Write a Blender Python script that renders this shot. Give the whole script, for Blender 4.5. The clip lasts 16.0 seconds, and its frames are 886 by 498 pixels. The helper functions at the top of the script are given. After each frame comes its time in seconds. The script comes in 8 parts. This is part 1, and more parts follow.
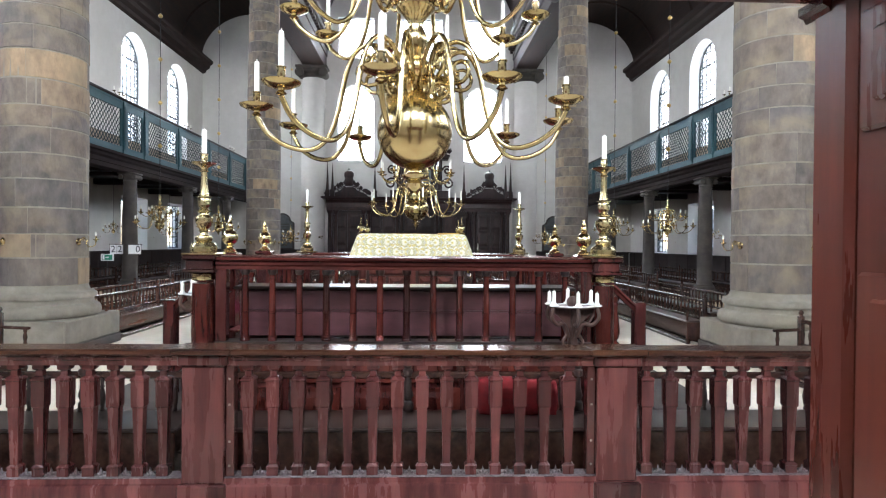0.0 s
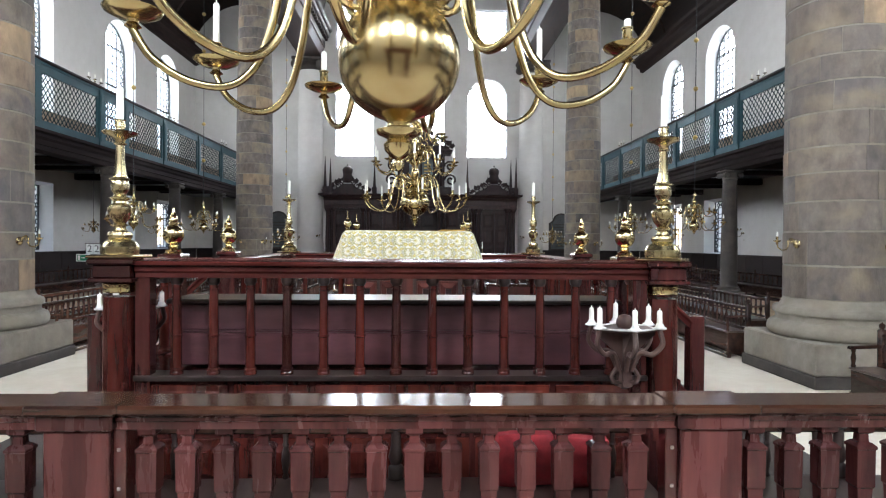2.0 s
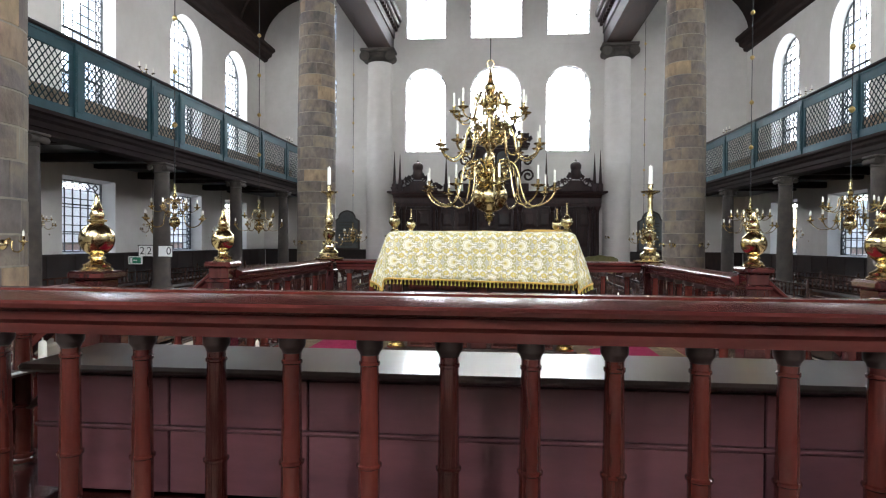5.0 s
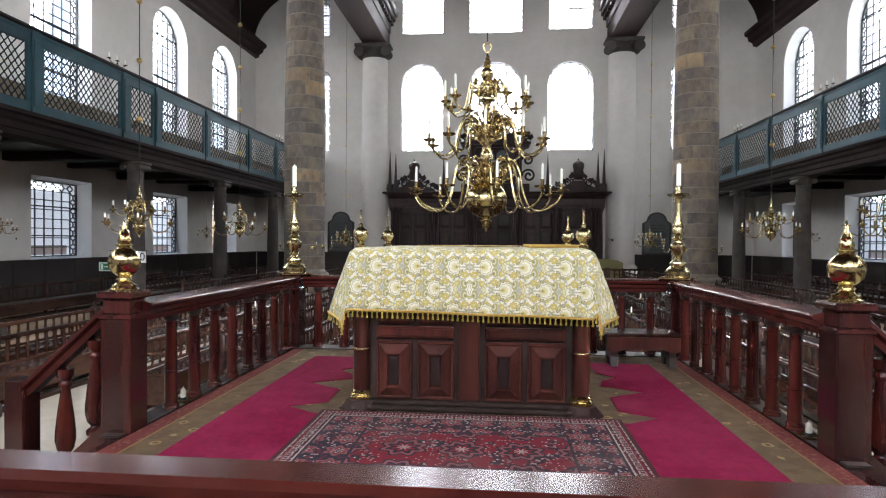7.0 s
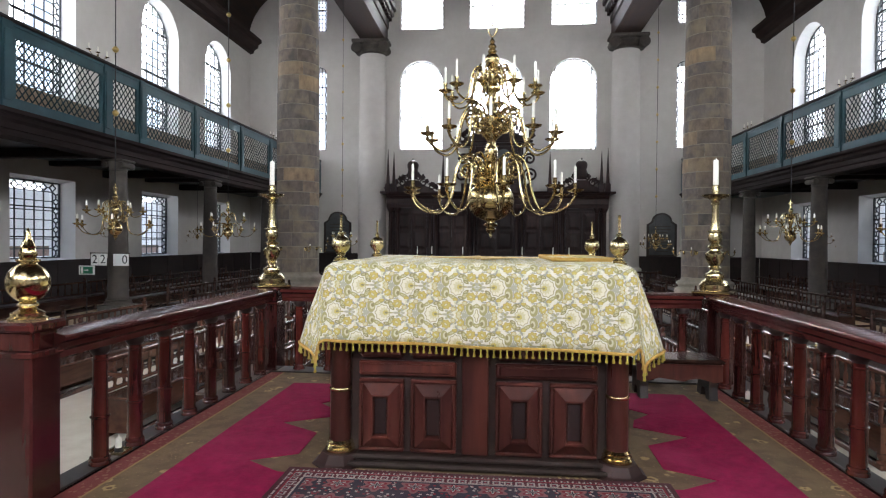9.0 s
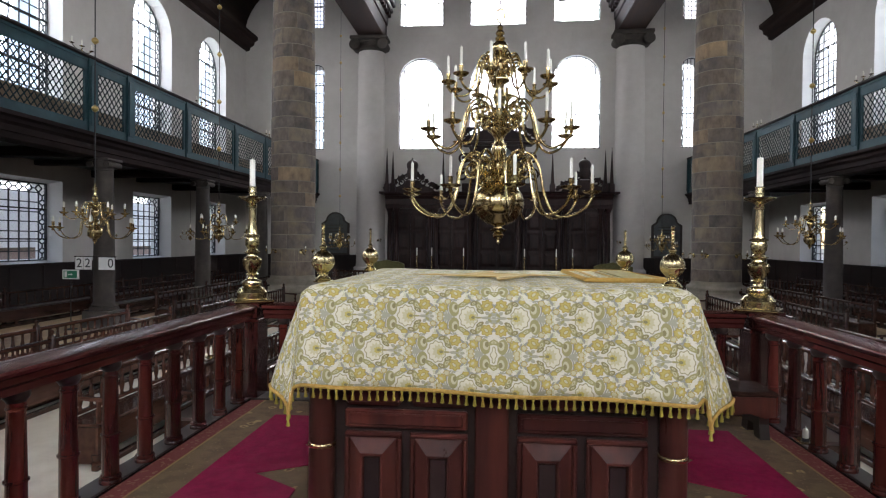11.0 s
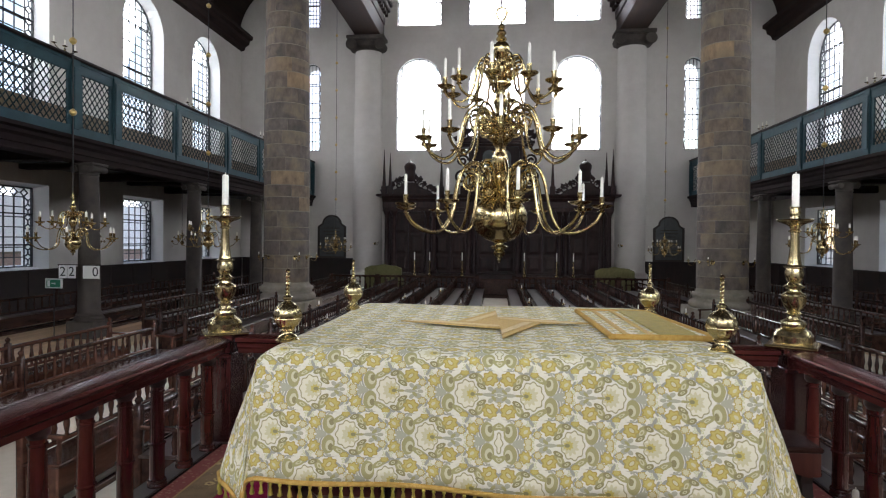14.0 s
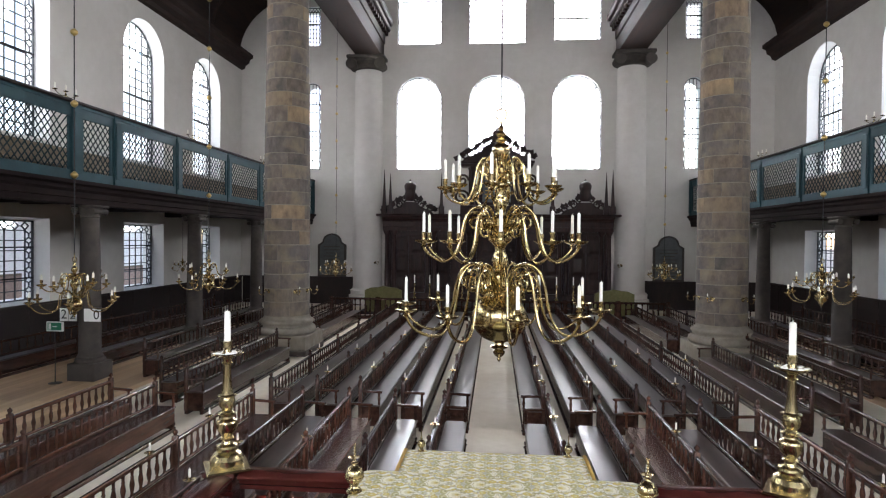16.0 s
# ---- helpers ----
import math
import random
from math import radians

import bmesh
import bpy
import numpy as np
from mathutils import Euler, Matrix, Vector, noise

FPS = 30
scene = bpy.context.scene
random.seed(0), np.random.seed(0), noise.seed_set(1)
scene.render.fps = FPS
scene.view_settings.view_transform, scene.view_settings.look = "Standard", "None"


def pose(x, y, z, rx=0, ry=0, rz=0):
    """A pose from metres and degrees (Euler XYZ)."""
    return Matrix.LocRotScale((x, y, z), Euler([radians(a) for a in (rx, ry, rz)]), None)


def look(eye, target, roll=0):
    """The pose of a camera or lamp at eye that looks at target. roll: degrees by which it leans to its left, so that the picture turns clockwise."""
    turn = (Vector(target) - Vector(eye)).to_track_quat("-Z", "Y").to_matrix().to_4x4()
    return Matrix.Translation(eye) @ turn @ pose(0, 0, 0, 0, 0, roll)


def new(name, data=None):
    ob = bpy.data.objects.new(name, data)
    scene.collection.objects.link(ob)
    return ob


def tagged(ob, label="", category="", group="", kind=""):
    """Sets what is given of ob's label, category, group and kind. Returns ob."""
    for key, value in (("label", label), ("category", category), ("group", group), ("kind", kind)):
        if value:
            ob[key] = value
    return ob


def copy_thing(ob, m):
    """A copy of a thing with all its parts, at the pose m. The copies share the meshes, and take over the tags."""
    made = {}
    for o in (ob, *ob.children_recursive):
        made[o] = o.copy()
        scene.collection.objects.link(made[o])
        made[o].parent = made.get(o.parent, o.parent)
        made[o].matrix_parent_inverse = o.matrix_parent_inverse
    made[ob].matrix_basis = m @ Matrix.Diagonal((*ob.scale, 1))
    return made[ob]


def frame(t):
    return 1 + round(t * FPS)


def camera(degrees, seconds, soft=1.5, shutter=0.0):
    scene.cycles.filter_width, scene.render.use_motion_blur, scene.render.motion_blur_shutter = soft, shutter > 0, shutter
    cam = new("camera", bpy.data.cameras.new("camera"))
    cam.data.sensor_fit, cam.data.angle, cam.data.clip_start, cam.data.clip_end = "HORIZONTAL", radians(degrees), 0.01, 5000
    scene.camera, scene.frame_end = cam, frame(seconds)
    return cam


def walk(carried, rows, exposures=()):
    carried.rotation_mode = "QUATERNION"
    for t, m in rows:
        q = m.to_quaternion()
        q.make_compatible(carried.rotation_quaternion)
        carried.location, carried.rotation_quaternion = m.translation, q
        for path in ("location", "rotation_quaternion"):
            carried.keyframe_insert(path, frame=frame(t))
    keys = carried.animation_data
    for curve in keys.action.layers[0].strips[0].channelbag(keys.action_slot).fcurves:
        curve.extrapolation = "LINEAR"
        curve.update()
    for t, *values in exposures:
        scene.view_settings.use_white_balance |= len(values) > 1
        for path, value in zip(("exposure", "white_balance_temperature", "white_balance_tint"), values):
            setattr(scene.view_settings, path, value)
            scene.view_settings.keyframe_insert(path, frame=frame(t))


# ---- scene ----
cam = camera(73.6, 16.0, 1.15)
PATH = [
    (0, (0.143, 0.164, 1.82), (0.216, 2.163, 1.802), 0.5),
    (0.5, (0.149, 0.525, 1.824), (0.224, 2.523, 1.804), 0.5),
    (1, (0.169, 0.896, 1.822), (0.24, 2.895, 1.803), 0.4),
    (1.5, (0.177, 1.243, 1.821), (0.246, 3.242, 1.8), 0.4),
    (2, (0.197, 1.613, 1.817), (0.261, 3.612, 1.795), 0.4),
    (2.5, (0.211, 2.016, 1.81), (0.259, 4.016, 1.79), 0.4),
    (3, (0.215, 2.44, 1.806), (0.189, 4.44, 1.785), 0.4),
    (3.5, (0.202, 2.841, 1.808), (0.126, 4.839, 1.786), 0.4),
    (4, (0.185, 3.174, 1.818), (0.073, 5.17, 1.795), 0.5),
    (4.5, (0.153, 3.524, 1.842), (-0.032, 5.515, 1.817), 0.4),
    (7, (0.183, 5.066, 2.001), (-0.003, 7.058, 1.976), 0.4),
    (7.5, (0.169, 5.306, 2.038), (-0.016, 7.297, 2.013), 0.4),
    (8, (0.154, 5.511, 2.052), (-0.03, 7.502, 2.025), 0.5),
    (8.5, (0.131, 5.688, 2.059), (-0.053, 7.68, 2.033), 0.4),
    (9, (0.103, 5.868, 2.071), (-0.08, 7.859, 2.045), 0.5),
    (11.5, (-0.004, 6.648, 2.168), (-0.185, 8.639, 2.141), 0.5),
    (12, (-0.01, 6.769, 2.188), (-0.191, 8.761, 2.161), 0.5),
    (12.5, (-0.011, 6.881, 2.195), (-0.192, 8.873, 2.167), 0.5),
    (13, (-0.011, 6.963, 2.198), (-0.191, 8.955, 2.171), 0.5),
    (13.5, (-0.012, 7.014, 2.204), (-0.191, 9.005, 2.176), 0.5),
    (14, (-0.016, 7.021, 2.326), (-0.193, 9.013, 2.298), 0.5),
    (14.5, (-0.018, 7.016, 2.583), (-0.193, 9.008, 2.553), 0.5),
    (15, (-0.019, 7.016, 2.863), (-0.192, 9.008, 2.834), 0.5),
    (15.5, (-0.032, 7.007, 3.062), (-0.202, 9.0, 3.031), 0.5),
    (16, (-0.024, 7.0, 3.319), (-0.201, 8.992, 3.288), 0.5),
]
EXPOSURES = [(0, 2.08, 6150, 11), (2, 1.92, 6200, 11), (3, 2.05, 6300, 12), (4.5, 1.96, 6400, 12), (7, 1.66, 6480, 14), (9, 1.55, 6480, 14), (11.5, 1.05, 6500, 15), (13.5, 1.03, 6500, 15), (14.5, 1.39, 6500, 15), (16, 1.55, 6550, 15)]
walk(cam, [(t, look(eye, target, roll)) for t, eye, target, roll in PATH], EXPOSURES)

# ---------------------------------------------------------------- light
world = bpy.data.worlds.new("world")
scene.world = world
world.use_nodes = True
wn = world.node_tree
sky = wn.nodes.new("ShaderNodeTexSky")
sky.sky_type = "NISHITA"
sky.sun_disc = False
sky.sun_elevation = radians(38)
sky.sun_rotation = radians(10)
sky.air_density, sky.dust_density, sky.ozone_density = 1.0, 1.2, 1.0
wn.links.new(sky.outputs[0], wn.nodes["Background"].inputs[0])
wn.nodes["Background"].inputs[1].default_value = 0.15

sun_data = bpy.data.lights.new("sun", "SUN")
sun_data.energy, sun_data.angle, sun_data.color = 1.0, radians(12), (1.0, 0.96, 0.9)
sun = new("sun", sun_data)
sun.matrix_world = look((3, 60, 45), (0, 20, 0))


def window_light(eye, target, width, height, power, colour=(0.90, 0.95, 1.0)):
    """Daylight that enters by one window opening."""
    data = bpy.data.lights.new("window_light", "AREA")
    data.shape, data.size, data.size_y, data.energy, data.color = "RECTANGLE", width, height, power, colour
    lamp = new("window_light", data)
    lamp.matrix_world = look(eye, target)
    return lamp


BAYS = {-1: [2.9, 7.7, 12.5, 17.35, 22.2, 28.25, 33.07], 1: [2.15, 6.95, 11.75, 16.6, 21.4, 27.5, 32.45]}
for side in (-1, 1):
    for bay in BAYS[side]:  # sky light falls inward and down
        window_light((side * 14.45, bay, 9.5), (side * 5, bay, 6.4), 2.1, 4.1, (250 if bay < 12 else 140 if bay < 20 else 92) * (1.02 if side < 0 else 0.71))
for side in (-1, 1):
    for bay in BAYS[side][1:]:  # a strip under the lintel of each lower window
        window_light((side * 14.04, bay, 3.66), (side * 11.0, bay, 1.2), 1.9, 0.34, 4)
for x in (-3.93, 0, 3.93):
    window_light((x, 37.85, 9.3), (x, 20, 4.5), 2.9, 4.8, 230)
    window_light((x, 37.85, 14.4), (x, 20, 9.0), 2.9, 2.6, 150)
for x in (-9.4, -3.93, 0, 3.93, 9.4):
    window_light((x, -4.35, 9.2), (x, 10, 5.2), 2.4, 4.8, 235)


# ---------------------------------------------------------------- materials


def material(name, colour, rough=0.6, metal=0.0, colour2=None, scale=8.0, stretch=(1, 1, 1), bump=0.0, bump_scale=60.0,
             stain=None, stain_scale=1.2, stain_amount=0.5, coat=0.0, rough2=None, per_object=0.0, detail=6.0, spec=0.5):
    """A surface with a fine grain, a broad stain and a bump, in the object's own metres."""
    m = bpy.data.materials.new(name)
    m.use_nodes = True
    nt = m.node_tree
    bsdf = nt.nodes["Principled BSDF"]
    L = nt.links.new
    coords = nt.nodes.new("ShaderNodeTexCoord")
    info = nt.nodes.new("ShaderNodeObjectInfo")
    shift = nt.nodes.new("ShaderNodeVectorMath")
    shift.operation = "MULTIPLY_ADD"
    combine = nt.nodes.new("ShaderNodeCombineXYZ")
    mul = nt.nodes.new("ShaderNodeMath")
    mul.operation = "MULTIPLY"
    mul.inputs[1].default_value = 37.0
    L(info.outputs["Random"], mul.inputs[0])
    for k in range(3):
        L(mul.outputs[0], combine.inputs[k])
    L(coords.outputs["Object"], shift.inputs[0])
    shift.inputs[1].default_value = stretch
    L(combine.outputs[0], shift.inputs[2])
    grain = nt.nodes.new("ShaderNodeTexNoise")
    grain.inputs["Scale"].default_value = scale
    grain.inputs["Detail"].default_value = detail
    grain.inputs["Roughness"].default_value = 0.62
    L(shift.outputs[0], grain.inputs["Vector"])
    ramp = nt.nodes.new("ShaderNodeValToRGB")
    ramp.color_ramp.elements[0].position, ramp.color_ramp.elements[1].position = 0.32, 0.7
    ramp.color_ramp.elements[0].color = (*colour, 1)
    ramp.color_ramp.elements[1].color = (*(colour2 or [min(1, c * 1.25) for c in colour]), 1)
    L(grain.outputs["Fac"], ramp.inputs["Fac"])
    out = ramp.outputs["Color"]
    if stain:
        blot = nt.nodes.new("ShaderNodeTexNoise")
        blot.inputs["Scale"].default_value = stain_scale
        blot.inputs["Detail"].default_value = 5.0
        L(shift.outputs[0], blot.inputs["Vector"])
        sr = nt.nodes.new("ShaderNodeMapRange")
        sr.inputs["From Min"].default_value, sr.inputs["From Max"].default_value = 0.42, 0.72
        sr.inputs["To Max"].default_value = stain_amount
        L(blot.outputs["Fac"], sr.inputs["Value"])
        mix = nt.nodes.new("ShaderNodeMix")
        mix.data_type = "RGBA"
        L(sr.outputs[0], mix.inputs["Factor"])
        L(out, mix.inputs["A"])
        mix.inputs["B"].default_value = (*stain, 1)
        out = mix.outputs["Result"]
    if per_object:
        hsv = nt.nodes.new("ShaderNodeHueSaturation")
        mr = nt.nodes.new("ShaderNodeMapRange")
        mr.inputs["To Min"].default_value, mr.inputs["To Max"].default_value = 1 - per_object, 1 + per_object
        L(info.outputs["Random"], mr.inputs["Value"])
        L(mr.outputs[0], hsv.inputs["Value"])
        L(out, hsv.inputs["Color"])
        out = hsv.outputs["Color"]
    L(out, bsdf.inputs["Base Color"])
    rr = nt.nodes.new("ShaderNodeMapRange")
    rr.inputs["To Min"].default_value, rr.inputs["To Max"].default_value = rough, (rough2 if rough2 is not None else min(1, rough * 1.35))
    L(grain.outputs["Fac"], rr.inputs["Value"])
    L(rr.outputs[0], bsdf.inputs["Roughness"])
    bsdf.inputs["Metallic"].default_value = metal
    bsdf.inputs["Specular IOR Level"].default_value = spec
    if coat:
        bsdf.inputs["Coat Weight"].default_value = coat
        bsdf.inputs["Coat Roughness"].default_value = 0.12
    if bump:
        fine = nt.nodes.new("ShaderNodeTexNoise")
        fine.inputs["Scale"].default_value = bump_scale
        fine.inputs["Detail"].default_value = 4.0
        L(shift.outputs[0], fine.inputs["Vector"])
        bm_node = nt.nodes.new("ShaderNodeBump")
        bm_node.inputs["Strength"].default_value = bump
        bm_node.inputs["Distance"].default_value = 0.02
        L(fine.outputs["Fac"], bm_node.inputs["Height"])
        L(bm_node.outputs[0], bsdf.inputs["Normal"])
    return m


MAHOGANY = material("mahogany", (0.021, 0.0046, 0.0047), 0.16, colour2=(0.080, 0.0185, 0.0150), scale=8, stretch=(1, 1, 0.1),
                    stain=(0.019, 0.0060, 0.0075), stain_scale=2.5, coat=0.45, bump=0.015, bump_scale=40, per_object=0.3, spec=0.5)
BROWN_MAHOGANY = material("brown_mahogany", (0.030, 0.0080, 0.0066), 0.24, colour2=(0.112, 0.030, 0.0205), scale=8, stretch=(1, 1, 0.1),
                          stain=(0.030, 0.0115, 0.0098), stain_scale=2.5, coat=0.15, rough2=0.34, per_object=0.25, spec=0.4)
BRACKET_WOOD = material("bracket_wood", (0.050, 0.026, 0.021), 0.4, colour2=(0.105, 0.058, 0.046), scale=14, stretch=(1, 1, 0.3),
                        stain=(0.15, 0.12, 0.10), stain_scale=9, stain_amount=0.35, spec=0.35)
MAHOGANY_FLAT = material("mahogany_rail", (0.042, 0.0095, 0.0088), 0.17, colour2=(0.098, 0.023, 0.018), scale=9, stretch=(0.16, 0.16, 1),
                         stain=(0.030, 0.009, 0.0095), stain_scale=2.0, coat=0.0, per_object=0.15, spec=0.3, rough2=0.22)
RED_PILLAR = material("red_pillar", (0.028, 0.0048, 0.0045), 0.15, colour2=(0.110, 0.0205, 0.0130), scale=9, stretch=(1, 1, 0.1),
                      stain=(0.034, 0.009, 0.0085), stain_scale=3, coat=0.45, per_object=0.4)
DARK_OAK = material("dark_oak", (0.019, 0.0088, 0.0066), 0.22, colour2=(0.066, 0.030, 0.0205), scale=10, stretch=(1, 0.14, 1),
                    stain=(0.015, 0.0085, 0.0075), stain_scale=1.6, coat=0.08, bump=0.03, bump_scale=50, per_object=0.3, spec=0.3)
SEAT_OAK = material("worn_oak_seat", (0.027, 0.018, 0.015), 0.25, colour2=(0.075, 0.051, 0.043), scale=12, stretch=(1, 0.1, 1),
                    stain=(0.024, 0.0145, 0.012), stain_scale=1.2, coat=0.15, bump=0.01, bump_scale=14, per_object=0.25, rough2=0.36)
PEW_RED = material("reddish_pew_wood", (0.046, 0.0175, 0.0108), 0.22, colour2=(0.116, 0.046, 0.028), scale=10, stretch=(1, 0.14, 1),
                   stain=(0.034, 0.012, 0.009), stain_scale=1.8, coat=0.2, bump=0.02, bump_scale=40, per_object=0.3, spec=0.4)
# mahogany with the lilac reflection of the sky mixed into its colour
SKY_SHEEN_MAHOGANY = material("sky_sheen_mahogany", (0.064, 0.023, 0.027), 0.31, colour2=(0.140, 0.052, 0.057), scale=5, stretch=(0.3, 1, 1),
                          stain=(0.044, 0.016, 0.021), stain_scale=2.2, coat=0.2, per_object=0.15)
PORCH_WOOD = material("porch_wood", (0.070, 0.0125, 0.0085), 0.22, colour2=(0.165, 0.038, 0.022), scale=7, stretch=(1, 1, 0.1),
                      stain=(0.04, 0.009, 0.008), stain_scale=2.2, coat=0.4, rough2=0.34)
GALLERY_OAK = material("gallery_oak", (0.17, 0.115, 0.07), 0.5, colour2=(0.24, 0.17, 0.105), scale=9, stretch=(1, 0.15, 1),
                       stain=(0.2, 0.12, 0.06), stain_scale=2, per_object=0.15)
WAINSCOT = material("dark_wainscot", (0.013, 0.008, 0.0075), 0.55, colour2=(0.028, 0.016, 0.014), scale=7, stretch=(1, 0.3, 0.3),
                    stain=(0.009, 0.006, 0.006), stain_scale=0.9, bump=0.04, spec=0.3)
BEAM_WOOD = material("beam_wood", (0.012, 0.0075, 0.0072), 0.82, colour2=(0.024, 0.0145, 0.013), scale=6, stretch=(1, 0.2, 1),
                     stain=(0.008, 0.0055, 0.0055), stain_scale=0.9, bump=0.05, spec=0.12)
ARK_WOOD = material("jacaranda", (0.014, 0.006, 0.0055), 0.45, colour2=(0.036, 0.014, 0.0115), scale=8, stretch=(1, 1, 0.2),
                    stain=(0.009, 0.0045, 0.0045), stain_scale=1.5, per_object=0.2, spec=0.3)
VAULT_WOOD = material("vault_boards", (0.014, 0.0068, 0.0055), 0.6, colour2=(0.040, 0.019, 0.013), scale=6, stretch=(1, 0.12, 1),
                      stain=(0.010, 0.005, 0.0045), stain_scale=0.6, bump=0.06, spec=0.25)
TEAL = material("teal_paint", (0.010, 0.040, 0.049), 0.55, colour2=(0.016, 0.055, 0.066), scale=5, stain=(0.009, 0.032, 0.040), stain_scale=2.2, bump=0.03, spec=0.25)
LATTICE = material("lattice_paint", (0.006, 0.017, 0.019), 0.7, colour2=(0.010, 0.025, 0.028), scale=9, spec=0.2)
PLASTER = material("limewashed_plaster", (0.545, 0.510, 0.472), 0.85, colour2=(0.60, 0.566, 0.528), scale=2.5, stain=(0.46, 0.425, 0.385),
                   stain_scale=0.35, stain_amount=0.5, bump=0.06, bump_scale=9, rough2=0.95)
REVEAL = material("white_reveal", (0.74, 0.74, 0.73), 0.8, colour2=(0.79, 0.79, 0.78), scale=3, bump=0.05, bump_scale=12)
CEILING_PAINT = material("ceiling_paint", (0.022, 0.040, 0.043), 0.28, colour2=(0.034, 0.056, 0.060), scale=3, spec=0.5)
GREY_STONE = material("grey_stone", (0.044, 0.036, 0.031), 0.85, colour2=(0.082, 0.067, 0.056), scale=3.2, stain=(0.045, 0.039, 0.037),
                      stain_scale=1.3, bump=0.2, bump_scale=30)
PLINTH_STONE = material("plinth_stone", (0.135, 0.116, 0.090), 0.75, colour2=(0.225, 0.198, 0.160), scale=4, stain=(0.16, 0.122, 0.075),
                        stain_scale=1.5, bump=0.25, bump_scale=25)
SANDED_FLOOR = material("sanded_floor", (0.59, 0.525, 0.425), 0.8, colour2=(0.70, 0.645, 0.545), scale=4, stain=(0.47, 0.375, 0.255),
                        stain_scale=0.5, stain_amount=0.6, bump=0.12, bump_scale=80)
TAN_BOARD = material("tan_board", (0.34, 0.21, 0.11), 0.5, colour2=(0.50, 0.34, 0.20), scale=6, stretch=(1, 0.1, 1), stain=(0.26, 0.16, 0.09),
                     stain_scale=1.1, bump=0.04, per_object=0.2)
BRASS = material("polished_brass", (0.60, 0.460, 0.220), 0.12, 1.0, colour2=(0.71, 0.575, 0.32), scale=5, stain=(0.46, 0.32, 0.13), stain_scale=3,
                 stain_amount=0.4, rough2=0.24)
AGED_BRASS = material("aged_brass", (0.49, 0.40, 0.22), 0.17, 1.0, colour2=(0.58, 0.485, 0.28), scale=9, stain=(0.36, 0.27, 0.13), stain_scale=9,
                      stain_amount=0.5, rough2=0.3)
GILT = material("gilded_ball", (0.50, 0.34, 0.12), 0.28, 1.0, colour2=(0.60, 0.43, 0.17), scale=9, rough2=0.4)
WAX = material("candle_wax", (0.80, 0.77, 0.68), 0.45, colour2=(0.86, 0.84, 0.77), scale=14, stain=(0.7, 0.66, 0.55), stain_scale=7)
DRIP = material("dripped_wax", (0.62, 0.60, 0.56), 0.6, colour2=(0.75, 0.74, 0.70), scale=30, bump=0.3, bump_scale=60)
IRON = material("black_iron", (0.018, 0.018, 0.019), 0.5, 0.6, colour2=(0.03, 0.03, 0.03), scale=20)
LEAD = material("window_lead", (0.045, 0.05, 0.055), 0.55, 0.3, colour2=(0.07, 0.075, 0.08), scale=14)
FRINGE = material("gold_fringe", (0.33, 0.19, 0.035), 0.8, colour2=(0.47, 0.29, 0.075), scale=60, bump=0.3, bump_scale=140)
TASSEL = material("silk_tassel", (0.24, 0.19, 0.025), 0.75, colour2=(0.36, 0.29, 0.05), scale=60, bump=0.3, bump_scale=160)
GOLD_BRAID = material("gold_braid", (0.34, 0.21, 0.045), 0.6, colour2=(0.50, 0.34, 0.10), scale=120, bump=0.25, bump_scale=200)
CRIMSON = material("crimson_carpet", (0.175, 0.003, 0.032), 0.92, colour2=(0.265, 0.007, 0.052), scale=22, stain=(0.31, 0.03, 0.085),
                   stain_scale=2.6, stain_amount=0.4, bump=0.35, bump_scale=300, spec=0.15)
FRONT_PURPLE = material("purple_mahogany", (0.036, 0.0095, 0.0100), 0.20, colour2=(0.135, 0.0370, 0.0330), scale=7, stretch=(1, 1, 0.12),
                       stain=(0.020, 0.0055, 0.0065), stain_scale=2.5, coat=0.12, per_object=0.3, spec=0.35, rough2=0.34)
VESTIBULE_WOOD = material("vestibule_wood", (0.022, 0.0085, 0.0075), 0.5, colour2=(0.045, 0.0165, 0.0135), scale=6, stretch=(1, 1, 0.12),
                          stain=(0.014, 0.007, 0.0065), stain_scale=1.5, spec=0.3)
FANLIGHT_GLASS = material("fanlight_glass", (0.22, 0.34, 0.25), 0.25, colour2=(0.34, 0.47, 0.36), scale=5)
PEG_WOOD = material("peg_wood", (0.16, 0.10, 0.09), 0.5, colour2=(0.22, 0.15, 0.13), scale=40)
LEDGE_DUST = material("ledge_dust", (0.045, 0.032, 0.033), 0.75, colour2=(0.24, 0.21, 0.22), scale=60, stain=(0.05, 0.025, 0.025), stain_scale=14, bump=0.3, bump_scale=120)
OLIVE_VELVET = material("olive_gold_velvet", (0.22, 0.17, 0.03), 0.55, colour2=(0.34, 0.27, 0.06), scale=30, bump=0.2, bump_scale=200)
PALE_BRAID = material("pale_gold_braid", (0.46, 0.33, 0.14), 0.6, colour2=(0.60, 0.46, 0.24), scale=120, bump=0.25, bump_scale=200)
WORN_RAIL = material("worn_rail_varnish", (0.026, 0.0085, 0.0066), 0.17, colour2=(0.095, 0.036, 0.017), scale=5, stretch=(0.12, 1, 1),
                     stain=(0.018, 0.008, 0.007), stain_scale=1.4, coat=0.2, rough2=0.19, spec=0.5)
SHELF_VARNISH = material("shelf_varnish", (0.060, 0.0115, 0.0090), 0.20, colour2=(0.105, 0.022, 0.016), scale=5, stretch=(0.14, 0.5, 1), rough2=0.22, spec=0.5)
RED_CUSHION = material("red_cushion", (0.16, 0.006, 0.010), 0.8, colour2=(0.26, 0.012, 0.018), scale=18, bump=0.2, bump_scale=120)
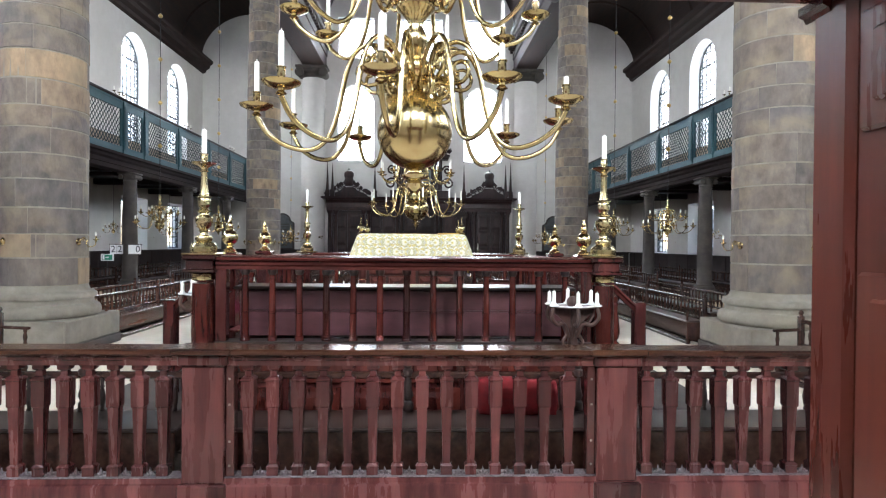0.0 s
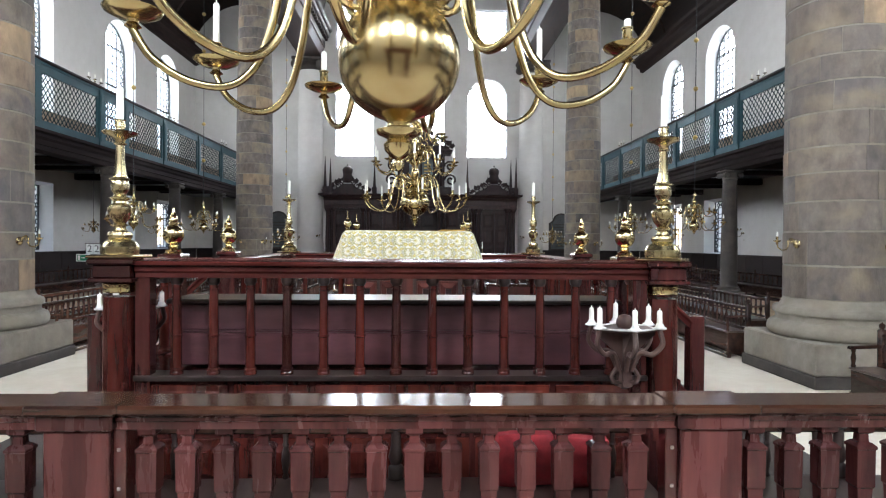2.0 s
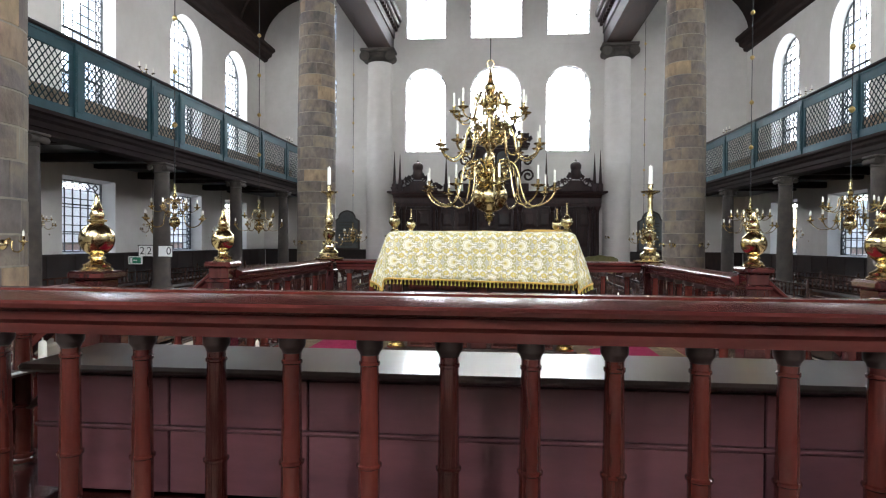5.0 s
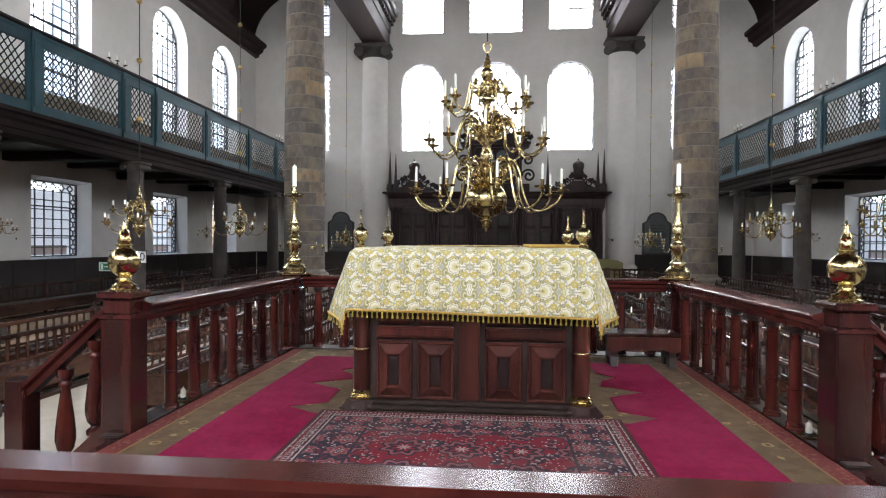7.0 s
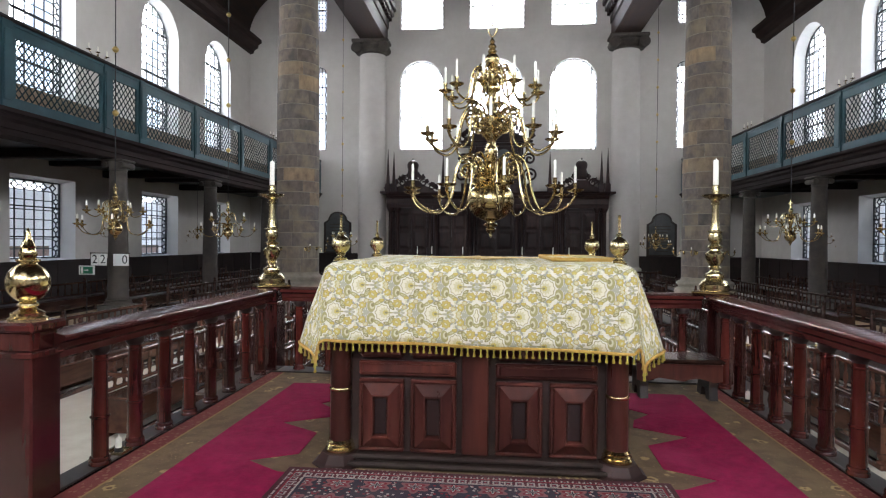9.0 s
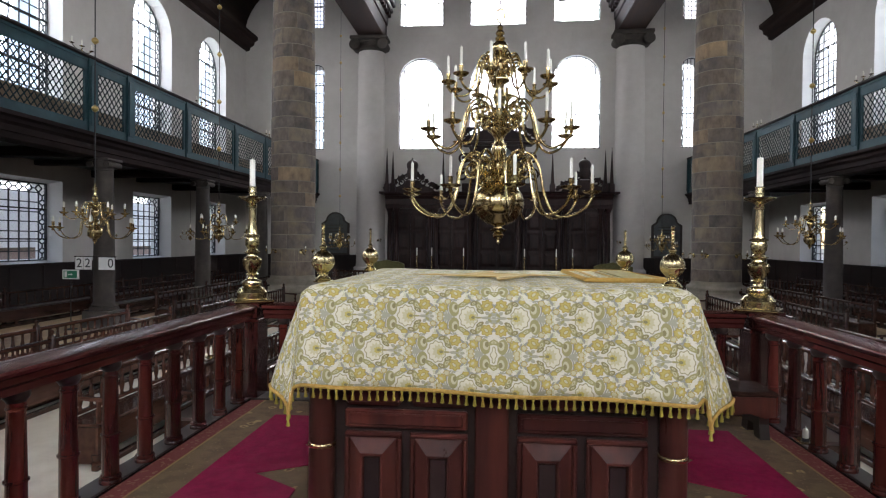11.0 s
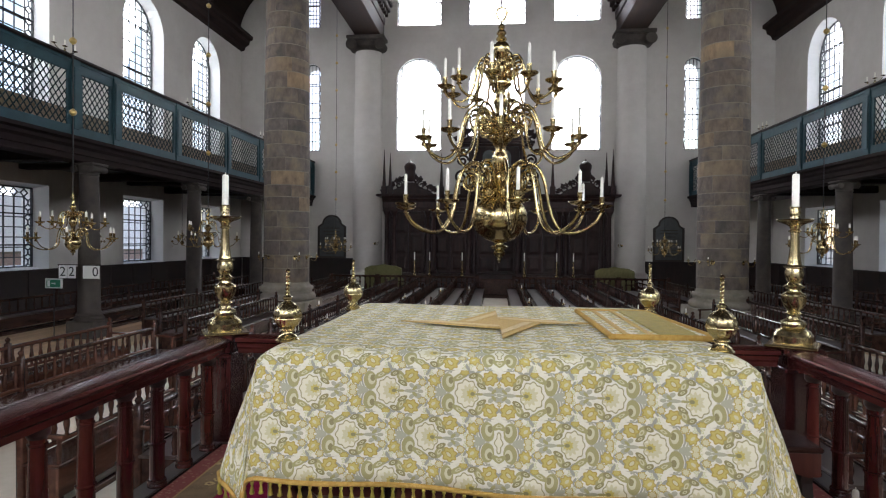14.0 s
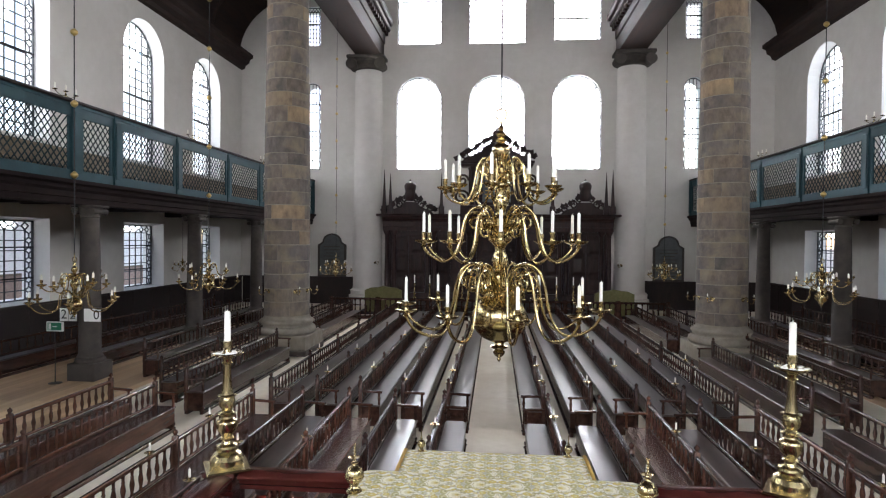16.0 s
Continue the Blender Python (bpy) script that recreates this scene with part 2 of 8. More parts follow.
GREEN_CLOTH = material("olive_cloth", (0.11, 0.10, 0.035), 0.85, colour2=(0.16, 0.15, 0.06), scale=10, bump=0.15)
SIGN_WHITE = material("sign_card", (0.72, 0.72, 0.70), 0.5, colour2=(0.78, 0.78, 0.76), scale=6)
SIGN_BLACK = material("sign_ink", (0.012, 0.012, 0.013), 0.6)
SIGN_GREEN = material("sign_green", (0.01, 0.17, 0.09), 0.45, colour2=(0.012, 0.2, 0.1))
BLACK_PAINT = material("black_paint", (0.018, 0.0105, 0.0085), 0.35, colour2=(0.032, 0.019, 0.015), scale=9)
SLATE = material("memorial_slate", (0.05, 0.055, 0.055), 0.55, colour2=(0.085, 0.09, 0.088), scale=5)
BRICK_FAR = material("street_brick", (0.24, 0.18, 0.16), 0.9, colour2=(0.34, 0.27, 0.24), scale=12)
# near-white blue grey that imitates the sky's brightness behind the lower windows
BRIGHT_BACKDROP = material("bright_backdrop", (0.74, 0.77, 0.80), 0.9, colour2=(0.82, 0.85, 0.88), scale=1.5, stain=(0.58, 0.60, 0.62), stain_scale=0.4)
GROUND = material("courtyard", (0.2, 0.19, 0.18), 0.9, colour2=(0.27, 0.26, 0.24), scale=3)


def glass_material():
    m = bpy.data.materials.new("window_glass")
    m.use_nodes = True
    b = m.node_tree.nodes["Principled BSDF"]
    b.inputs["Base Color"].default_value = (0.97, 0.99, 0.98, 1)
    b.inputs["Roughness"].default_value = 0.02
    b.inputs["IOR"].default_value = 1.12
    b.inputs["Transmission Weight"].default_value = 1.0
    return m


GLASS = glass_material()


def column_stone():
    """Ashlar blocks whose tint runs from blue grey to sand from block to block."""
    m = material("column_stone", (0.076, 0.064, 0.054), 0.8, colour2=(0.168, 0.142, 0.115), scale=4.0, stretch=(1, 1, 0.35), stain=(0.084, 0.077, 0.076),
                 stain_scale=1.8, bump=0.45, bump_scale=18)
    nt = m.node_tree
    bsdf = nt.nodes["Principled BSDF"]
    src = bsdf.inputs["Base Color"].links[0].from_socket
    info = nt.nodes.new("ShaderNodeObjectInfo")
    tint = nt.nodes.new("ShaderNodeValToRGB")
    el = tint.color_ramp.elements
    el[0].position, el[0].color = 0.0, (0.74, 0.72, 0.76, 1)
    el[1].position, el[1].color = 1.0, (2.0, 1.58, 1.10, 1)
    for p, c in ((0.3, (0.92, 0.91, 0.95)), (0.5, (1.18, 1.10, 1.02)), (0.7, (0.80, 0.77, 0.78)), (0.88, (1.10, 0.98, 0.88))):
        e = el.new(p)
        e.color = (*c, 1)
    nt.links.new(info.outputs["Random"], tint.inputs["Fac"])
    mix = nt.nodes.new("ShaderNodeMix")
    mix.data_type, mix.blend_type = "RGBA", "MULTIPLY"
    mix.inputs["Factor"].default_value = 1.0
    nt.links.new(src, mix.inputs["A"])
    nt.links.new(tint.outputs["Color"], mix.inputs["B"])
    # sand-coloured veins and beds
    coords = nt.nodes.new("ShaderNodeTexCoord")
    off = nt.nodes.new("ShaderNodeVectorMath")
    off.operation = "MULTIPLY_ADD"
    off.inputs[1].default_value = (0.7, 0.7, 0.55)
    nt.links.new(coords.outputs["Object"], off.inputs[0])
    turn = nt.nodes.new("ShaderNodeMath")
    turn.operation = "MULTIPLY"
    turn.inputs[1].default_value = 53.0
    nt.links.new(info.outputs["Random"], turn.inputs[0])
    nt.links.new(turn.outputs[0], off.inputs[2])
    vein = nt.nodes.new("ShaderNodeTexNoise")
    vein.inputs["Scale"].default_value, vein.inputs["Detail"].default_value, vein.inputs["Distortion"].default_value = 1.3, 4.0, 0.5
    nt.links.new(off.outputs[0], vein.inputs["Vector"])
    vr = nt.nodes.new("ShaderNodeMapRange")
    vr.inputs["From Min"].default_value, vr.inputs["From Max"].default_value, vr.inputs["To Max"].default_value = 0.48, 0.74, 0.6
    nt.links.new(vein.outputs["Fac"], vr.inputs["Value"])
    sand = nt.nodes.new("ShaderNodeMix")
    sand.data_type = "RGBA"
    nt.links.new(vr.outputs[0], sand.inputs["Factor"])
    nt.links.new(mix.outputs["Result"], sand.inputs["A"])
    sand.inputs["B"].default_value = (0.25, 0.185, 0.11, 1)
    nt.links.new(sand.outputs["Result"], bsdf.inputs["Base Color"])
    return m


COLUMN_STONE = column_stone()


class Nodes:
    """Short hands for patterned cloths."""

    def __init__(self, name, rough):
        self.m = bpy.data.materials.new(name)
        self.m.use_nodes = True
        self.t = self.m.node_tree
        self.bsdf = self.t.nodes["Principled BSDF"]
        self.bsdf.inputs["Roughness"].default_value = rough

    def math(self, op, a, b=0.0, c=0.0):
        n = self.t.nodes.new("ShaderNodeMath")
        n.operation = op
        for k, v in enumerate((a, b, c)):
            if isinstance(v, (int, float)):
                n.inputs[k].default_value = v
            else:
                self.t.links.new(v, n.inputs[k])
        return n.outputs[0]

    def uv(self):
        n = self.t.nodes.new("ShaderNodeTexCoord")
        s = self.t.nodes.new("ShaderNodeSeparateXYZ")
        self.t.links.new(n.outputs["UV"], s.inputs[0])
        return n.outputs["UV"], s.outputs[0], s.outputs[1]

    def mix(self, fac, a, b):
        n = self.t.nodes.new("ShaderNodeMix")
        n.data_type = "RGBA"
        for key, v in (("Factor", fac), ("A", a), ("B", b)):
            if isinstance(v, tuple):
                n.inputs[key].default_value = (*v, 1)
            elif isinstance(v, (int, float)):
                n.inputs[key].default_value = v
            else:
                self.t.links.new(v, n.inputs[key])
        return n.outputs["Result"]

    def noise(self, vector, scale, detail=4.0):
        n = self.t.nodes.new("ShaderNodeTexNoise")
        n.inputs["Scale"].default_value, n.inputs["Detail"].default_value = scale, detail
        self.t.links.new(vector, n.inputs["Vector"])
        return n.outputs["Fac"]

    def smooth(self, v, lo, hi):
        n = self.t.nodes.new("ShaderNodeMapRange")
        n.interpolation_type = "SMOOTHSTEP"
        self.t.links.new(v, n.inputs["Value"])
        n.inputs["From Min"].default_value, n.inputs["From Max"].default_value = lo, hi
        return n.outputs[0]

    def done(self, colour, height=None, strength=0.2):
        self.t.links.new(colour, self.bsdf.inputs["Base Color"])
        self.bsdf.inputs["Specular IOR Level"].default_value = 0.25
        if height is not None:
            b = self.t.nodes.new("ShaderNodeBump")
            b.inputs["Strength"].default_value, b.inputs["Distance"].default_value = strength, 0.004
            self.t.links.new(height, b.inputs["Height"])
            self.t.links.new(b.outputs[0], self.bsdf.inputs["Normal"])
        return self.m


def damask():
    """Cream damask with pale fan flowers, yellow blooms and grey scrolls in half-dropped rows, mirrored at the middle seam."""
    n = Nodes("damask", 0.7)
    vec, u, v = n.uv()
    period, pitch = 0.255, 0.146
    rv = n.math("DIVIDE", n.math("ADD", v, 2.972), pitch)
    odd = n.math("MULTIPLY", n.math("MODULO", n.math("FLOOR", rv), 2.0), 0.5)
    wob = n.math("MULTIPLY", n.math("SUBTRACT", n.noise(vec, 60.0, 2.0), 0.5), 0.02)
    a = n.math("ADD", n.math("SUBTRACT", n.math("ADD", odd, 0.38), n.math("DIVIDE", n.math("ABSOLUTE", u), period)), wob)
    b = n.math("ABSOLUTE", n.math("MULTIPLY", n.math("SUBTRACT", n.math("FRACT", rv), 0.5), pitch * 1000))
    mm = n.math("MULTIPLY", n.math("SUBTRACT", n.math("FRACT", a), 0.5), period * 1000)

    def local(cx, cy, turn=0.0):
        """Millimetres from a motif's middle, turned."""
        dx = n.math("MULTIPLY", n.math("SUBTRACT", n.math("FRACT", n.math("ADD", n.math("DIVIDE", n.math("SUBTRACT", mm, cx), period * 1000), 0.5)), 0.5), period * 1000)
        dy = n.math("SUBTRACT", b, cy)
        if turn:
            c, s = math.cos(radians(turn)), math.sin(radians(turn))
            return (n.math("ADD", n.math("MULTIPLY", dx, c), n.math("MULTIPLY", dy, s)), n.math("SUBTRACT", n.math("MULTIPLY", dy, c), n.math("MULTIPLY", dx, s)))
        return dx, dy

    def blob(cx, cy, rx, ry, turn=0.0, petals=0, depth=0.0, phase=0.0):
        """The distance from a motif's middle, 1 on its rim."""
        dx, dy = local(cx, cy, turn)
        dx, dy = n.math("DIVIDE", dx, rx), n.math("DIVIDE", dy, ry)
        r = n.math("SQRT", n.math("ADD", n.math("MULTIPLY", dx, dx), n.math("MULTIPLY", dy, dy)))
        if petals:
            w = n.math("SINE", n.math("ADD", n.math("MULTIPLY", n.math("ARCTAN2", dy, dx), float(petals)), phase))
            r = n.math("ADD", r, n.math("MULTIPLY", w, depth))
        return r

    def fill(col, r, lim, tone):
        return n.mix(n.smooth(r, lim + 0.05, lim - 0.05), col, tone)

    cream, white, yellow, gold = (0.62, 0.592, 0.492), (0.62, 0.583, 0.44), (0.45, 0.36, 0.09), (0.35, 0.255, 0.052)
    pale, olive, dark_olive, grey, slate = (0.50, 0.46, 0.28), (0.30, 0.27, 0.115), (0.22, 0.195, 0.08), (0.33, 0.32, 0.235), (0.27, 0.265, 0.22)
    col = n.mix(n.smooth(n.noise(vec, 90.0), 0.45, 0.7), cream, (0.57, 0.54, 0.44))
    # tiny daisies, buds and sprays over the ground
    for x, y in ((124, 13), (110, 38), (-104, 30), (140, 50), (-128, 62), (118, 64)):
        r = blob(x, y, 11, 11, 0, 6, 0.22)
        col = fill(col, r, 1.0, (0.44, 0.44, 0.27))
        col = fill(col, r, 0.72, (0.56, 0.55, 0.38))
        col = fill(col, r, 0.25, olive)
    for x, y, rx, ry, t in ((-6, 60, 15, 5, 35), (8, 70, 12, 5, -20), (98, 46, 15, 5, -45), (112, 24, 12, 4, 30), (-118, 46, 14, 5, -35), (-92, 66, 14, 4.5, 20), (-20, 70, 10, 4, 70), (-112, 12, 13, 5, 50), (124, 66, 14, 5, 60), (-66, 71, 12, 4, -30), (30, 70, 12, 4, 25), (118, 40, 11, 4, -60)):
        col = fill(col, blob(x, y, rx, ry, t), 1.0, slate)
    # striped scroll with an olive curl
    dx, dy = local(-42, 34)
    r = blob(-42, 34, 42, 40)
    back = n.smooth(dx, 2.0, -8.0)
    for at, tone in ((1.0, grey), (1.2, slate), (1.4, grey)):
        band = n.smooth(n.math("ABSOLUTE", n.math("SUBTRACT", r, at)), 0.085, 0.05)
        col = n.mix(n.math("MULTIPLY", band, back), col, tone)
    col = fill(col, blob(-66, 32, 21, 30, 8), 1.0, olive)
    col = fill(col, blob(-62, 36, 12, 18, 8), 1.0, (0.50, 0.47, 0.30))
    col = fill(col, blob(-58, 40, 8, 11), 1.0, dark_olive)
    col = fill(col, blob(-92, 5, 20, 8, -12), 1.0, grey)
    # leaves about the great fan flower
    for x, y, rx, ry, t, tone in ((-30, 52, 26, 10, 28, olive), (36, 44, 25, 13, -58, olive), (14, 57, 15, 9, 20, dark_olive), (40, 26, 17, 8, -30, dark_olive)):
        r = blob(x, y, rx, ry, t)
        col = fill(col, r, 1.0, tone)
        col = fill(col, n.math("ADD", r, 0.0), 0.45, pale)
        col = fill(col, r, 0.22, tone)
    r = blob(-6, 0, 35, 42, 0, 9, 0.07, 1.6)
    col = fill(col, r, 1.05, dark_olive)
    col = fill(col, r, 0.96, white)
    col = fill(col, blob(2, 0, 25, 27, 0, 11, 0.16), 1.0, pale)
    col = fill(col, blob(8, 0, 14, 13, 0, 9, 0.16), 1.0, yellow)
    col = fill(col, blob(12, 0, 8, 6), 1.0, dark_olive)
    col = fill(col, blob(34, 0, 16, 4), 1.0, olive)
    # grey fleur
    for x, y, rx, ry, t in ((66, 0, 22, 6, 0), (90, 15, 13, 9, 25), (70, 18, 10, 7, -30), (98, 0, 10, 6, 0)):
        col = fill(col, blob(x, y, rx, ry, t), 1.0, grey)
    col = fill(col, blob(80, 10, 10, 5, 40), 1.0, olive)
    # yellow blooms and buds
    r = blob(-112, 38, 19, 18, 0, 7, 0.12, 1.1)
    col = fill(col, r, 1.0, gold)
    col = fill(col, r, 0.78, yellow)
    col = fill(col, blob(-114, 38, 8, 5, -40), 1.0, pale)
    r = blob(-14, 66, 14, 9, 0, 7, 0.12, 0.2)
    col = fill(col, r, 1.0, gold)
    col = fill(col, r, 0.7, yellow)
    r = blob(68, 50, 24, 22.5, 0, 7, 0.12, 0.4)
    col = fill(col, r, 1.0, gold)
    col = fill(col, r, 0.80, yellow)
    col = fill(col, blob(66, 50, 13, 8, 40), 1.0, gold)
    col = fill(col, blob(66, 50, 9, 5, 40), 1.0, pale)
    for x, y in ((104, 30), (-92, 62), (-122, 8)):
        r = blob(x, y, 13, 12, 0, 8, 0.12)
        col = fill(col, r, 1.0, gold)
        col = fill(col, r, 0.74, pale)
    weave = n.noise(vec, 900.0, 2.0)
    col = n.mix(n.math("MULTIPLY", n.smooth(weave, 0.35, 0.8), 0.15), col, (0.62, 0.59, 0.46))
    return n.done(col, weave, 0.15)


DAMASK = damask()


def border_runner():
    """Olive-brown carpet strewn with yellow florets, with a dusty red band along its outer edge; u, v in metres from its middle."""
    n = Nodes("border_runner", 0.95)
    vec, u, v = n.uv()
    au = n.math("ABSOLUTE", u)
    petals = n.t.nodes.new("ShaderNodeTexVoronoi")
    petals.inputs["Scale"].default_value = 6.5
    n.t.links.new(vec, petals.inputs["Vector"])
    fine = n.t.nodes.new("ShaderNodeTexVoronoi")
    fine.inputs["Scale"].default_value = 34.0
    n.t.links.new(vec, fine.inputs["Vector"])
    wob = n.math("MULTIPLY", n.math("SUBTRACT", n.noise(vec, 38.0, 2.0), 0.5), 0.22)
    r = n.math("ADD", petals.outputs["Distance"], wob)
    col = n.mix(n.smooth(n.noise(vec, 9.0), 0.40, 0.65), (0.150, 0.100, 0.052), (0.110, 0.074, 0.040))
    col = n.mix(n.math("LESS_THAN", fine.outputs["Distance"], 0.16), col, (0.205, 0.145, 0.075))
    col = n.mix(n.math("LESS_THAN", r, 0.20), col, (0.30, 0.215, 0.095))
    col = n.mix(n.math("LESS_THAN", r, 0.11), col, (0.120, 0.070, 0.038))
    red = n.mix(n.math("LESS_THAN", n.math("ADD", fine.outputs["Distance"], wob), 0.30), (0.150, 0.030, 0.026), (0.215, 0.085, 0.060))
    col = n.mix(n.math("GREATER_THAN", au, 1.79), col, red)
    col = n.mix(n.math("LESS_THAN", n.math("ABSOLUTE", n.math("SUBTRACT", au, 1.785)), 0.007), col, (0.24, 0.15, 0.06))
    weave = n.noise(vec, 420.0, 2.0)
    return n.done(col, weave, 0.4)


def medallion_rug():
    """Knotted rug: cream-flecked border, navy guard band with rosettes, red field with dark octagons."""
    red, navy, cream, rose = (0.170, 0.012, 0.022), (0.026, 0.020, 0.032), (0.33, 0.28, 0.25), (0.195, 0.072, 0.074)
    n = Nodes("persian_rug", 0.95)
    vec, u, v = n.uv()
    d = n.math("MINIMUM", n.math("SUBTRACT", 0.95, n.math("ABSOLUTE", u)), n.math("SUBTRACT", 0.635, n.math("ABSOLUTE", v)))

    def petals(size, count, depth, shift):
        p = n.math("SUBTRACT", n.math("FRACT", n.math("ADD", n.math("DIVIDE", u, size), shift)), 0.5)
        q = n.math("SUBTRACT", n.math("FRACT", n.math("ADD", n.math("DIVIDE", v, size), shift)), 0.5)
        r = n.math("SQRT", n.math("ADD", n.math("MULTIPLY", p, p), n.math("MULTIPLY", q, q)))
        wave = n.math("COSINE", n.math("MULTIPLY", n.math("ARCTAN2", q, p), count))
        return n.math("ADD", r, n.math("MULTIPLY", wave, depth))

    def under(value, limit):
        return n.math("LESS_THAN", value, limit)

    small = n.t.nodes.new("ShaderNodeTexVoronoi")
    small.distance = "CHEBYCHEV"
    small.inputs["Scale"].default_value = 46.0
    n.t.links.new(vec, small.inputs["Vector"])
    pick = n.t.nodes.new("ShaderNodeSeparateColor")
    n.t.links.new(small.outputs["Color"], pick.inputs[0])

    field = n.mix(under(small.outputs["Distance"], 0.20), red, n.mix(n.math("GREATER_THAN", pick.outputs[0], 0.45), navy, cream))
    big = petals(0.31, 8.0, 0.05, 0.5)
    blot = n.noise(vec, 7.0)
    field = n.mix(n.smooth(blot, 0.52, 0.58), field, n.mix(under(small.outputs["Distance"], 0.34), navy, n.mix(n.math("GREATER_THAN", pick.outputs[2], 0.5), cream, rose)))
    for limit, c in ((0.40, navy), (0.35, rose), (0.27, navy), (0.17, red), (0.08, cream)):
        field = n.mix(under(big, limit), field, c)
    guard = n.mix(under(small.outputs["Distance"], 0.30), navy, n.mix(n.math("GREATER_THAN", pick.outputs[1], 0.5), red, cream))
    rosette = petals(0.185, 6.0, 0.07, 0.0)
    for limit, c in ((0.40, navy), (0.35, rose), (0.23, red), (0.14, cream), (0.08, navy)):
        guard = n.mix(under(rosette, limit), guard, c)
    edge = n.mix(under(small.outputs["Distance"], 0.26), (0.075, 0.015, 0.020), n.mix(n.math("GREATER_THAN", pick.outputs[2], 0.35), navy, cream))
    star = petals(0.055, 4.0, 0.07, 0.5)
    for limit, c in ((0.40, cream), (0.24, navy), (0.13, red)):
        edge = n.mix(under(star, limit), edge, c)
    col = n.mix(under(d, 0.37), field, guard)
    col = n.mix(under(d, 0.12), col, edge)
    for at, w, c in ((0.37, 0.008, navy), (0.12, 0.010, navy), (0.112, 0.004, cream), (0.05, 0.005, red), (0.012, 0.012, (0.060, 0.014, 0.018))):
        col = n.mix(under(n.math("ABSOLUTE", n.math("SUBTRACT", d, at)), w), col, c)
    fade = n.noise(vec, 2.2)
    col = n.mix(n.math("MULTIPLY", n.smooth(fade, 0.45, 0.75), 0.22), col, (0.2, 0.15, 0.14))
    return n.done(col, n.noise(vec, 420.0, 2.0), 0.4)


RUG = medallion_rug()
RUNNER = border_runner()

# ---------------------------------------------------------------- mesh tools


def thing(name, label, category, at=(0, 0, 0), group="", turn=0.0, kind=""):
    ob = new(name)
    ob.empty_display_size = 0.1
    ob.matrix_basis = pose(*at, 0, 0, turn)
    return tagged(ob, label, category, group, kind)


def part(name, bm, mat, parent=None, label="", smooth=0.0, kind="", category=""):
    """Links a bmesh as one mesh object under a thing or a part. smooth: the angle below which edges are shaded round."""
    if isinstance(bm, bpy.types.Mesh):
        me = bm
    else:
        me = bpy.data.meshes.new(name)
        bmesh.ops.recalc_face_normals(bm, faces=bm.faces)
        if smooth:
            for f in bm.faces:
                f.smooth = True
            lim = radians(smooth)
            for e in bm.edges:
                if len(e.link_faces) == 2 and e.calc_face_angle(0) > lim:
                    e.smooth = False
        bm.to_mesh(me)
        bm.free()
        me.materials.append(mat)
    ob = new(name, me)
    if parent is not None:
        ob.parent = parent
    return tagged(ob, label, category, "", kind)


def box(bm, x0, x1, y0, y1, z0, z1, bevel=0.0):
    """A box, its edges chamfered by bevel."""
    b = min(bevel, (x1 - x0) * 0.45, (y1 - y0) * 0.45, (z1 - z0) * 0.45)
    if b <= 0:
        vs = [bm.verts.new((x, y, z)) for x in (x0, x1) for y in (y0, y1) for z in (z0, z1)]
        for f in ((0, 1, 3, 2), (4, 6, 7, 5), (0, 4, 5, 1), (2, 3, 7, 6), (0, 2, 6, 4), (1, 5, 7, 3)):
            bm.faces.new([vs[i] for i in f])
        return vs
    c = {}
    lo, hi = (x0, y0, z0), (x1, y1, z1)
    for sx in (0, 1):
        for sy in (0, 1):
            for sz in (0, 1):
                s = (sx, sy, sz)
                for ax in range(3):
                    p = [(hi[k] if s[k] else lo[k]) + (0 if k == ax else (-b if s[k] else b)) for k in range(3)]
                    c[s, ax] = bm.verts.new(p)
    for ax in range(3):
        u, w = [k for k in range(3) if k != ax]
        for sv in (0, 1):
            q = []
            for a, d in ((0, 0), (1, 0), (1, 1), (0, 1)):
                s = [0, 0, 0]
                s[ax], s[u], s[w] = sv, a, d
                q.append(c[tuple(s), ax])
            bm.faces.new(q)
        for a in (0, 1):
            for d in (0, 1):
                s, e = [0, 0, 0], [0, 0, 0]
                s[ax], e[ax] = 0, 1
                s[u] = e[u] = a
                s[w] = e[w] = d
                s, e = tuple(s), tuple(e)
                bm.faces.new([c[s, u], c[e, u], c[e, w], c[s, w]])
    for sx in (0, 1):
        for sy in (0, 1):
            for sz in (0, 1):
                bm.faces.new([c[(sx, sy, sz), k] for k in range(3)])
    return list(c.values())


def boxes(*spans, bevel=0.0):
    bm = bmesh.new()
    for s in spans:
        box(bm, *s, bevel=bevel)
    return bm


def lathe(bm, profile, seg=16, centre=(0, 0, 0), start=0.0):
    """Turns (radius, height) pairs round a vertical axis."""
    cx, cy, cz = centre
    rings = []
    for r, z in profile:
        if r < 1e-5:
            rings.append([bm.verts.new((cx, cy, cz + z))])
        else:
            rings.append([bm.verts.new((cx + r * math.cos(start + 2 * math.pi * k / seg), cy + r * math.sin(start + 2 * math.pi * k / seg), cz + z))
                          for k in range(seg)])
    for a, b in zip(rings, rings[1:]):
        for k in range(seg):
            q = [a[k % len(a)], a[(k + 1) % len(a)], b[(k + 1) % len(b)], b[k % len(b)]]
            q = list(dict.fromkeys(q))
            if len(q) > 2:
                bm.faces.new(q)
    for ring, flip in ((rings[0], True), (rings[-1], False)):
        if len(ring) > 2:
            bm.faces.new(ring[::-1] if flip else ring)
    return bm


def turned(profile, seg=16, centre=(0, 0, 0), start=0.0):
    return lathe(bmesh.new(), profile, seg, centre, start)


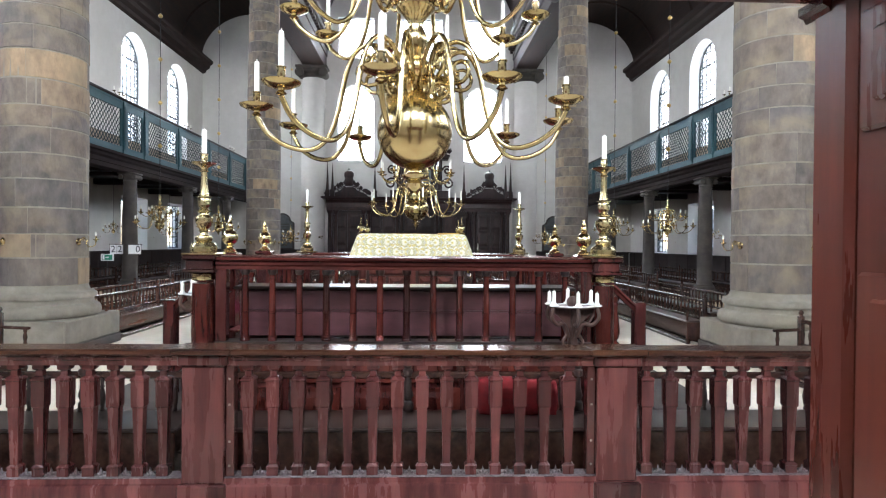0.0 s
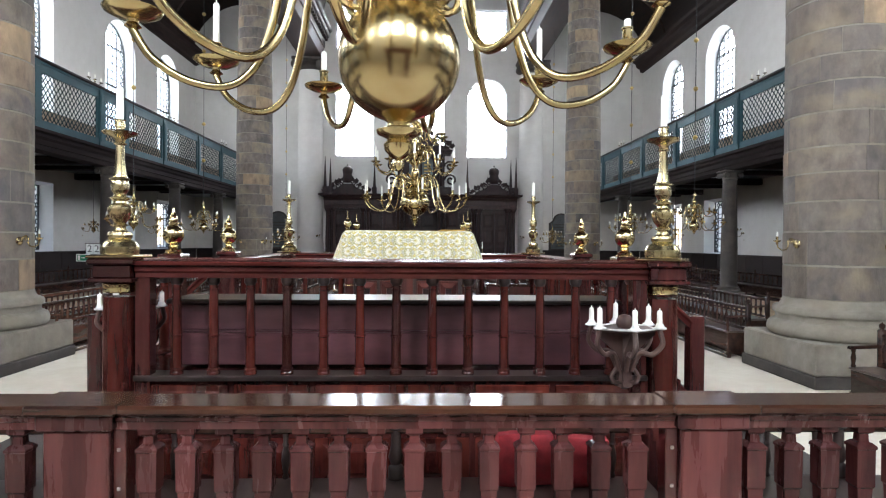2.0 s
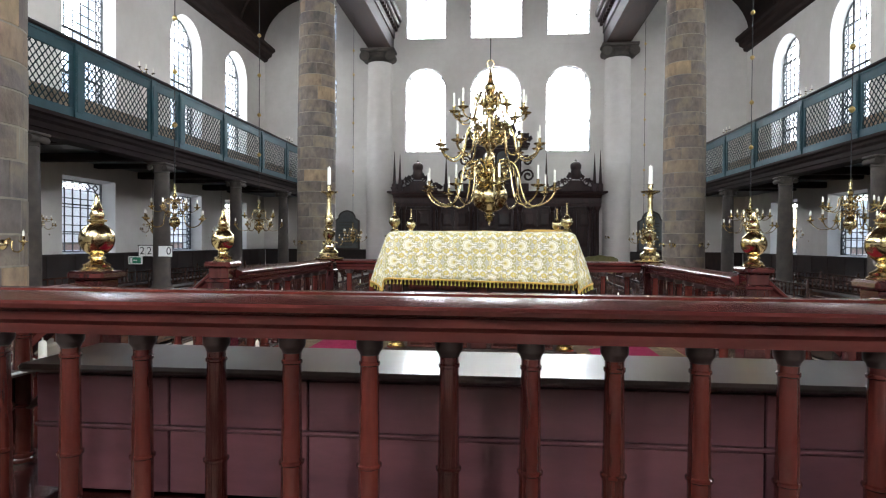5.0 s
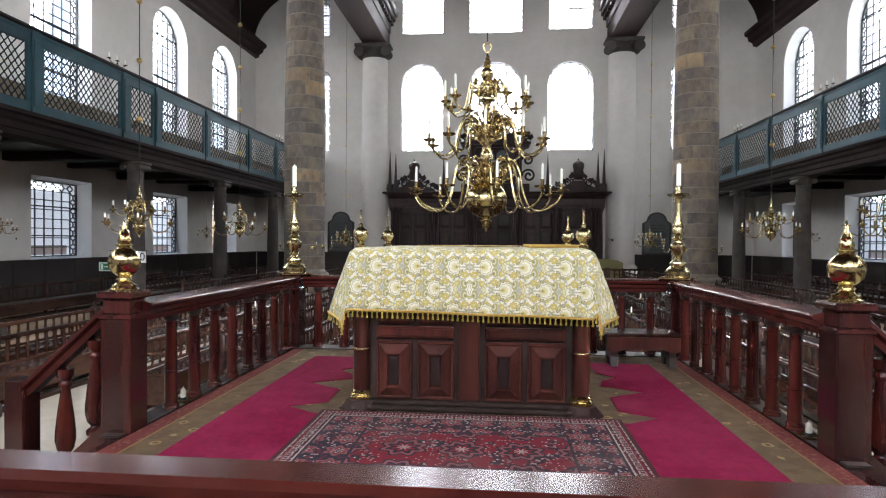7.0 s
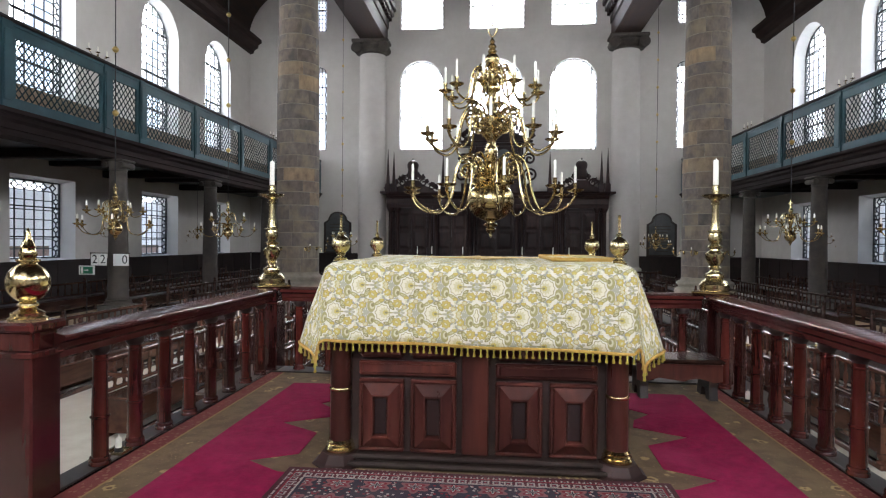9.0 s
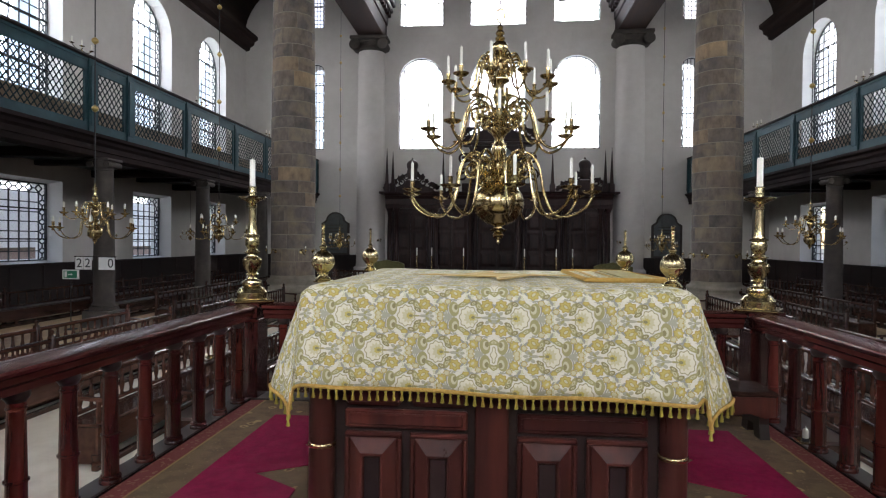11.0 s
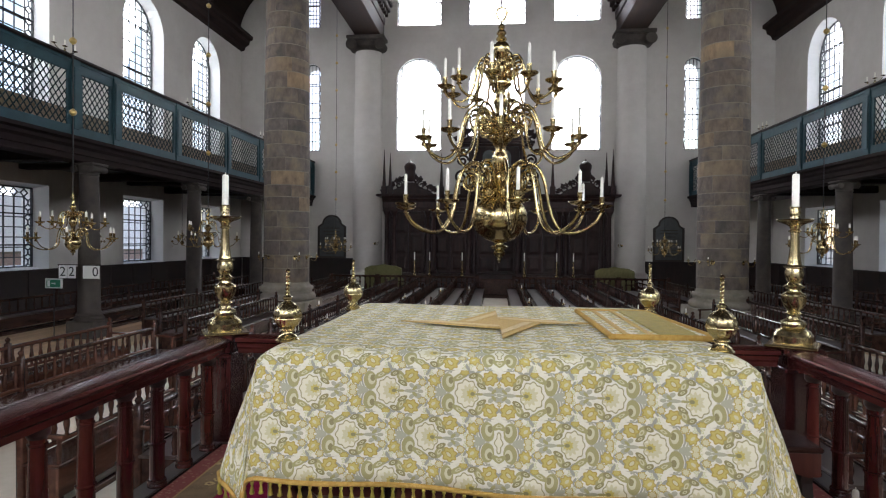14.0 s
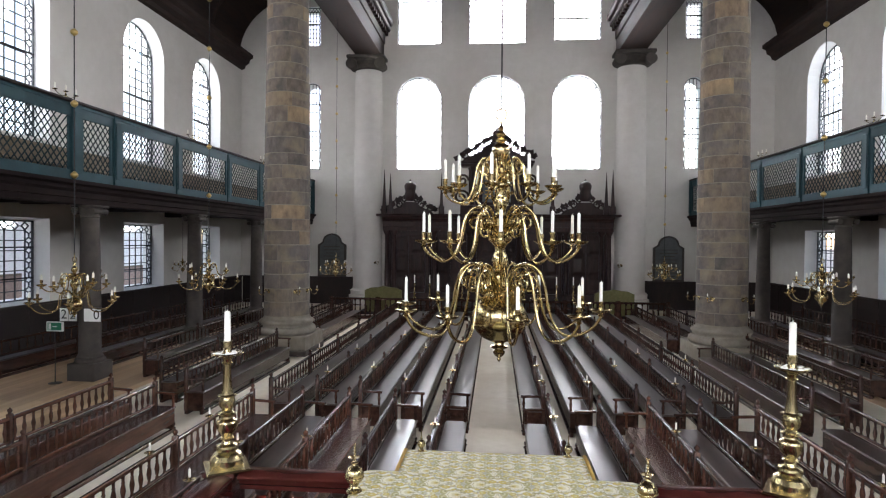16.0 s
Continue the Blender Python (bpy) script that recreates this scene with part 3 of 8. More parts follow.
def tube(bm, points, radius, seg=8, taper=None):
    """A round bar along points."""
    pts = [Vector(p) for p in points]
    rings = []
    side = None
    for k, p in enumerate(pts):
        d = (pts[min(k + 1, len(pts) - 1)] - pts[max(k - 1, 0)]).normalized()
        if side is None:
            side = d.orthogonal().normalized()
        side = (side - d * side.dot(d)).normalized()
        up = d.cross(side)
        r = radius if taper is None else radius + (taper - radius) * k / (len(pts) - 1)
        rings.append([bm.verts.new(p + r * (math.cos(2 * math.pi * j / seg) * side + math.sin(2 * math.pi * j / seg) * up)) for j in range(seg)])
    for a, b in zip(rings, rings[1:]):
        for j in range(seg):
            bm.faces.new([a[j], a[(j + 1) % seg], b[(j + 1) % seg], b[j]])
    bm.faces.new(rings[0][::-1])
    bm.faces.new(rings[-1])
    return bm


def extrude(bm, outline, place, depth):
    """A flat outline of (u, w) pairs, laid by place(u, w, d) and given depth."""
    a = [bm.verts.new(place(u, w, 0.0)) for u, w in outline]
    b = [bm.verts.new(place(u, w, depth)) for u, w in outline]
    bm.faces.new(a)
    bm.faces.new(b[::-1])
    n = len(a)
    for k in range(n):
        bm.faces.new([a[k], b[k], b[(k + 1) % n], a[(k + 1) % n]])
    return bm


def moulding(bm, profile, start, end, out, up=(0, 0, 1)):
    """A moulded bar from start to end with a cross-section of (out, up) pairs."""
    s, e, o, w = Vector(start), Vector(end), Vector(out), Vector(up)
    a = [bm.verts.new(s + o * p + w * q) for p, q in profile]
    b = [bm.verts.new(e + o * p + w * q) for p, q in profile]
    bm.faces.new(a)
    bm.faces.new(b[::-1])
    n = len(a)
    for k in range(n):
        bm.faces.new([a[k], b[k], b[(k + 1) % n], a[(k + 1) % n]])
    return bm


def arch_outline(cu, half, z0, z1, arched, seg=14):
    """The outline of an opening, from its left foot round to its right foot."""
    if not arched:
        return [(cu - half, z0), (cu - half, z1), (cu + half, z1), (cu + half, z0)]
    spring = z1 - half
    pts = [(cu - half, z0)]
    for k in range(seg + 1):
        a = math.pi * (1 - k / seg)
        pts.append((cu + half * math.cos(a), spring + half * math.sin(a)))
    return pts + [(cu + half, z0)]


# ---------------------------------------------------------------- the shell
HALL_X, FAR_Y, BACK_Y, WALL = 13.2, 36.7, -3.2, 0.8
"""Each opening: middle along the wall, half width inside, half width outside, sill, head, arched."""


def wall_mesh(u0, u1, z0, z1, openings, place):
    """A thick wall with splayed openings. place(u, z, d): the point d into the wall."""
    bm = bmesh.new()

    def quad(*p):
        bm.faces.new([bm.verts.new(place(*q)) for q in p])

    cols = {}
    for o in openings:
        cols.setdefault(round(o[0], 3), []).append(o)
    u = u0
    for cu in sorted(cols):
        stack = sorted(cols[cu], key=lambda o: o[3])
        wide = max(o[1] for o in stack) + 0.12
        for d in (0.0, WALL):
            quad((u, z0, d), (cu - wide, z0, d), (cu - wide, z1, d), (u, z1, d))
        for d in (0.0, WALL):
            z = z0
            for k, (c, inner, outer, sill, head, arched) in enumerate(stack):
                half = inner if d == 0 else outer
                top = stack[k + 1][3] - 0.25 if k + 1 < len(stack) else z1
                s = sill if d == 0 else sill + 0.12
                h = head if d == 0 else head - 0.12
                quad((c - wide, z, d), (c + wide, z, d), (c + wide, s, d), (c - wide, s, d))
                line = arch_outline(c, half, s, h, arched)
                mid = len(line) // 2
                left, right = line[:mid + (1 if arched else 0)], line[mid:]
                if arched:
                    lpoly = [(c - wide, s)] + left + [(c, top), (c - wide, top)]
                    rpoly = right + [(c + wide, s), (c + wide, top), (c, top)]
                else:
                    lpoly = [(c - wide, s), (c - half, s), (c - half, h), (c, h), (c, top), (c - wide, top)]
                    rpoly = [(c + half, s), (c + wide, s), (c + wide, top), (c, top), (c, h), (c + half, h)]
                for poly in (lpoly, rpoly):
                    bm.faces.new([bm.verts.new(place(a, b, d)) for a, b in poly])
                z = top
        u = cu + wide
    for d in (0.0, WALL):
        quad((u, z0, d), (u1, z0, d), (u1, z1, d), (u, z1, d))
    for a in ((u0, z0, u1, z0), (u0, z1, u1, z1), (u0, z0, u0, z1), (u1, z0, u1, z1)):
        quad((a[0], a[1], 0), (a[2], a[3], 0), (a[2], a[3], WALL), (a[0], a[1], WALL))
    return bm


def reveal_mesh(o, place):
    c, inner, outer, sill, head, arched = o
    bm = bmesh.new()
    a = arch_outline(c, inner, sill, head, arched)
    b = arch_outline(c, outer, sill + 0.12, head - 0.12, arched)
    va = [bm.verts.new(place(u, z, 0.0)) for u, z in a]
    vb = [bm.verts.new(place(u, z, WALL)) for u, z in b]
    for k in range(len(a)):
        j = (k + 1) % len(a)
        bm.faces.new([va[k], va[j], vb[j], vb[k]])
    return bm


def window_parts(o, place, parent, cols, rows, bars, d=WALL * 0.62):
    """Leads, iron saddle bars and glass of one window, at half the wall's depth."""
    c, inner, outer, sill, head, arched = o
    t = d / WALL
    half = inner + (outer - inner) * t
    z0, z1 = sill + 0.12 * t, head - 0.12 * t
    line = arch_outline(c, half, z0, z1, arched, 20)

    def height(u):
        return z1 - half + math.sqrt(max(0, half * half - (u - c) ** 2)) if arched else z1

    def bar(bm, u0, w0, u1, w1, r, dd=0.0):
        e = Vector((u1 - u0, w1 - w0))
        e.normalize()
        q = Vector((-e.y, e.x)) * r
        extrude(bm, [(u0 + q.x, w0 + q.y), (u1 + q.x, w1 + q.y), (u1 - q.x, w1 - q.y), (u0 - q.x, w0 - q.y)],
                lambda a, b, k: place(a, b, d + dd - r + k), 2 * r)

    frame_bm = bmesh.new()
    for (a, b), (e, f) in zip(line, line[1:] + line[:1]):
        bar(frame_bm, a, b, e, f, 0.032)
    part("window_frame", frame_bm, LEAD, parent)
    lead = bmesh.new()
    margin = half * 0.24
    for k in range(1, cols):
        u = c - half + margin + (2 * half - 2 * margin) * (k - 1) / max(1, cols - 2)
        bar(lead, u, z0, u, height(u) - 0.01 if arched else z1 - 0.30, 0.016)
    if not arched:  # a row of lozenges under the head
        gap = (2 * half - 2 * margin) / max(1, cols - 2)
        for k in range(1, cols):
            u = c - half + margin + gap * (k - 1)
            for a, b in (((u, z1 - 0.27), (u + gap * 0.36, z1 - 0.16)), ((u + gap * 0.36, z1 - 0.16), (u, z1 - 0.05)), ((u, z1 - 0.05), (u - gap * 0.36, z1 - 0.16)), ((u - gap * 0.36, z1 - 0.16), (u, z1 - 0.27))):
                bar(lead, *a, *b, 0.015)
            bar(lead, u, z1 - 0.30, u, z1 - 0.27, 0.016)
            bar(lead, u, z1 - 0.05, u, z1, 0.016)
            if k + 1 < cols:
                bar(lead, u + gap * 0.36, z1 - 0.16, u + gap * 0.64, z1 - 0.16, 0.015)
    step = (z1 - z0) / rows
    for k in range(1, rows):
        z = z0 + k * step
        w = half
        if arched and z > z1 - half:
            w = math.sqrt(max(0.0, half * half - (z - z1 + half) ** 2))
        w2 = min(w, half - margin)
        bar(lead, c - w2, z, c + w2, z, 0.016)
        for s in (-1, 1):  # hexagon margin
            if w > half - margin + 0.02:
                m0, m1 = half - margin, w
                bar(lead, c + s * m0, z, c + s * (m0 + m1) / 2, z - step * 0.32, 0.015)
                bar(lead, c + s * m1, z, c + s * (m0 + m1) / 2, z - step * 0.32, 0.015)
                bar(lead, c + s * (m0 + m1) / 2, z - step * 0.32, c + s * (m0 + m1) / 2, z - step * 0.68, 0.015)
                bar(lead, c + s * (m0 + m1) / 2, z - step * 0.68, c + s * m0, z - step, 0.015)
                bar(lead, c + s * (m0 + m1) / 2, z - step * 0.68, c + s * m1, z - step, 0.015)
    part("leading", lead, LEAD, parent, "fine grey lead cames")
    iron = bmesh.new()
    for z in bars:
        w = half if not arched or z < z1 - half else math.sqrt(max(0.0, half * half - (z - z1 + half) ** 2))
        bar(iron, c - w, z, c + w, z, 0.02, -0.02)
    part("saddle_bar", iron, IRON, parent, "black iron saddle bars")
    g = bmesh.new()
    extrude(g, line, lambda a, b, k: place(a, b, d + 0.012 + k), 0.006)
    pane = part("pane", g, GLASS, parent, "clear old leaded glass")
    pane.visible_shadow = False


def side_place(sign):
    return lambda u, z, d: (sign * (HALL_X + d), u, z)


SIDE_TOP = 12.5
count = 0
for sign, wname in ((-1, "wall_west"), (1, "wall_east")):
    openings = []
    for bay in BAYS[sign]:
        openings.append((bay, 1.27, 1.16, 1.38, 3.85, False))
        openings.append((bay, 1.28, 1.22, 6.15, 11.45, True))
    place = side_place(sign)
    w = part(wname, wall_mesh(BACK_Y, FAR_Y, 0, SIDE_TOP, openings, place), PLASTER, None,
             "limewashed plaster side wall with two rows of deep windows", kind="structure", category="wall")
    for o in openings:
        count += 1
        win = thing("window_%d" % count, "arched leaded window with clear panes" if o[5] else "rectangular leaded window with clear panes in a deep reveal",
                    "window", kind="structure")
        part("reveal", reveal_mesh(o, place), REVEAL, win, "white splayed window reveal")
        window_parts(o, place, win, 7, 15 if o[5] else 8, (7.2, 8.67, 10.4) if o[5] else (2.1, 3.0))


def end_place(u, z, d):
    return (u, FAR_Y + d, z)


far_open = [(-3.945, 1.135, 1.135, 6.84, 11.5, True), (-0.05, 1.41, 1.41, 6.84, 11.55, True), (3.885, 1.195, 1.195, 6.84, 11.5, True)]
far_open += [(-3.945, 1.11, 1.11, 13.13, 15.6, False), (-0.05, 1.41, 1.41, 13.1, 15.6, False), (3.885, 1.14, 1.14, 13.2, 15.6, False)]
far_open += [(x, 0.45, 0.42, 6.85, 11.3, True) for x in (-9.45, 9.45)]
far_open += [(x, 0.43, 0.42, 13.15, 15.15, False) for x in (-9.45, 9.45)]
part("wall_north", wall_mesh(-HALL_X - WALL, HALL_X + WALL, 0, 20.5, far_open, end_place), PLASTER, None,
     "tall limewashed end wall pierced by tall windows", kind="structure", category="wall")
for o in far_open:
    count += 1
    win = thing("window_%d" % count, "tall leaded window flooded with daylight", "window", kind="structure")
    part("reveal", reveal_mesh(o, end_place), REVEAL, win, "white window reveal")
    window_parts(o, end_place, win, 6, 9, (8.55, 10.2) if o[5] else (14.3,), 0.14)

# end wall behind the entrance, with the doorway in it
def back_place(u, z, d):
    return (u, BACK_Y - d, z)


back_open = [(x, 1.25, 1.1, 6.75, 11.62, True) for x in (-9.4, -3.93, 0.0, 3.93, 9.4)]
part("wall_south", wall_mesh(-HALL_X - WALL, HALL_X + WALL, 0, 20.5, back_open, back_place), PLASTER, None, "limewashed entrance wall with tall windows", kind="structure", category="wall")
for o in back_open:
    count += 1
    win = thing("window_%d" % count, "tall leaded window over the entrance", "window", kind="structure")
    part("reveal", reveal_mesh(o, back_place), REVEAL, win, "white window reveal")
    window_parts(o, back_place, win, 6, 9, (8.55, 10.2))

part("floor", boxes((-HALL_X - WALL, HALL_X + WALL, BACK_Y - 0.5, FAR_Y + WALL, -0.2, 0.0)), SANDED_FLOOR, None,
     "pale wooden floor strewn with fine sand", kind="structure", category="floor")
for sign, fname in ((-1, "aisle_floor_west"), (1, "aisle_floor_east")):
    boards = thing(fname, "worn tan floor boards along the side aisle", "floor", kind="structure")
    plank_me = None
    for k in range(22):
        for y0 in (10.2, 17.2 + 0.9 * (k % 3)):
            ob = part("plank", plank_me if plank_me else boxes((0.002, 0.236, 0, 1, 0.0, 0.006), bevel=0.001), TAN_BOARD, boards)
            plank_me = ob.data
            ob.location, ob.scale = (sign * 10.45 - 2.62 + 0.238 * k, y0, 0.0), (1, 6.99 + 0.9 * (k % 3) if y0 < 11 else 13.2 - 0.9 * (k % 3), 1)


# barrel vaults and the beams that carry them
BEAM_X0, BEAM_X1, BEAM_Z = 5.62, 7.15, 12.42


def vault(x0, x1, spring, rise, y0, y1, thick=0.15, seg=20):
    bm = bmesh.new()
    cx, hw = (x0 + x1) / 2, (x1 - x0) / 2
    rows = []
    for s in (0.0, thick):
        for y in (y0, y1):
            rows.append([bm.verts.new((cx - (hw + s) * math.cos(math.pi * k / seg), y, spring + (rise + s) * math.sin(math.pi * k / seg))) for k in range(seg + 1)])
    for a, b in ((0, 1), (2, 3), (0, 2), (1, 3)):
        for k in range(seg):
            bm.faces.new([rows[a][k], rows[a][k + 1], rows[b][k + 1], rows[b][k]])
    # boarded ribs
    for y in np.arange(y0 + 2.5, y1, 4.9):
        prev = None
        for k in range(seg + 1):
            a = math.pi * k / seg
            ring = [bm.verts.new((cx - (hw + r) * math.cos(a), y + dy, spring + (rise + r) * math.sin(a))) for r, dy in ((0.0, -0.1), (-0.1, -0.07), (-0.1, 0.07), (0.0, 0.1))]
            if prev:
                for j in range(3):
                    bm.faces.new([prev[j], prev[j + 1], ring[j + 1], ring[j]])
            prev = ring
    return bm


part("ceiling_nave", vault(-BEAM_X0 - 0.3, BEAM_X0 + 0.3, 14.2, 5.6, BACK_Y, FAR_Y), VAULT_WOOD, None, "dark boarded barrel vault over the nave", 40,
     kind="structure", category="ceiling")
for sign, nm in ((-1, "ceiling_west_aisle"), (1, "ceiling_east_aisle")):
    a, b = sorted((sign * (BEAM_X1 - 0.2), sign * (HALL_X + 0.1)))
    part(nm, vault(a, b, 12.75, 2.9, BACK_Y, FAR_Y), VAULT_WOOD, None, "dark boarded barrel vault over the side aisle", 40, kind="structure", category="ceiling")

for sign, nm in ((-1, "beam_west"), (1, "beam_east")):
    x0, x1 = sorted((sign * BEAM_X0, sign * BEAM_X1))
    bm = bmesh.new()
    box(bm, x0 + 0.12, x1 - 0.12, BACK_Y, FAR_Y, BEAM_Z, BEAM_Z + 0.75, 0.02)
    box(bm, x0 + 0.06, x1 - 0.06, BACK_Y, FAR_Y, BEAM_Z + 0.75, BEAM_Z + 1.15, 0.02)
    box(bm, x0 - 0.22, x1 + 0.22, BACK_Y, FAR_Y, BEAM_Z + 1.35, BEAM_Z + 1.62, 0.04)
    box(bm, x0 - 0.34, x1 + 0.34, BACK_Y, FAR_Y, BEAM_Z + 1.62, BEAM_Z + 1.95, 0.05)
    beam = part(nm, bm, VAULT_WOOD, None, "dark moulded timber entablature on the columns", kind="structure", category="beam")
    me = None
    for y in np.arange(14.0, FAR_Y, 0.42):
        for side in (-1, 1):
            if me is None:
                me = part("dentil", boxes((0, 0.16, -0.11, 0.11, -0.2, 0), bevel=0.01), VAULT_WOOD, beam).data
                ob = bpy.data.objects[beam.children[0].name]
            else:
                ob = part("dentil", me, VAULT_WOOD, beam)
            ob.location = ((x0 - 0.1) if side < 0 else (x1 - 0.06), y, BEAM_Z + 1.352)
    # cornice on the outer wall
    bm = bmesh.new()
    prof = [(0, 0), (0.18, 0.05), (0.22, 0.2), (0.42, 0.32), (0.46, 0.5), (0.62, 0.58), (0.62, 0.75), (0, 0.75)]
    moulding(bm, prof, (sign * (HALL_X + 0.002), BACK_Y, 12.0), (sign * (HALL_X + 0.002), FAR_Y, 12.0), (-sign, 0, 0))
    part("trim_cornice", bm, VAULT_WOOD, None, "dark wooden cornice at the foot of the vault", kind="structure", category="cornice")

# dark wainscot round the aisle walls
for sign in (-1, 1):
    bm = bmesh.new()
    box(bm, *sorted((sign * HALL_X, sign * (HALL_X - 0.06))), 0.5, FAR_Y, 0.0, 1.34, 0.005)
    box(bm, *sorted((sign * HALL_X, sign * (HALL_X - 0.12))), 0.5, FAR_Y, 1.34, 1.40, 0.01)
    for y in np.arange(1.0, FAR_Y, 1.2):
        box(bm, *sorted((sign * (HALL_X - 0.06), sign * (HALL_X - 0.085))), y, y + 0.1, 0.0, 1.33, 0.004)
    part("trim_wainscot", bm, WAINSCOT, None, "black-brown panelled wainscot", kind="structure", category="wainscot")
bm = bmesh.new()
for x0, x1 in ((-HALL_X + 0.13, -6.1), (6.1, HALL_X - 0.13)):
    box(bm, x0, x1, FAR_Y - 0.06, FAR_Y, 0, 1.34, 0.005)
    box(bm, x0, x1, FAR_Y - 0.12, FAR_Y, 1.34, 1.40, 0.01)
part("trim_wainscot", bm, WAINSCOT, None, "black-brown panelled wainscot", kind="structure", category="wainscot")

# outside: ground, and a brick wall across the court with an added pale backdrop
part("ground", boxes((-400, 400, -400, 400, -0.6, -0.4)), GROUND, None, "paved ground outside", kind="structure", category="ground")

for side, nm in ((-1, "west"), (1, "east")):
    h = thing("court_building", "brick wall across the court with an added pale backdrop", "building", (side * 21.0, 18, -0.4), "court walls")
    part("wall", boxes((-0.2, 0.2, -24, 24, 0, 2.0)), BRICK_FAR, h, "brown-grey brick wall")
    # added sheet: fills the lower windows with pale brightness and hides the horizon
    part("upper_storey", boxes((-0.18, 0.3, -24, 24, 2.1, 7.4)), BRIGHT_BACKDROP, h, "pale blue-grey sheet added for the bright view outside")
    part("coping", boxes((-0.28, 0.28, -24.1, 24.1, 2.0, 2.1), bevel=0.02), PLINTH_STONE, h, "pale stone coping")

# ---------------------------------------------------------------- great columns
drum_me = None
half_pi = math.pi / 2


def drum_block():
    """A quarter of a drum, one metre in radius and height."""
    bm = bmesh.new()
    seg = 7
    g = 0.006
    lo, hi = [], []
    for k in range(seg + 1):
        a = g + (half_pi - 2 * g) * k / seg
        lo.append((math.cos(a), math.sin(a)))
    rings = []
    for z, r in ((0.016, 0.978), (0.036, 1.0), (0.964, 1.0), (0.984, 0.978)):
        rings.append([bm.verts.new((x * r, y * r, z)) for x, y in lo])
    inner = [[bm.verts.new((lo[i][0] * 0.5, lo[i][1] * 0.5, z)) for i in (0, seg)] for z in (0.006, 0.994)]
    for a, b in zip(rings, rings[1:]):
        for k in range(seg):
            f = bm.faces.new([a[k], a[k + 1], b[k + 1], b[k]])
    for i, e in ((0, 0), (1, seg)):
        bm.faces.new([inner[0][i], *[r[e] for r in rings], inner[1][i]])
    bm.faces.new([*rings[0], inner[0][1], inner[0][0]])
    bm.faces.new([*rings[-1], inner[1][1], inner[1][0]])
    return bm


def great_column(x, y, seed):
    rnd = random.Random(seed)
    col = thing("stone_column", "massive column of weathered grey and sand-coloured stone drums", "column", (x, y, 0), "great columns", kind="structure")
    global drum_me
    bm = bmesh.new()
    box(bm, -0.86, 0.86, -0.86, 0.86, 0.0, 0.16, 0.015)
    part("footing", bm, GREY_STONE, col, "dark grey footing slab")
    bm = bmesh.new()
    box(bm, -0.84, 0.84, -0.84, 0.84, 0.16, 0.56, 0.02)
    part("plinth", bm, PLINTH_STONE, col, "sandy square stone plinth")
    prof = [(0.80, 0.56), (0.84, 0.60), (0.85, 0.66), (0.83, 0.73), (0.79, 0.76), (0.745, 0.78), (0.735, 0.83), (0.745, 0.86), (0.775, 0.87), (0.785, 0.91),
            (0.77, 0.95), (0.735, 0.97), (0.69, 0.985), (0.665, 1.03), (0.65, 1.08)]
    part("base_moulding", turned(prof, 40), PLINTH_STONE, col, "rounded stone base mouldings", 50)
    core = turned([(0.6485 - 0.10 * max(0, (z - 5) / 7) ** 1.3, z) for z in (1.05, 3, 4.5, 6, 7.5, 9, 10.5, 12)], 32)
    part("joint_mortar", core, PLINTH_STONE, col, "mortar behind the drum joints")
    z = 1.08
    while z < 11.72:
        h = min(rnd.choice((0.34, 0.38, 0.42, 0.46, 0.40)), 11.75 - z)
        if 11.75 - z - h < 0.2:
            h = 11.75 - z
        r = 0.655 - 0.10 * max(0, (z - 5) / 7) ** 1.3
        turn = rnd.uniform(0, 90)
        for k in range(4):
            if drum_me is None:
                ob = part("stone_block", drum_block(), COLUMN_STONE, col, "", 25)
                drum_me = ob.data
            else:
                ob = part("stone_block", drum_me, COLUMN_STONE, col)
            rr = r + rnd.uniform(-0.004, 0.004)
            ob.matrix_basis = pose(0, 0, z, 0, 0, turn + 90 * k) @ Matrix.Diagonal((rr, rr, h, 1))
        z += h
    # ionic capital
    bm = bmesh.new()
    lathe(bm, [(0.56, 11.75), (0.64, 11.8), (0.64, 11.86), (0.58, 11.9), (0.58, 12.0), (0.70, 12.12), (0.70, 12.2)], 32)
    box(bm, -0.78, 0.78, -0.78, 0.78, 12.27, 12.42, 0.03)
    for sx in (-1, 1):
        rings = []
        prof = [(0.0, -0.74), (0.22, -0.74), (0.24, -0.7), (0.2, -0.3), (0.18, 0), (0.2, 0.3), (0.24, 0.7), (0.22, 0.74), (0, 0.74)]
        for r, yy in prof:
            rings.append([bm.verts.new((sx * 0.62 + r * math.cos(2 * math.pi * k / 16), yy, 12.05 + r * math.sin(2 * math.pi * k / 16))) for k in range(16)])
        for a, b in zip(rings, rings[1:]):
            for k in range(16):
                bm.faces.new([a[k], a[(k + 1) % 16], b[(k + 1) % 16], b[k]])
    part("capital", bm, GREY_STONE, col, "carved ionic stone capital", 40)
    return col


for k, (x, y) in enumerate(((-6.19, 10.34), (5.95, 9.7), (-6.15, 24.0), (6.17, 23.85))):
    great_column(x, y, 11 + k)

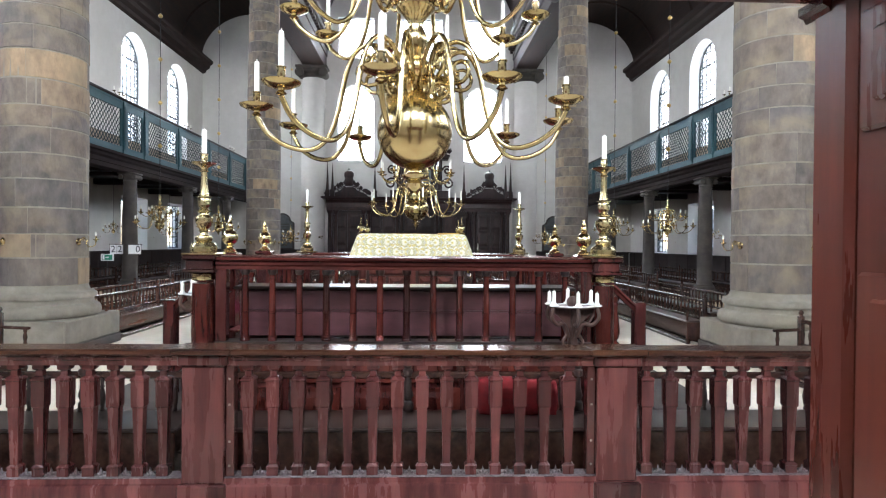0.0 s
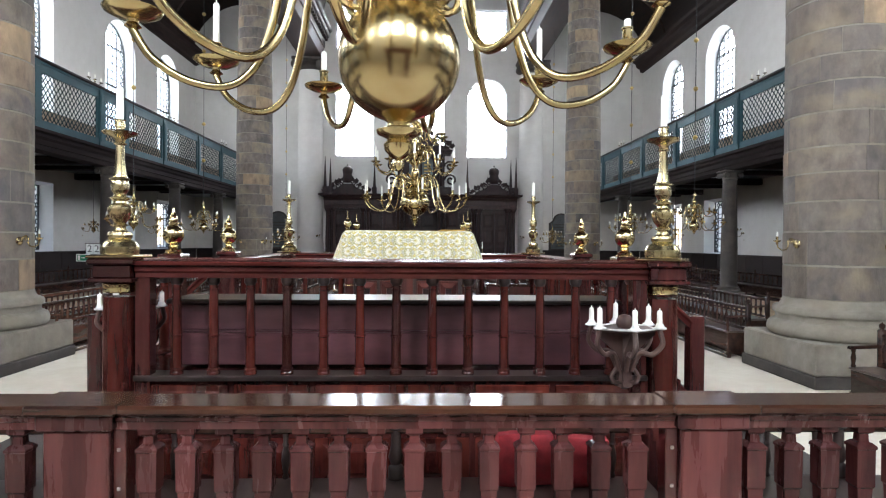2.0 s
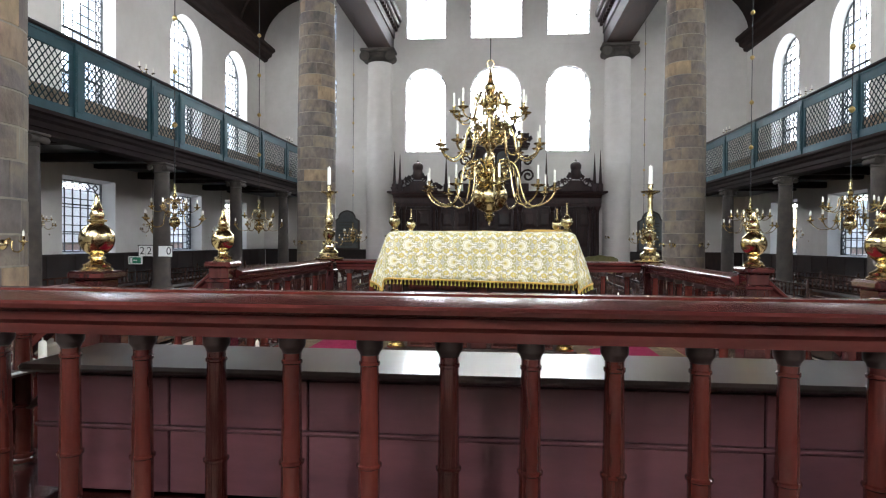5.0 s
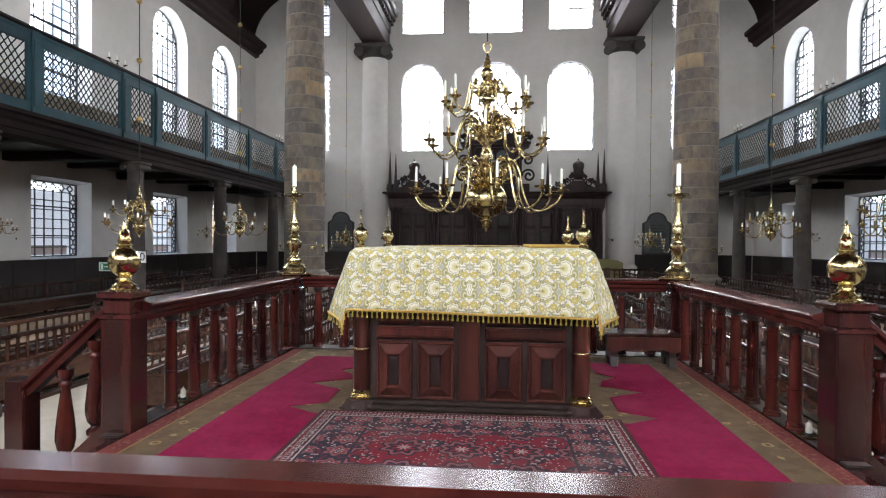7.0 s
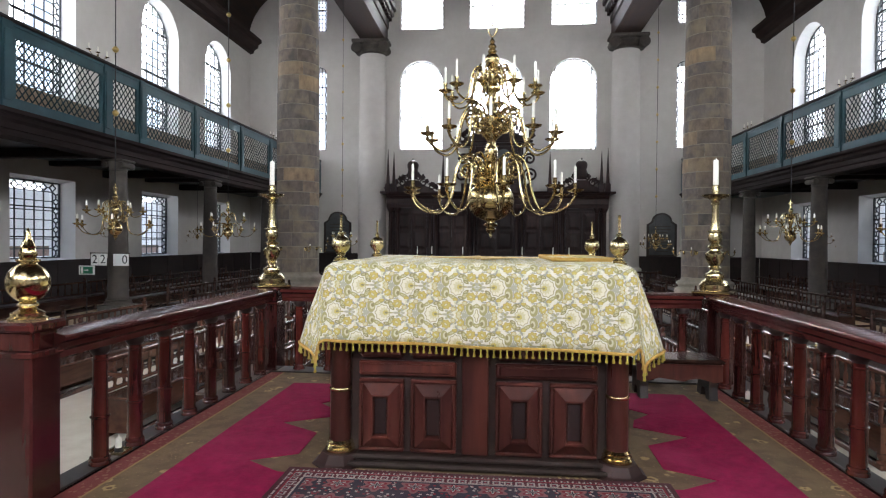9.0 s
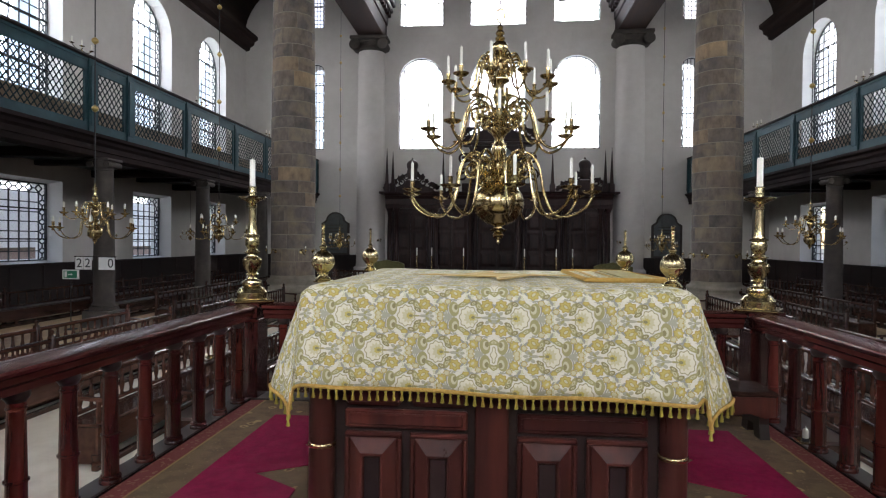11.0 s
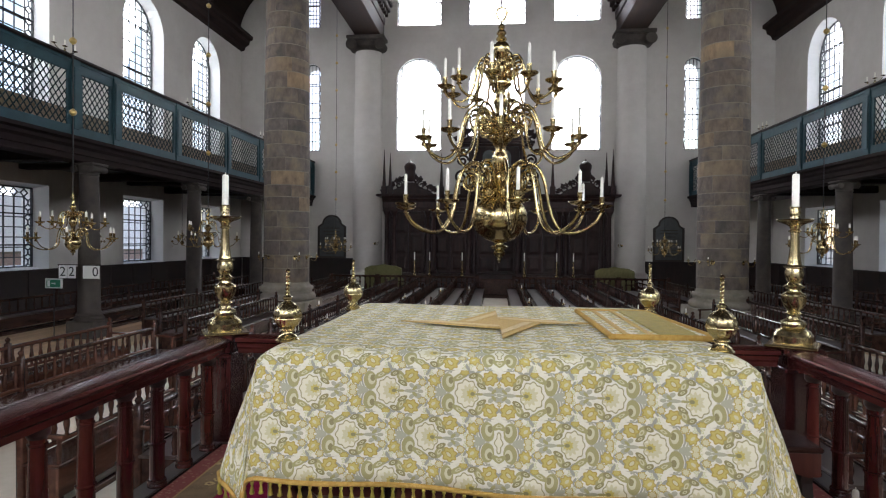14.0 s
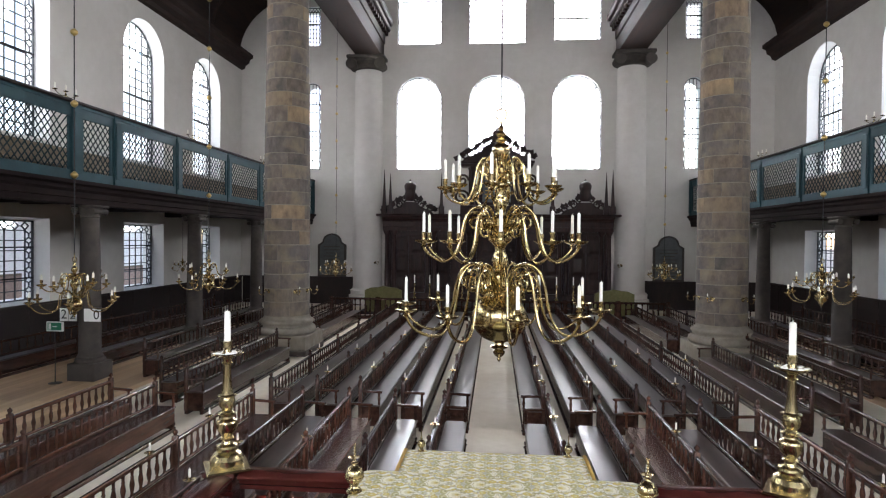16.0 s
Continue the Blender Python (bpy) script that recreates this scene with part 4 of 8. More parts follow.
# engaged columns on the end wall
for sx in (-1, 1):
    col = thing("engaged_column", "white plastered half column with a carved grey capital", "column", (sx * 6.5, FAR_Y, 0), "engaged columns", kind="structure")
    prof = [(0.95, 0), (0.95, 0.5), (0.85, 0.55), (0.88, 0.75), (0.76, 0.85), (0.74, 1.0), (0.74, 5), (0.68, 11.75)]
    part("shaft", turned(prof, 32), PLASTER, col, "white plastered shaft", 40)
    bm = turned([(0.7, 11.75), (0.76, 11.8), (0.7, 11.9), (0.7, 12.0), (0.84, 12.15), (0.84, 12.25)], 32)
    box(bm, -0.95, 0.95, -0.95, 0.3, 12.25, 12.42, 0.03)
    for s2 in (-1, 1):
        rings = []
        for r, yy in [(0.0, -0.9), (0.26, -0.9), (0.28, -0.85), (0.22, -0.4), (0.22, 0.0), (0, 0)]:
            rings.append([bm.verts.new((s2 * 0.72 + r * math.cos(2 * math.pi * k / 16), yy, 12.0 + r * math.sin(2 * math.pi * k / 16))) for k in range(16)])
        for a, b in zip(rings, rings[1:]):
            for k in range(16):
                bm.faces.new([a[k], a[(k + 1) % 16], b[(k + 1) % 16], b[k]])
    part("capital", bm, GREY_STONE, col, "carved grey stone capital", 40)

# ---------------------------------------------------------------- women's galleries
GAL_X, GAL_TOP, GAL_FOOT, GAL_END = 9.33, 6.33, 4.58, FAR_Y
GAL_SHIFT = {-1: 0.0, 1: -0.73}  # the east side stands a little nearer to the entrance
GAL_COLUMNS = [5.5, 10.35, 15.2, 20.05, 24.87, 29.7]


def gallery(sign):
    g = thing("gallery_west" if sign < 0 else "gallery_east", "dark timber gallery with a teal lattice parapet", "gallery", kind="structure")
    shift = GAL_SHIFT[sign]

    def span(a, b):
        return sorted((sign * a, sign * b))

    part("gallery_floor", boxes((*span(GAL_X + 0.02, HALL_X), BACK_Y, GAL_END, 4.36, 4.54)), CEILING_PAINT, g, "dark painted gallery floor seen from below")
    bm = bmesh.new()
    prof = [(0.42, 0), (0.02, 0), (0.0, 0.02), (0.0, 0.13), (-0.03, 0.15), (-0.03, 0.27), (-0.09, 0.33), (-0.11, 0.40), (-0.18, 0.44), (-0.18, 0.52), (-0.06, 0.535), (0.42, 0.535)]
    moulding(bm, prof, (sign * (GAL_X + 0.06), BACK_Y, 4.05), (sign * (GAL_X + 0.06), GAL_END, 4.05), (sign, 0, 0))
    part("front_beam", bm, BEAM_WOOD, g, "dark moulded front beam on the columns")
    joist = None
    for y in GAL_COLUMNS:
        for dy in (0.0, 2.42):
            ob = part("joist", joist if joist else boxes((*span(GAL_X + 0.482, HALL_X - 0.002), -0.15, 0.15, 4.12, 4.359), bevel=0.02), BEAM_WOOD, g, "dark cross joist")
            joist = ob.data
            ob.location = (0, y + dy + shift, 0.0 if dy == 0 else 0.1)
    # parapet: posts every so often, top and bottom rail, lattice panels
    part("top_rail", boxes((*span(GAL_X - 0.07, GAL_X + 0.15), BACK_Y, GAL_END, GAL_TOP - 0.07, GAL_TOP), bevel=0.02), WAINSCOT, g, "black top rail")
    posts = [36.6, 35.2, 32.4, 29.78, 26.99, 23.68, 20.84, 19.42, 16.47, 13.15, 10.3, 8.9, 6.1, 2.8, 0.0, -3.0]
    posts = [posts[0]] + [y + shift for y in posts[1:-1]] + [posts[-1]]
    post_me = rail_cache = None
    lat = {}
    for i, y in enumerate(posts):
        if post_me is None:
            bm = boxes((-0.035, 0.075, -0.13, 0.13, GAL_FOOT, GAL_TOP - 0.07), (-0.055, -0.035, -0.09, 0.09, GAL_FOOT + 0.14, GAL_TOP - 0.24), bevel=0.008)
            ob = part("post", bm, TEAL, g, "teal parapet post")
            post_me = ob.data
        else:
            ob = part("post", post_me, TEAL, g, "teal parapet post")
        ob.location = (sign * GAL_X, y, 0)
        ob.scale = (sign, 1, 1)
        if i + 1 == len(posts):
            break
        w = y - posts[i + 1] - 0.26
        key = round(w, 3)
        if key not in lat:
            z0, z1 = GAL_FOOT, GAL_TOP - 0.07
            bm = boxes((0, 0.05, -w / 2, w / 2, z0, z0 + 0.22), (0, 0.05, -w / 2, w / 2, z1 - 0.29, z1), (0, 0.05, -w / 2, -w / 2 + 0.11, z0 + 0.22, z1 - 0.29),
                       (0, 0.05, w / 2 - 0.11, w / 2, z0 + 0.22, z1 - 0.29), (-0.02, 0, -w / 2, w / 2, z1 - 0.075, z1 - 0.02), bevel=0.006)
            bl = bmesh.new()
            u0, u1, v0, v1 = -w / 2 + 0.11, w / 2 - 0.11, z0 + 0.22, z1 - 0.29
            st = 0.172
            for slope, dx in ((1, 0.012), (-1, 0.024)):
                c = -(u1 - u0) - (v1 - v0)
                while c < (u1 - u0) + (v1 - v0):
                    pts = []
                    for uu in (u0, u1):
                        vv = v0 + slope * (uu - u0) * 1.15 + c
                        pts.append((uu, vv))
                    (ua, va), (ub, vb) = pts
                    m = (vb - va) / (ub - ua)
                    if va < v0:
                        ua, va = ua + (v0 - va) / m, v0
                    if va > v1:
                        ua, va = ua + (v1 - va) / m, v1
                    if vb < v0:
                        ub, vb = ub + (v0 - vb) / m, v0
                    if vb > v1:
                        ub, vb = ub + (v1 - vb) / m, v1
                    if u0 - 1e-6 <= ua < ub <= u1 + 1e-6 and ub - ua > 0.01:
                        e = Vector((ub - ua, vb - va)).normalized()
                        q = Vector((-e.y, e.x)) * 0.0125
                        extrude(bl, [(ua + q.x, va + q.y), (ub + q.x, vb + q.y), (ub - q.x, vb - q.y), (ua - q.x, va - q.y)],
                                lambda a, b, k: (dx + k, a, b), 0.011)
                    c += st * 1.15
            pa = part("panel_frame", bm, TEAL, g, "teal panel frame")
            pb = part("lattice", bl, LATTICE, pa, "fine diamond lattice")
            lat[key] = (pa.data, pb.data)
        else:
            pa = part("panel_frame", lat[key][0], TEAL, g, "teal panel frame")
            pb = part("lattice", lat[key][1], LATTICE, pa, "fine diamond lattice")
        pa.location = (sign * GAL_X, (y + posts[i + 1]) / 2, 0)
        pa.scale = (sign, 1, 1)
    return g


def gallery_column(x, y):
    c = thing("gallery_column", "slender grey stone column under the gallery", "column", (x, y, 0), "gallery columns", kind="structure")
    part("plinth", boxes((-0.335, 0.335, -0.335, 0.335, 0, 0.40), bevel=0.015), GREY_STONE, c, "square grey stone plinth")
    prof = [(0.315, 0.40), (0.33, 0.44), (0.31, 0.49), (0.275, 0.505), (0.285, 0.54), (0.26, 0.565), (0.238, 0.62), (0.236, 1.5), (0.20, 3.76)]
    part("shaft", turned(prof, 24), GREY_STONE, c, "plain tapered stone shaft", 45)
    bm = turned([(0.20, 3.76), (0.222, 3.775), (0.205, 3.80), (0.21, 3.85), (0.25, 3.94), (0.25, 3.99)], 24)
    box(bm, -0.285, 0.285, -0.285, 0.285, 3.992, 4.049, 0.012)
    for sx in (-1, 1):
        rings = []
        for r, yy in [(0.0, -0.25), (0.075, -0.25), (0.08, -0.23), (0.055, 0), (0.08, 0.23), (0.075, 0.25), (0, 0.25)]:
            rings.append([bm.verts.new((sx * 0.215 + r * math.cos(2 * math.pi * k / 12), yy, 3.905 + r * math.sin(2 * math.pi * k / 12))) for k in range(12)])
        for a, b in zip(rings, rings[1:]):
            for k in range(12):
                bm.faces.new([a[k], a[(k + 1) % 12], b[(k + 1) % 12], b[k]])
    part("capital", bm, GREY_STONE, c, "small ionic capital", 45)
    return c


for sign in (-1, 1):
    gallery(sign)
for sign in (-1, 1):
    for xg in (10.2, 11.7):
        gb = thing("gallery_bench", "plain light oak bench in the gallery", "bench", (sign * xg, 16.0, 4.54), "gallery benches")
        part("seat", boxes((-0.2, 0.2, -17.0, 17.4, 0.40, 0.44), bevel=0.01), GALLERY_OAK, gb)
        part("back", boxes((*sorted((sign * 0.2, sign * 0.24)), -17.0, 17.4, 0.40, 0.92), bevel=0.01), GALLERY_OAK, gb, "boarded back")
        for y in np.arange(-16.8, 17.4, 2.85):
            shared_leg = boxes((-0.18, 0.18, y - 0.02, y + 0.02, 0, 0.4), bevel=0.005)
            part("leg", shared_leg, GALLERY_OAK, gb)
first_col = gallery_column(-9.46, 20.05)
for sign in (-1, 1):
    for y in GAL_COLUMNS:
        if (sign, y) != (-1, 20.05):
            copy_thing(first_col, pose(sign * 9.46, y + GAL_SHIFT[sign], 0))

# ---------------------------------------------------------------- candles and brass
def candle_mesh(r, h):
    return turned([(r * 1.02, 0), (r * 1.05, 0.01), (r, 0.04), (r * 0.97, h - 0.012), (r * 0.75, h - 0.003), (r * 0.2, h), (r * 0.14, h + 0.012), (0, h + 0.013)], 12)


def dish_profile(r, t=0.0):
    return [(0.012, -0.055), (0.03, -0.045), (0.016, -0.03), (0.02, -0.02), (r * 0.6, -0.012), (r * 0.95, 0.006), (r, 0.016), (r * 0.97, 0.018), (r * 0.6, 0.0),
            (0.03, 0.0), (0.026, 0.02), (0.018, 0.035), (0.022, 0.045), (0.0215, 0.085), (0.026, 0.088), (0.026, 0.094), (0.014, 0.094), (0.0, 0.06)]


def spline(ctrl, steps=6):
    """A smooth line through control points of any dimension."""
    c = [Vector(q) for q in (ctrl[0], *ctrl, ctrl[-1])]
    out = [c[0].copy()]
    for i in range(1, len(c) - 2):
        p0, p1, p2, p3 = c[i - 1:i + 3]
        for k in range(1, steps + 1):
            t = k / steps
            out.append(0.5 * ((2 * p1) + (-p0 + p2) * t + (2 * p0 - 5 * p1 + 4 * p2 - p3) * t * t + (-p0 + 3 * p1 - 3 * p2 + p3) * t ** 3))
    return out


def volute(cx, cz, r, turns, start, sgn=1):
    return [(cx + (r * (1 - 0.8 * k / 20)) * math.cos(start + sgn * turns * 2 * math.pi * k / 20), 0, cz + (r * (1 - 0.8 * k / 20)) * math.sin(start + sgn * turns * 2 * math.pi * k / 20)) for k in range(21)]


def arm_mesh(ctrl, scrolls, rad):
    """One arm: a bowed bar through (radius, height) points and its scrolls (middle, height, radius, turns, start, way)."""
    bm = bmesh.new()
    tube(bm, [(q.x, 0, q.y) for q in spline(ctrl)], rad, 8)
    for cx, cz, r, turns, start, sgn in scrolls:
        tube(bm, volute(cx, cz, r, turns, start, sgn), rad * 1.0, 6, rad * 0.7)
    return bm


def big_chandelier(x, y, base, turn, ceiling, burnt=(), girth=0.24):
    """Three tiers of ten arms round a baluster stem over a great ball. base: the height of the drop's tip;
    burnt: (arm of the lowest tier, what is left of its candle); girth: the ball's radius."""
    ch = thing("chandelier", "large polished brass chandelier with three tiers of candle arms", "chandelier", (x, y, base), "great chandeliers", turn)
    stem = [(0, 0), (0.012, 0.015), (0.02, 0.035), (0.012, 0.05), (0.03, 0.06), (0.055, 0.085), (0.06, 0.11), (0.04, 0.13), (0.085, 0.15), (0.09, 0.165), (0.05, 0.18)]
    part("drop", turned(stem, 20), BRASS, ch, "turned brass drop", 50)
    ball = [(0.05, 0.175), (0.045, 0.195)] + [(girth * math.sin(math.pi * k / 24), 0.44 - 0.24 * math.cos(math.pi * k / 24)) for k in range(2, 23)] + [(0.06, 0.678)]
    part("ball", turned(ball, 40), BRASS, ch, "great polished brass ball", 50)
    prof = [(0.06, 0.672), (0.078, 0.684), (0.062, 0.70), (0.045, 0.715), (0.05, 0.75), (0.075, 0.78), (0.095, 0.80), (0.095, 0.87), (0.075, 0.89), (0.05, 0.91),
            (0.06, 0.95), (0.085, 1.0), (0.07, 1.06), (0.05, 1.10), (0.055, 1.14), (0.08, 1.18), (0.12, 1.21), (0.125, 1.23), (0.07, 1.25), (0.06, 1.28),
            (0.09, 1.32), (0.095, 1.36), (0.095, 1.42), (0.07, 1.44), (0.05, 1.47), (0.06, 1.53), (0.075, 1.58), (0.055, 1.63), (0.045, 1.68), (0.07, 1.72),
            (0.11, 1.745), (0.11, 1.76), (0.06, 1.78), (0.05, 1.81), (0.08, 1.84), (0.08, 1.91), (0.055, 1.93), (0.042, 1.97), (0.05, 2.0), (0.066, 2.02), (0.082, 2.055),
            (0.088, 2.09), (0.082, 2.125), (0.06, 2.155), (0.034, 2.17), (0.05, 2.18), (0.056, 2.195), (0.04, 2.21), (0.03, 2.222), (0.044, 2.235), (0.05, 2.252),
            (0.036, 2.27), (0.022, 2.285), (0.03, 2.30), (0.034, 2.312), (0.02, 2.33), (0.012, 2.345), (0.010, 2.372), (0.0, 2.373)]
    part("stem", turned(prof, 24), BRASS, ch, "turned brass baluster stem", 50)
    ring = bmesh.new()
    pts = [(0.062 * math.sin(a) * (0.75 - 0.25 * math.cos(a + 0.0)), 0, 2.432 - 0.068 * math.cos(a)) for a in [2 * math.pi * k / 20 for k in range(21)]]
    tube(ring, pts, 0.011, 8)
    part("ring", ring, BRASS, ch, "brass hanging ring", 60)
    rod = bmesh.new()
    tube(rod, [(0, 0, 2.49), (0, 0, ceiling - base)], 0.008, 8)
    part("hanging_rod", rod, IRON, ch, "thin iron rod", 60)
    # each tier: arm, scrolls (middle, height, radius), reach, height of the pan, its radius, first heading, thickness
    tiers = (
        ([(0.070, 0.70), (0.105, 0.82), (0.173, 0.93), (0.281, 0.975), (0.374, 0.92), (0.435, 0.78), (0.477, 0.56), (0.538, 0.39), (0.636, 0.305), (0.776, 0.315), (0.902, 0.39), (0.968, 0.49)],
         [(0.30, 0.80, 0.115), (0.17, 0.69, 0.085)], 0.968, 0.545, 0.102, -81.5, 0.0155),
        ([(0.070, 1.29), (0.100, 1.40), (0.154, 1.50), (0.243, 1.535), (0.323, 1.48), (0.374, 1.36), (0.411, 1.18), (0.472, 1.06), (0.561, 1.005), (0.654, 1.03), (0.734, 1.09), (0.767, 1.14)],
         [(0.255, 1.39, 0.095), (0.15, 1.29, 0.07)], 0.767, 1.19, 0.092, -90.0, 0.0145),
        ([(0.050, 1.86), (0.075, 1.94), (0.118, 2.005), (0.180, 2.01), (0.227, 1.94), (0.250, 1.82), (0.283, 1.68), (0.350, 1.59), (0.435, 1.575), (0.510, 1.61), (0.548, 1.66)],
         [(0.18, 1.91, 0.07), (0.105, 1.83, 0.05)], 0.548, 1.71, 0.083, -99.0, 0.012))
    for ctrl, ((vx, vz, vr), (wx, wz, wr)), reach, dish, rd, off, rad in tiers:
        arm = arm_mesh(ctrl, [(vx, vz, vr, 1.6, 1.1, 1), (wx, wz, wr, 1.5, 2.6, -1)], rad)
        pan = turned(dish_profile(rd), 24, (reach, 0, dish))
        wax = candle_mesh(0.0145, 0.205)
        bmesh.ops.translate(wax, verts=wax.verts, vec=(reach, 0, dish + 0.075))
        meshes = None
        for k in range(10):
            if meshes is None:
                a = part("arm", arm, BRASS, ch, "scrolled brass arm", 60)
                b = part("drip_pan", pan, BRASS, a, "", 50)
                c = part("candle", wax, WAX, a, "white wax candle", 50)
                meshes = (a.data, b.data, c.data)
            else:
                a = part("arm", meshes[0], BRASS, ch, "scrolled brass arm")
                b = part("drip_pan", meshes[1], BRASS, a)
                c = part("candle", meshes[2], WAX, a, "white wax candle")
            a.rotation_euler = (0, 0, radians(off + 36 * k))
            left = dict(burnt).get(k, 1.0) if reach > 0.9 else 1.0
            c.scale, c.location = (1, 1, left), (0, 0, (1 - left) * (dish + 0.075))
    return ch


big_chandelier(0.095, 3.95, 2.09, -17.5, 19.85, ((1, 0.5), (2, 0.32), (3, 0.28), (6, 0.6)))
big_chandelier(0.02, 12.87, 2.11, 0, 19.85, (), 0.272)


SMALL_SCALE = 1.36


def small_chandelier():
    ch = thing("small_chandelier", "small two-tier brass chandelier on a rod with gilded balls", "chandelier", (0, 0, 0), "aisle chandeliers")
    prof = [(0, 0), (0.008, 0.006), (0.012, 0.016), (0.008, 0.026), (0.026, 0.040), (0.030, 0.050), (0.018, 0.060)] + \
           [(0.086 * math.sin(math.pi * k / 12), 0.148 - 0.086 * math.cos(math.pi * k / 12)) for k in range(2, 11)] + \
           [(0.040, 0.232), (0.020, 0.245), (0.036, 0.262), (0.036, 0.278), (0.020, 0.292), (0.024, 0.325)] + \
           [(0.046 * math.sin(math.pi * k / 10), 0.392 - 0.055 * math.cos(math.pi * k / 10)) for k in range(2, 9)] + \
           [(0.020, 0.450), (0.034, 0.464), (0.034, 0.478), (0.018, 0.492), (0.020, 0.515)] + \
           [(0.036 * math.sin(math.pi * k / 10), 0.560 - 0.038 * math.cos(math.pi * k / 10)) for k in range(2, 9)] + \
           [(0.014, 0.604), (0.020, 0.622), (0.010, 0.640), (0.006, 0.66), (0.006, 0.745)]
    part("stem", turned(prof, 20), BRASS, ch, "turned brass stem and ball", 50).scale = (SMALL_SCALE,) * 3
    part("ring", tube(bmesh.new(), [(0.028 * math.cos(math.pi * k / 8), 0, 0.675 + 0.028 * math.sin(math.pi * k / 8)) for k in range(17)], 0.006, 6), BRASS, ch, "brass hanging ring", 60).scale = (SMALL_SCALE,) * 3
    for ctrl, sc_, reach, dish, off, n in (([(0.03, 0.262), (0.06, 0.305), (0.11, 0.318), (0.15, 0.28), (0.165, 0.21), (0.18, 0.13), (0.23, 0.082), (0.31, 0.072), (0.39, 0.10), (0.445, 0.16), (0.46, 0.20)],
                                             [(0.105, 0.268, 0.046, 1.5, 1.4, 1)], 0.46, 0.20, 0, 6),
                                            ([(0.03, 0.455), (0.055, 0.50), (0.095, 0.512), (0.13, 0.48), (0.145, 0.42), (0.165, 0.345), (0.21, 0.308), (0.265, 0.312), (0.31, 0.345), (0.323, 0.378)],
                                             [(0.09, 0.466, 0.042, 1.5, 1.4, 1)], 0.323, 0.378, 30, 6)):
        arm = arm_mesh(ctrl, sc_, 0.0065)
        pan = turned([(r * 0.7, z * 0.7) for r, z in dish_profile(0.075)], 14, (reach, 0, dish))
        wax = candle_mesh(0.012, 0.075)
        bmesh.ops.translate(wax, verts=wax.verts, vec=(reach, 0, dish + 0.05))
        meshes = None
        for k in range(n):
            if meshes is None:
                a = part("arm", arm, BRASS, ch, "scrolled brass arm", 60)
                b = part("drip_pan", pan, BRASS, a, "", 50)
                c = part("candle", wax, WAX, a, "white candle stub", 50)
                meshes = (a.data, b.data, c.data)
            else:
                a = part("arm", meshes[0], BRASS, ch, "scrolled brass arm")
                b = part("drip_pan", meshes[1], BRASS, a)
                c = part("candle", meshes[2], WAX, a, "white candle stub")
            a.rotation_euler, a.scale = (0, 0, radians(off + 360 / n * k)), (SMALL_SCALE,) * 3
    part("hanging_rod", tube(bmesh.new(), [(0, 0, 0.73 * SMALL_SCALE), (0, 0, 11.6)], 0.009, 6), IRON, ch, "thin dark rod", 60)
    me = None
    for k in range(7):
        if me is None:
            prof = [(0.01, -0.06), (0.02, -0.05)] + [(0.055 * math.sin(math.pi * j / 10), -0.05 * math.cos(math.pi * j / 10)) for j in range(2, 9)] + [(0.02, 0.05), (0.01, 0.06)]
            ob = part("gilded_ball", turned(prof, 16), GILT, ch, "gilded wooden ball", 50)
            me = ob.data
        else:
            ob = part("gilded_ball", me, GILT, ch, "gilded wooden ball")
        ob.location = (0, 0, 2.25 + 1.12 * k)
    return ch


SMALL = small_chandelier()
SMALL.matrix_basis = pose(-6.65, 15.8, 2.04)
for x, y, z in ((6.45, 15.15, 2.04), (-6.6, 20.1, 2.04), (6.45, 19.4, 2.04), (-6.6, 31.0, 1.75), (6.6, 31.0, 1.75)):
    copy_thing(SMALL, pose(x, y, z, 0, 0, y * 37))

CANDLESTICK = [(0.116, 0), (0.119, 0.02), (0.119, 0.055), (0.100, 0.085), (0.066, 0.104), (0.075, 0.114), (0.078, 0.132), (0.074, 0.148), (0.043, 0.162),
               (0.036, 0.18), (0.037, 0.19), (0.051, 0.196), (0.051, 0.20), (0.036, 0.212), (0.042, 0.222), (0.062, 0.248), (0.075, 0.285), (0.076, 0.315), (0.070, 0.328),
               (0.043, 0.345), (0.040, 0.358), (0.045, 0.364), (0.064, 0.374), (0.065, 0.380), (0.045, 0.39), (0.036, 0.402), (0.040, 0.412), (0.054, 0.432), (0.058, 0.465),
               (0.053, 0.486), (0.049, 0.498), (0.066, 0.505), (0.066, 0.511), (0.045, 0.52), (0.038, 0.55), (0.030, 0.62), (0.027, 0.715), (0.026, 0.735), (0.039, 0.742),
               (0.039, 0.747), (0.028, 0.757), (0.034, 0.775), (0.058, 0.79), (0.100, 0.806), (0.113, 0.819), (0.109, 0.824), (0.05, 0.811), (0.034, 0.812), (0.030, 0.83),
               (0.026, 0.845), (0.034, 0.86), (0.030, 0.895), (0.037, 0.905), (0.02, 0.907), (0, 0.90)]


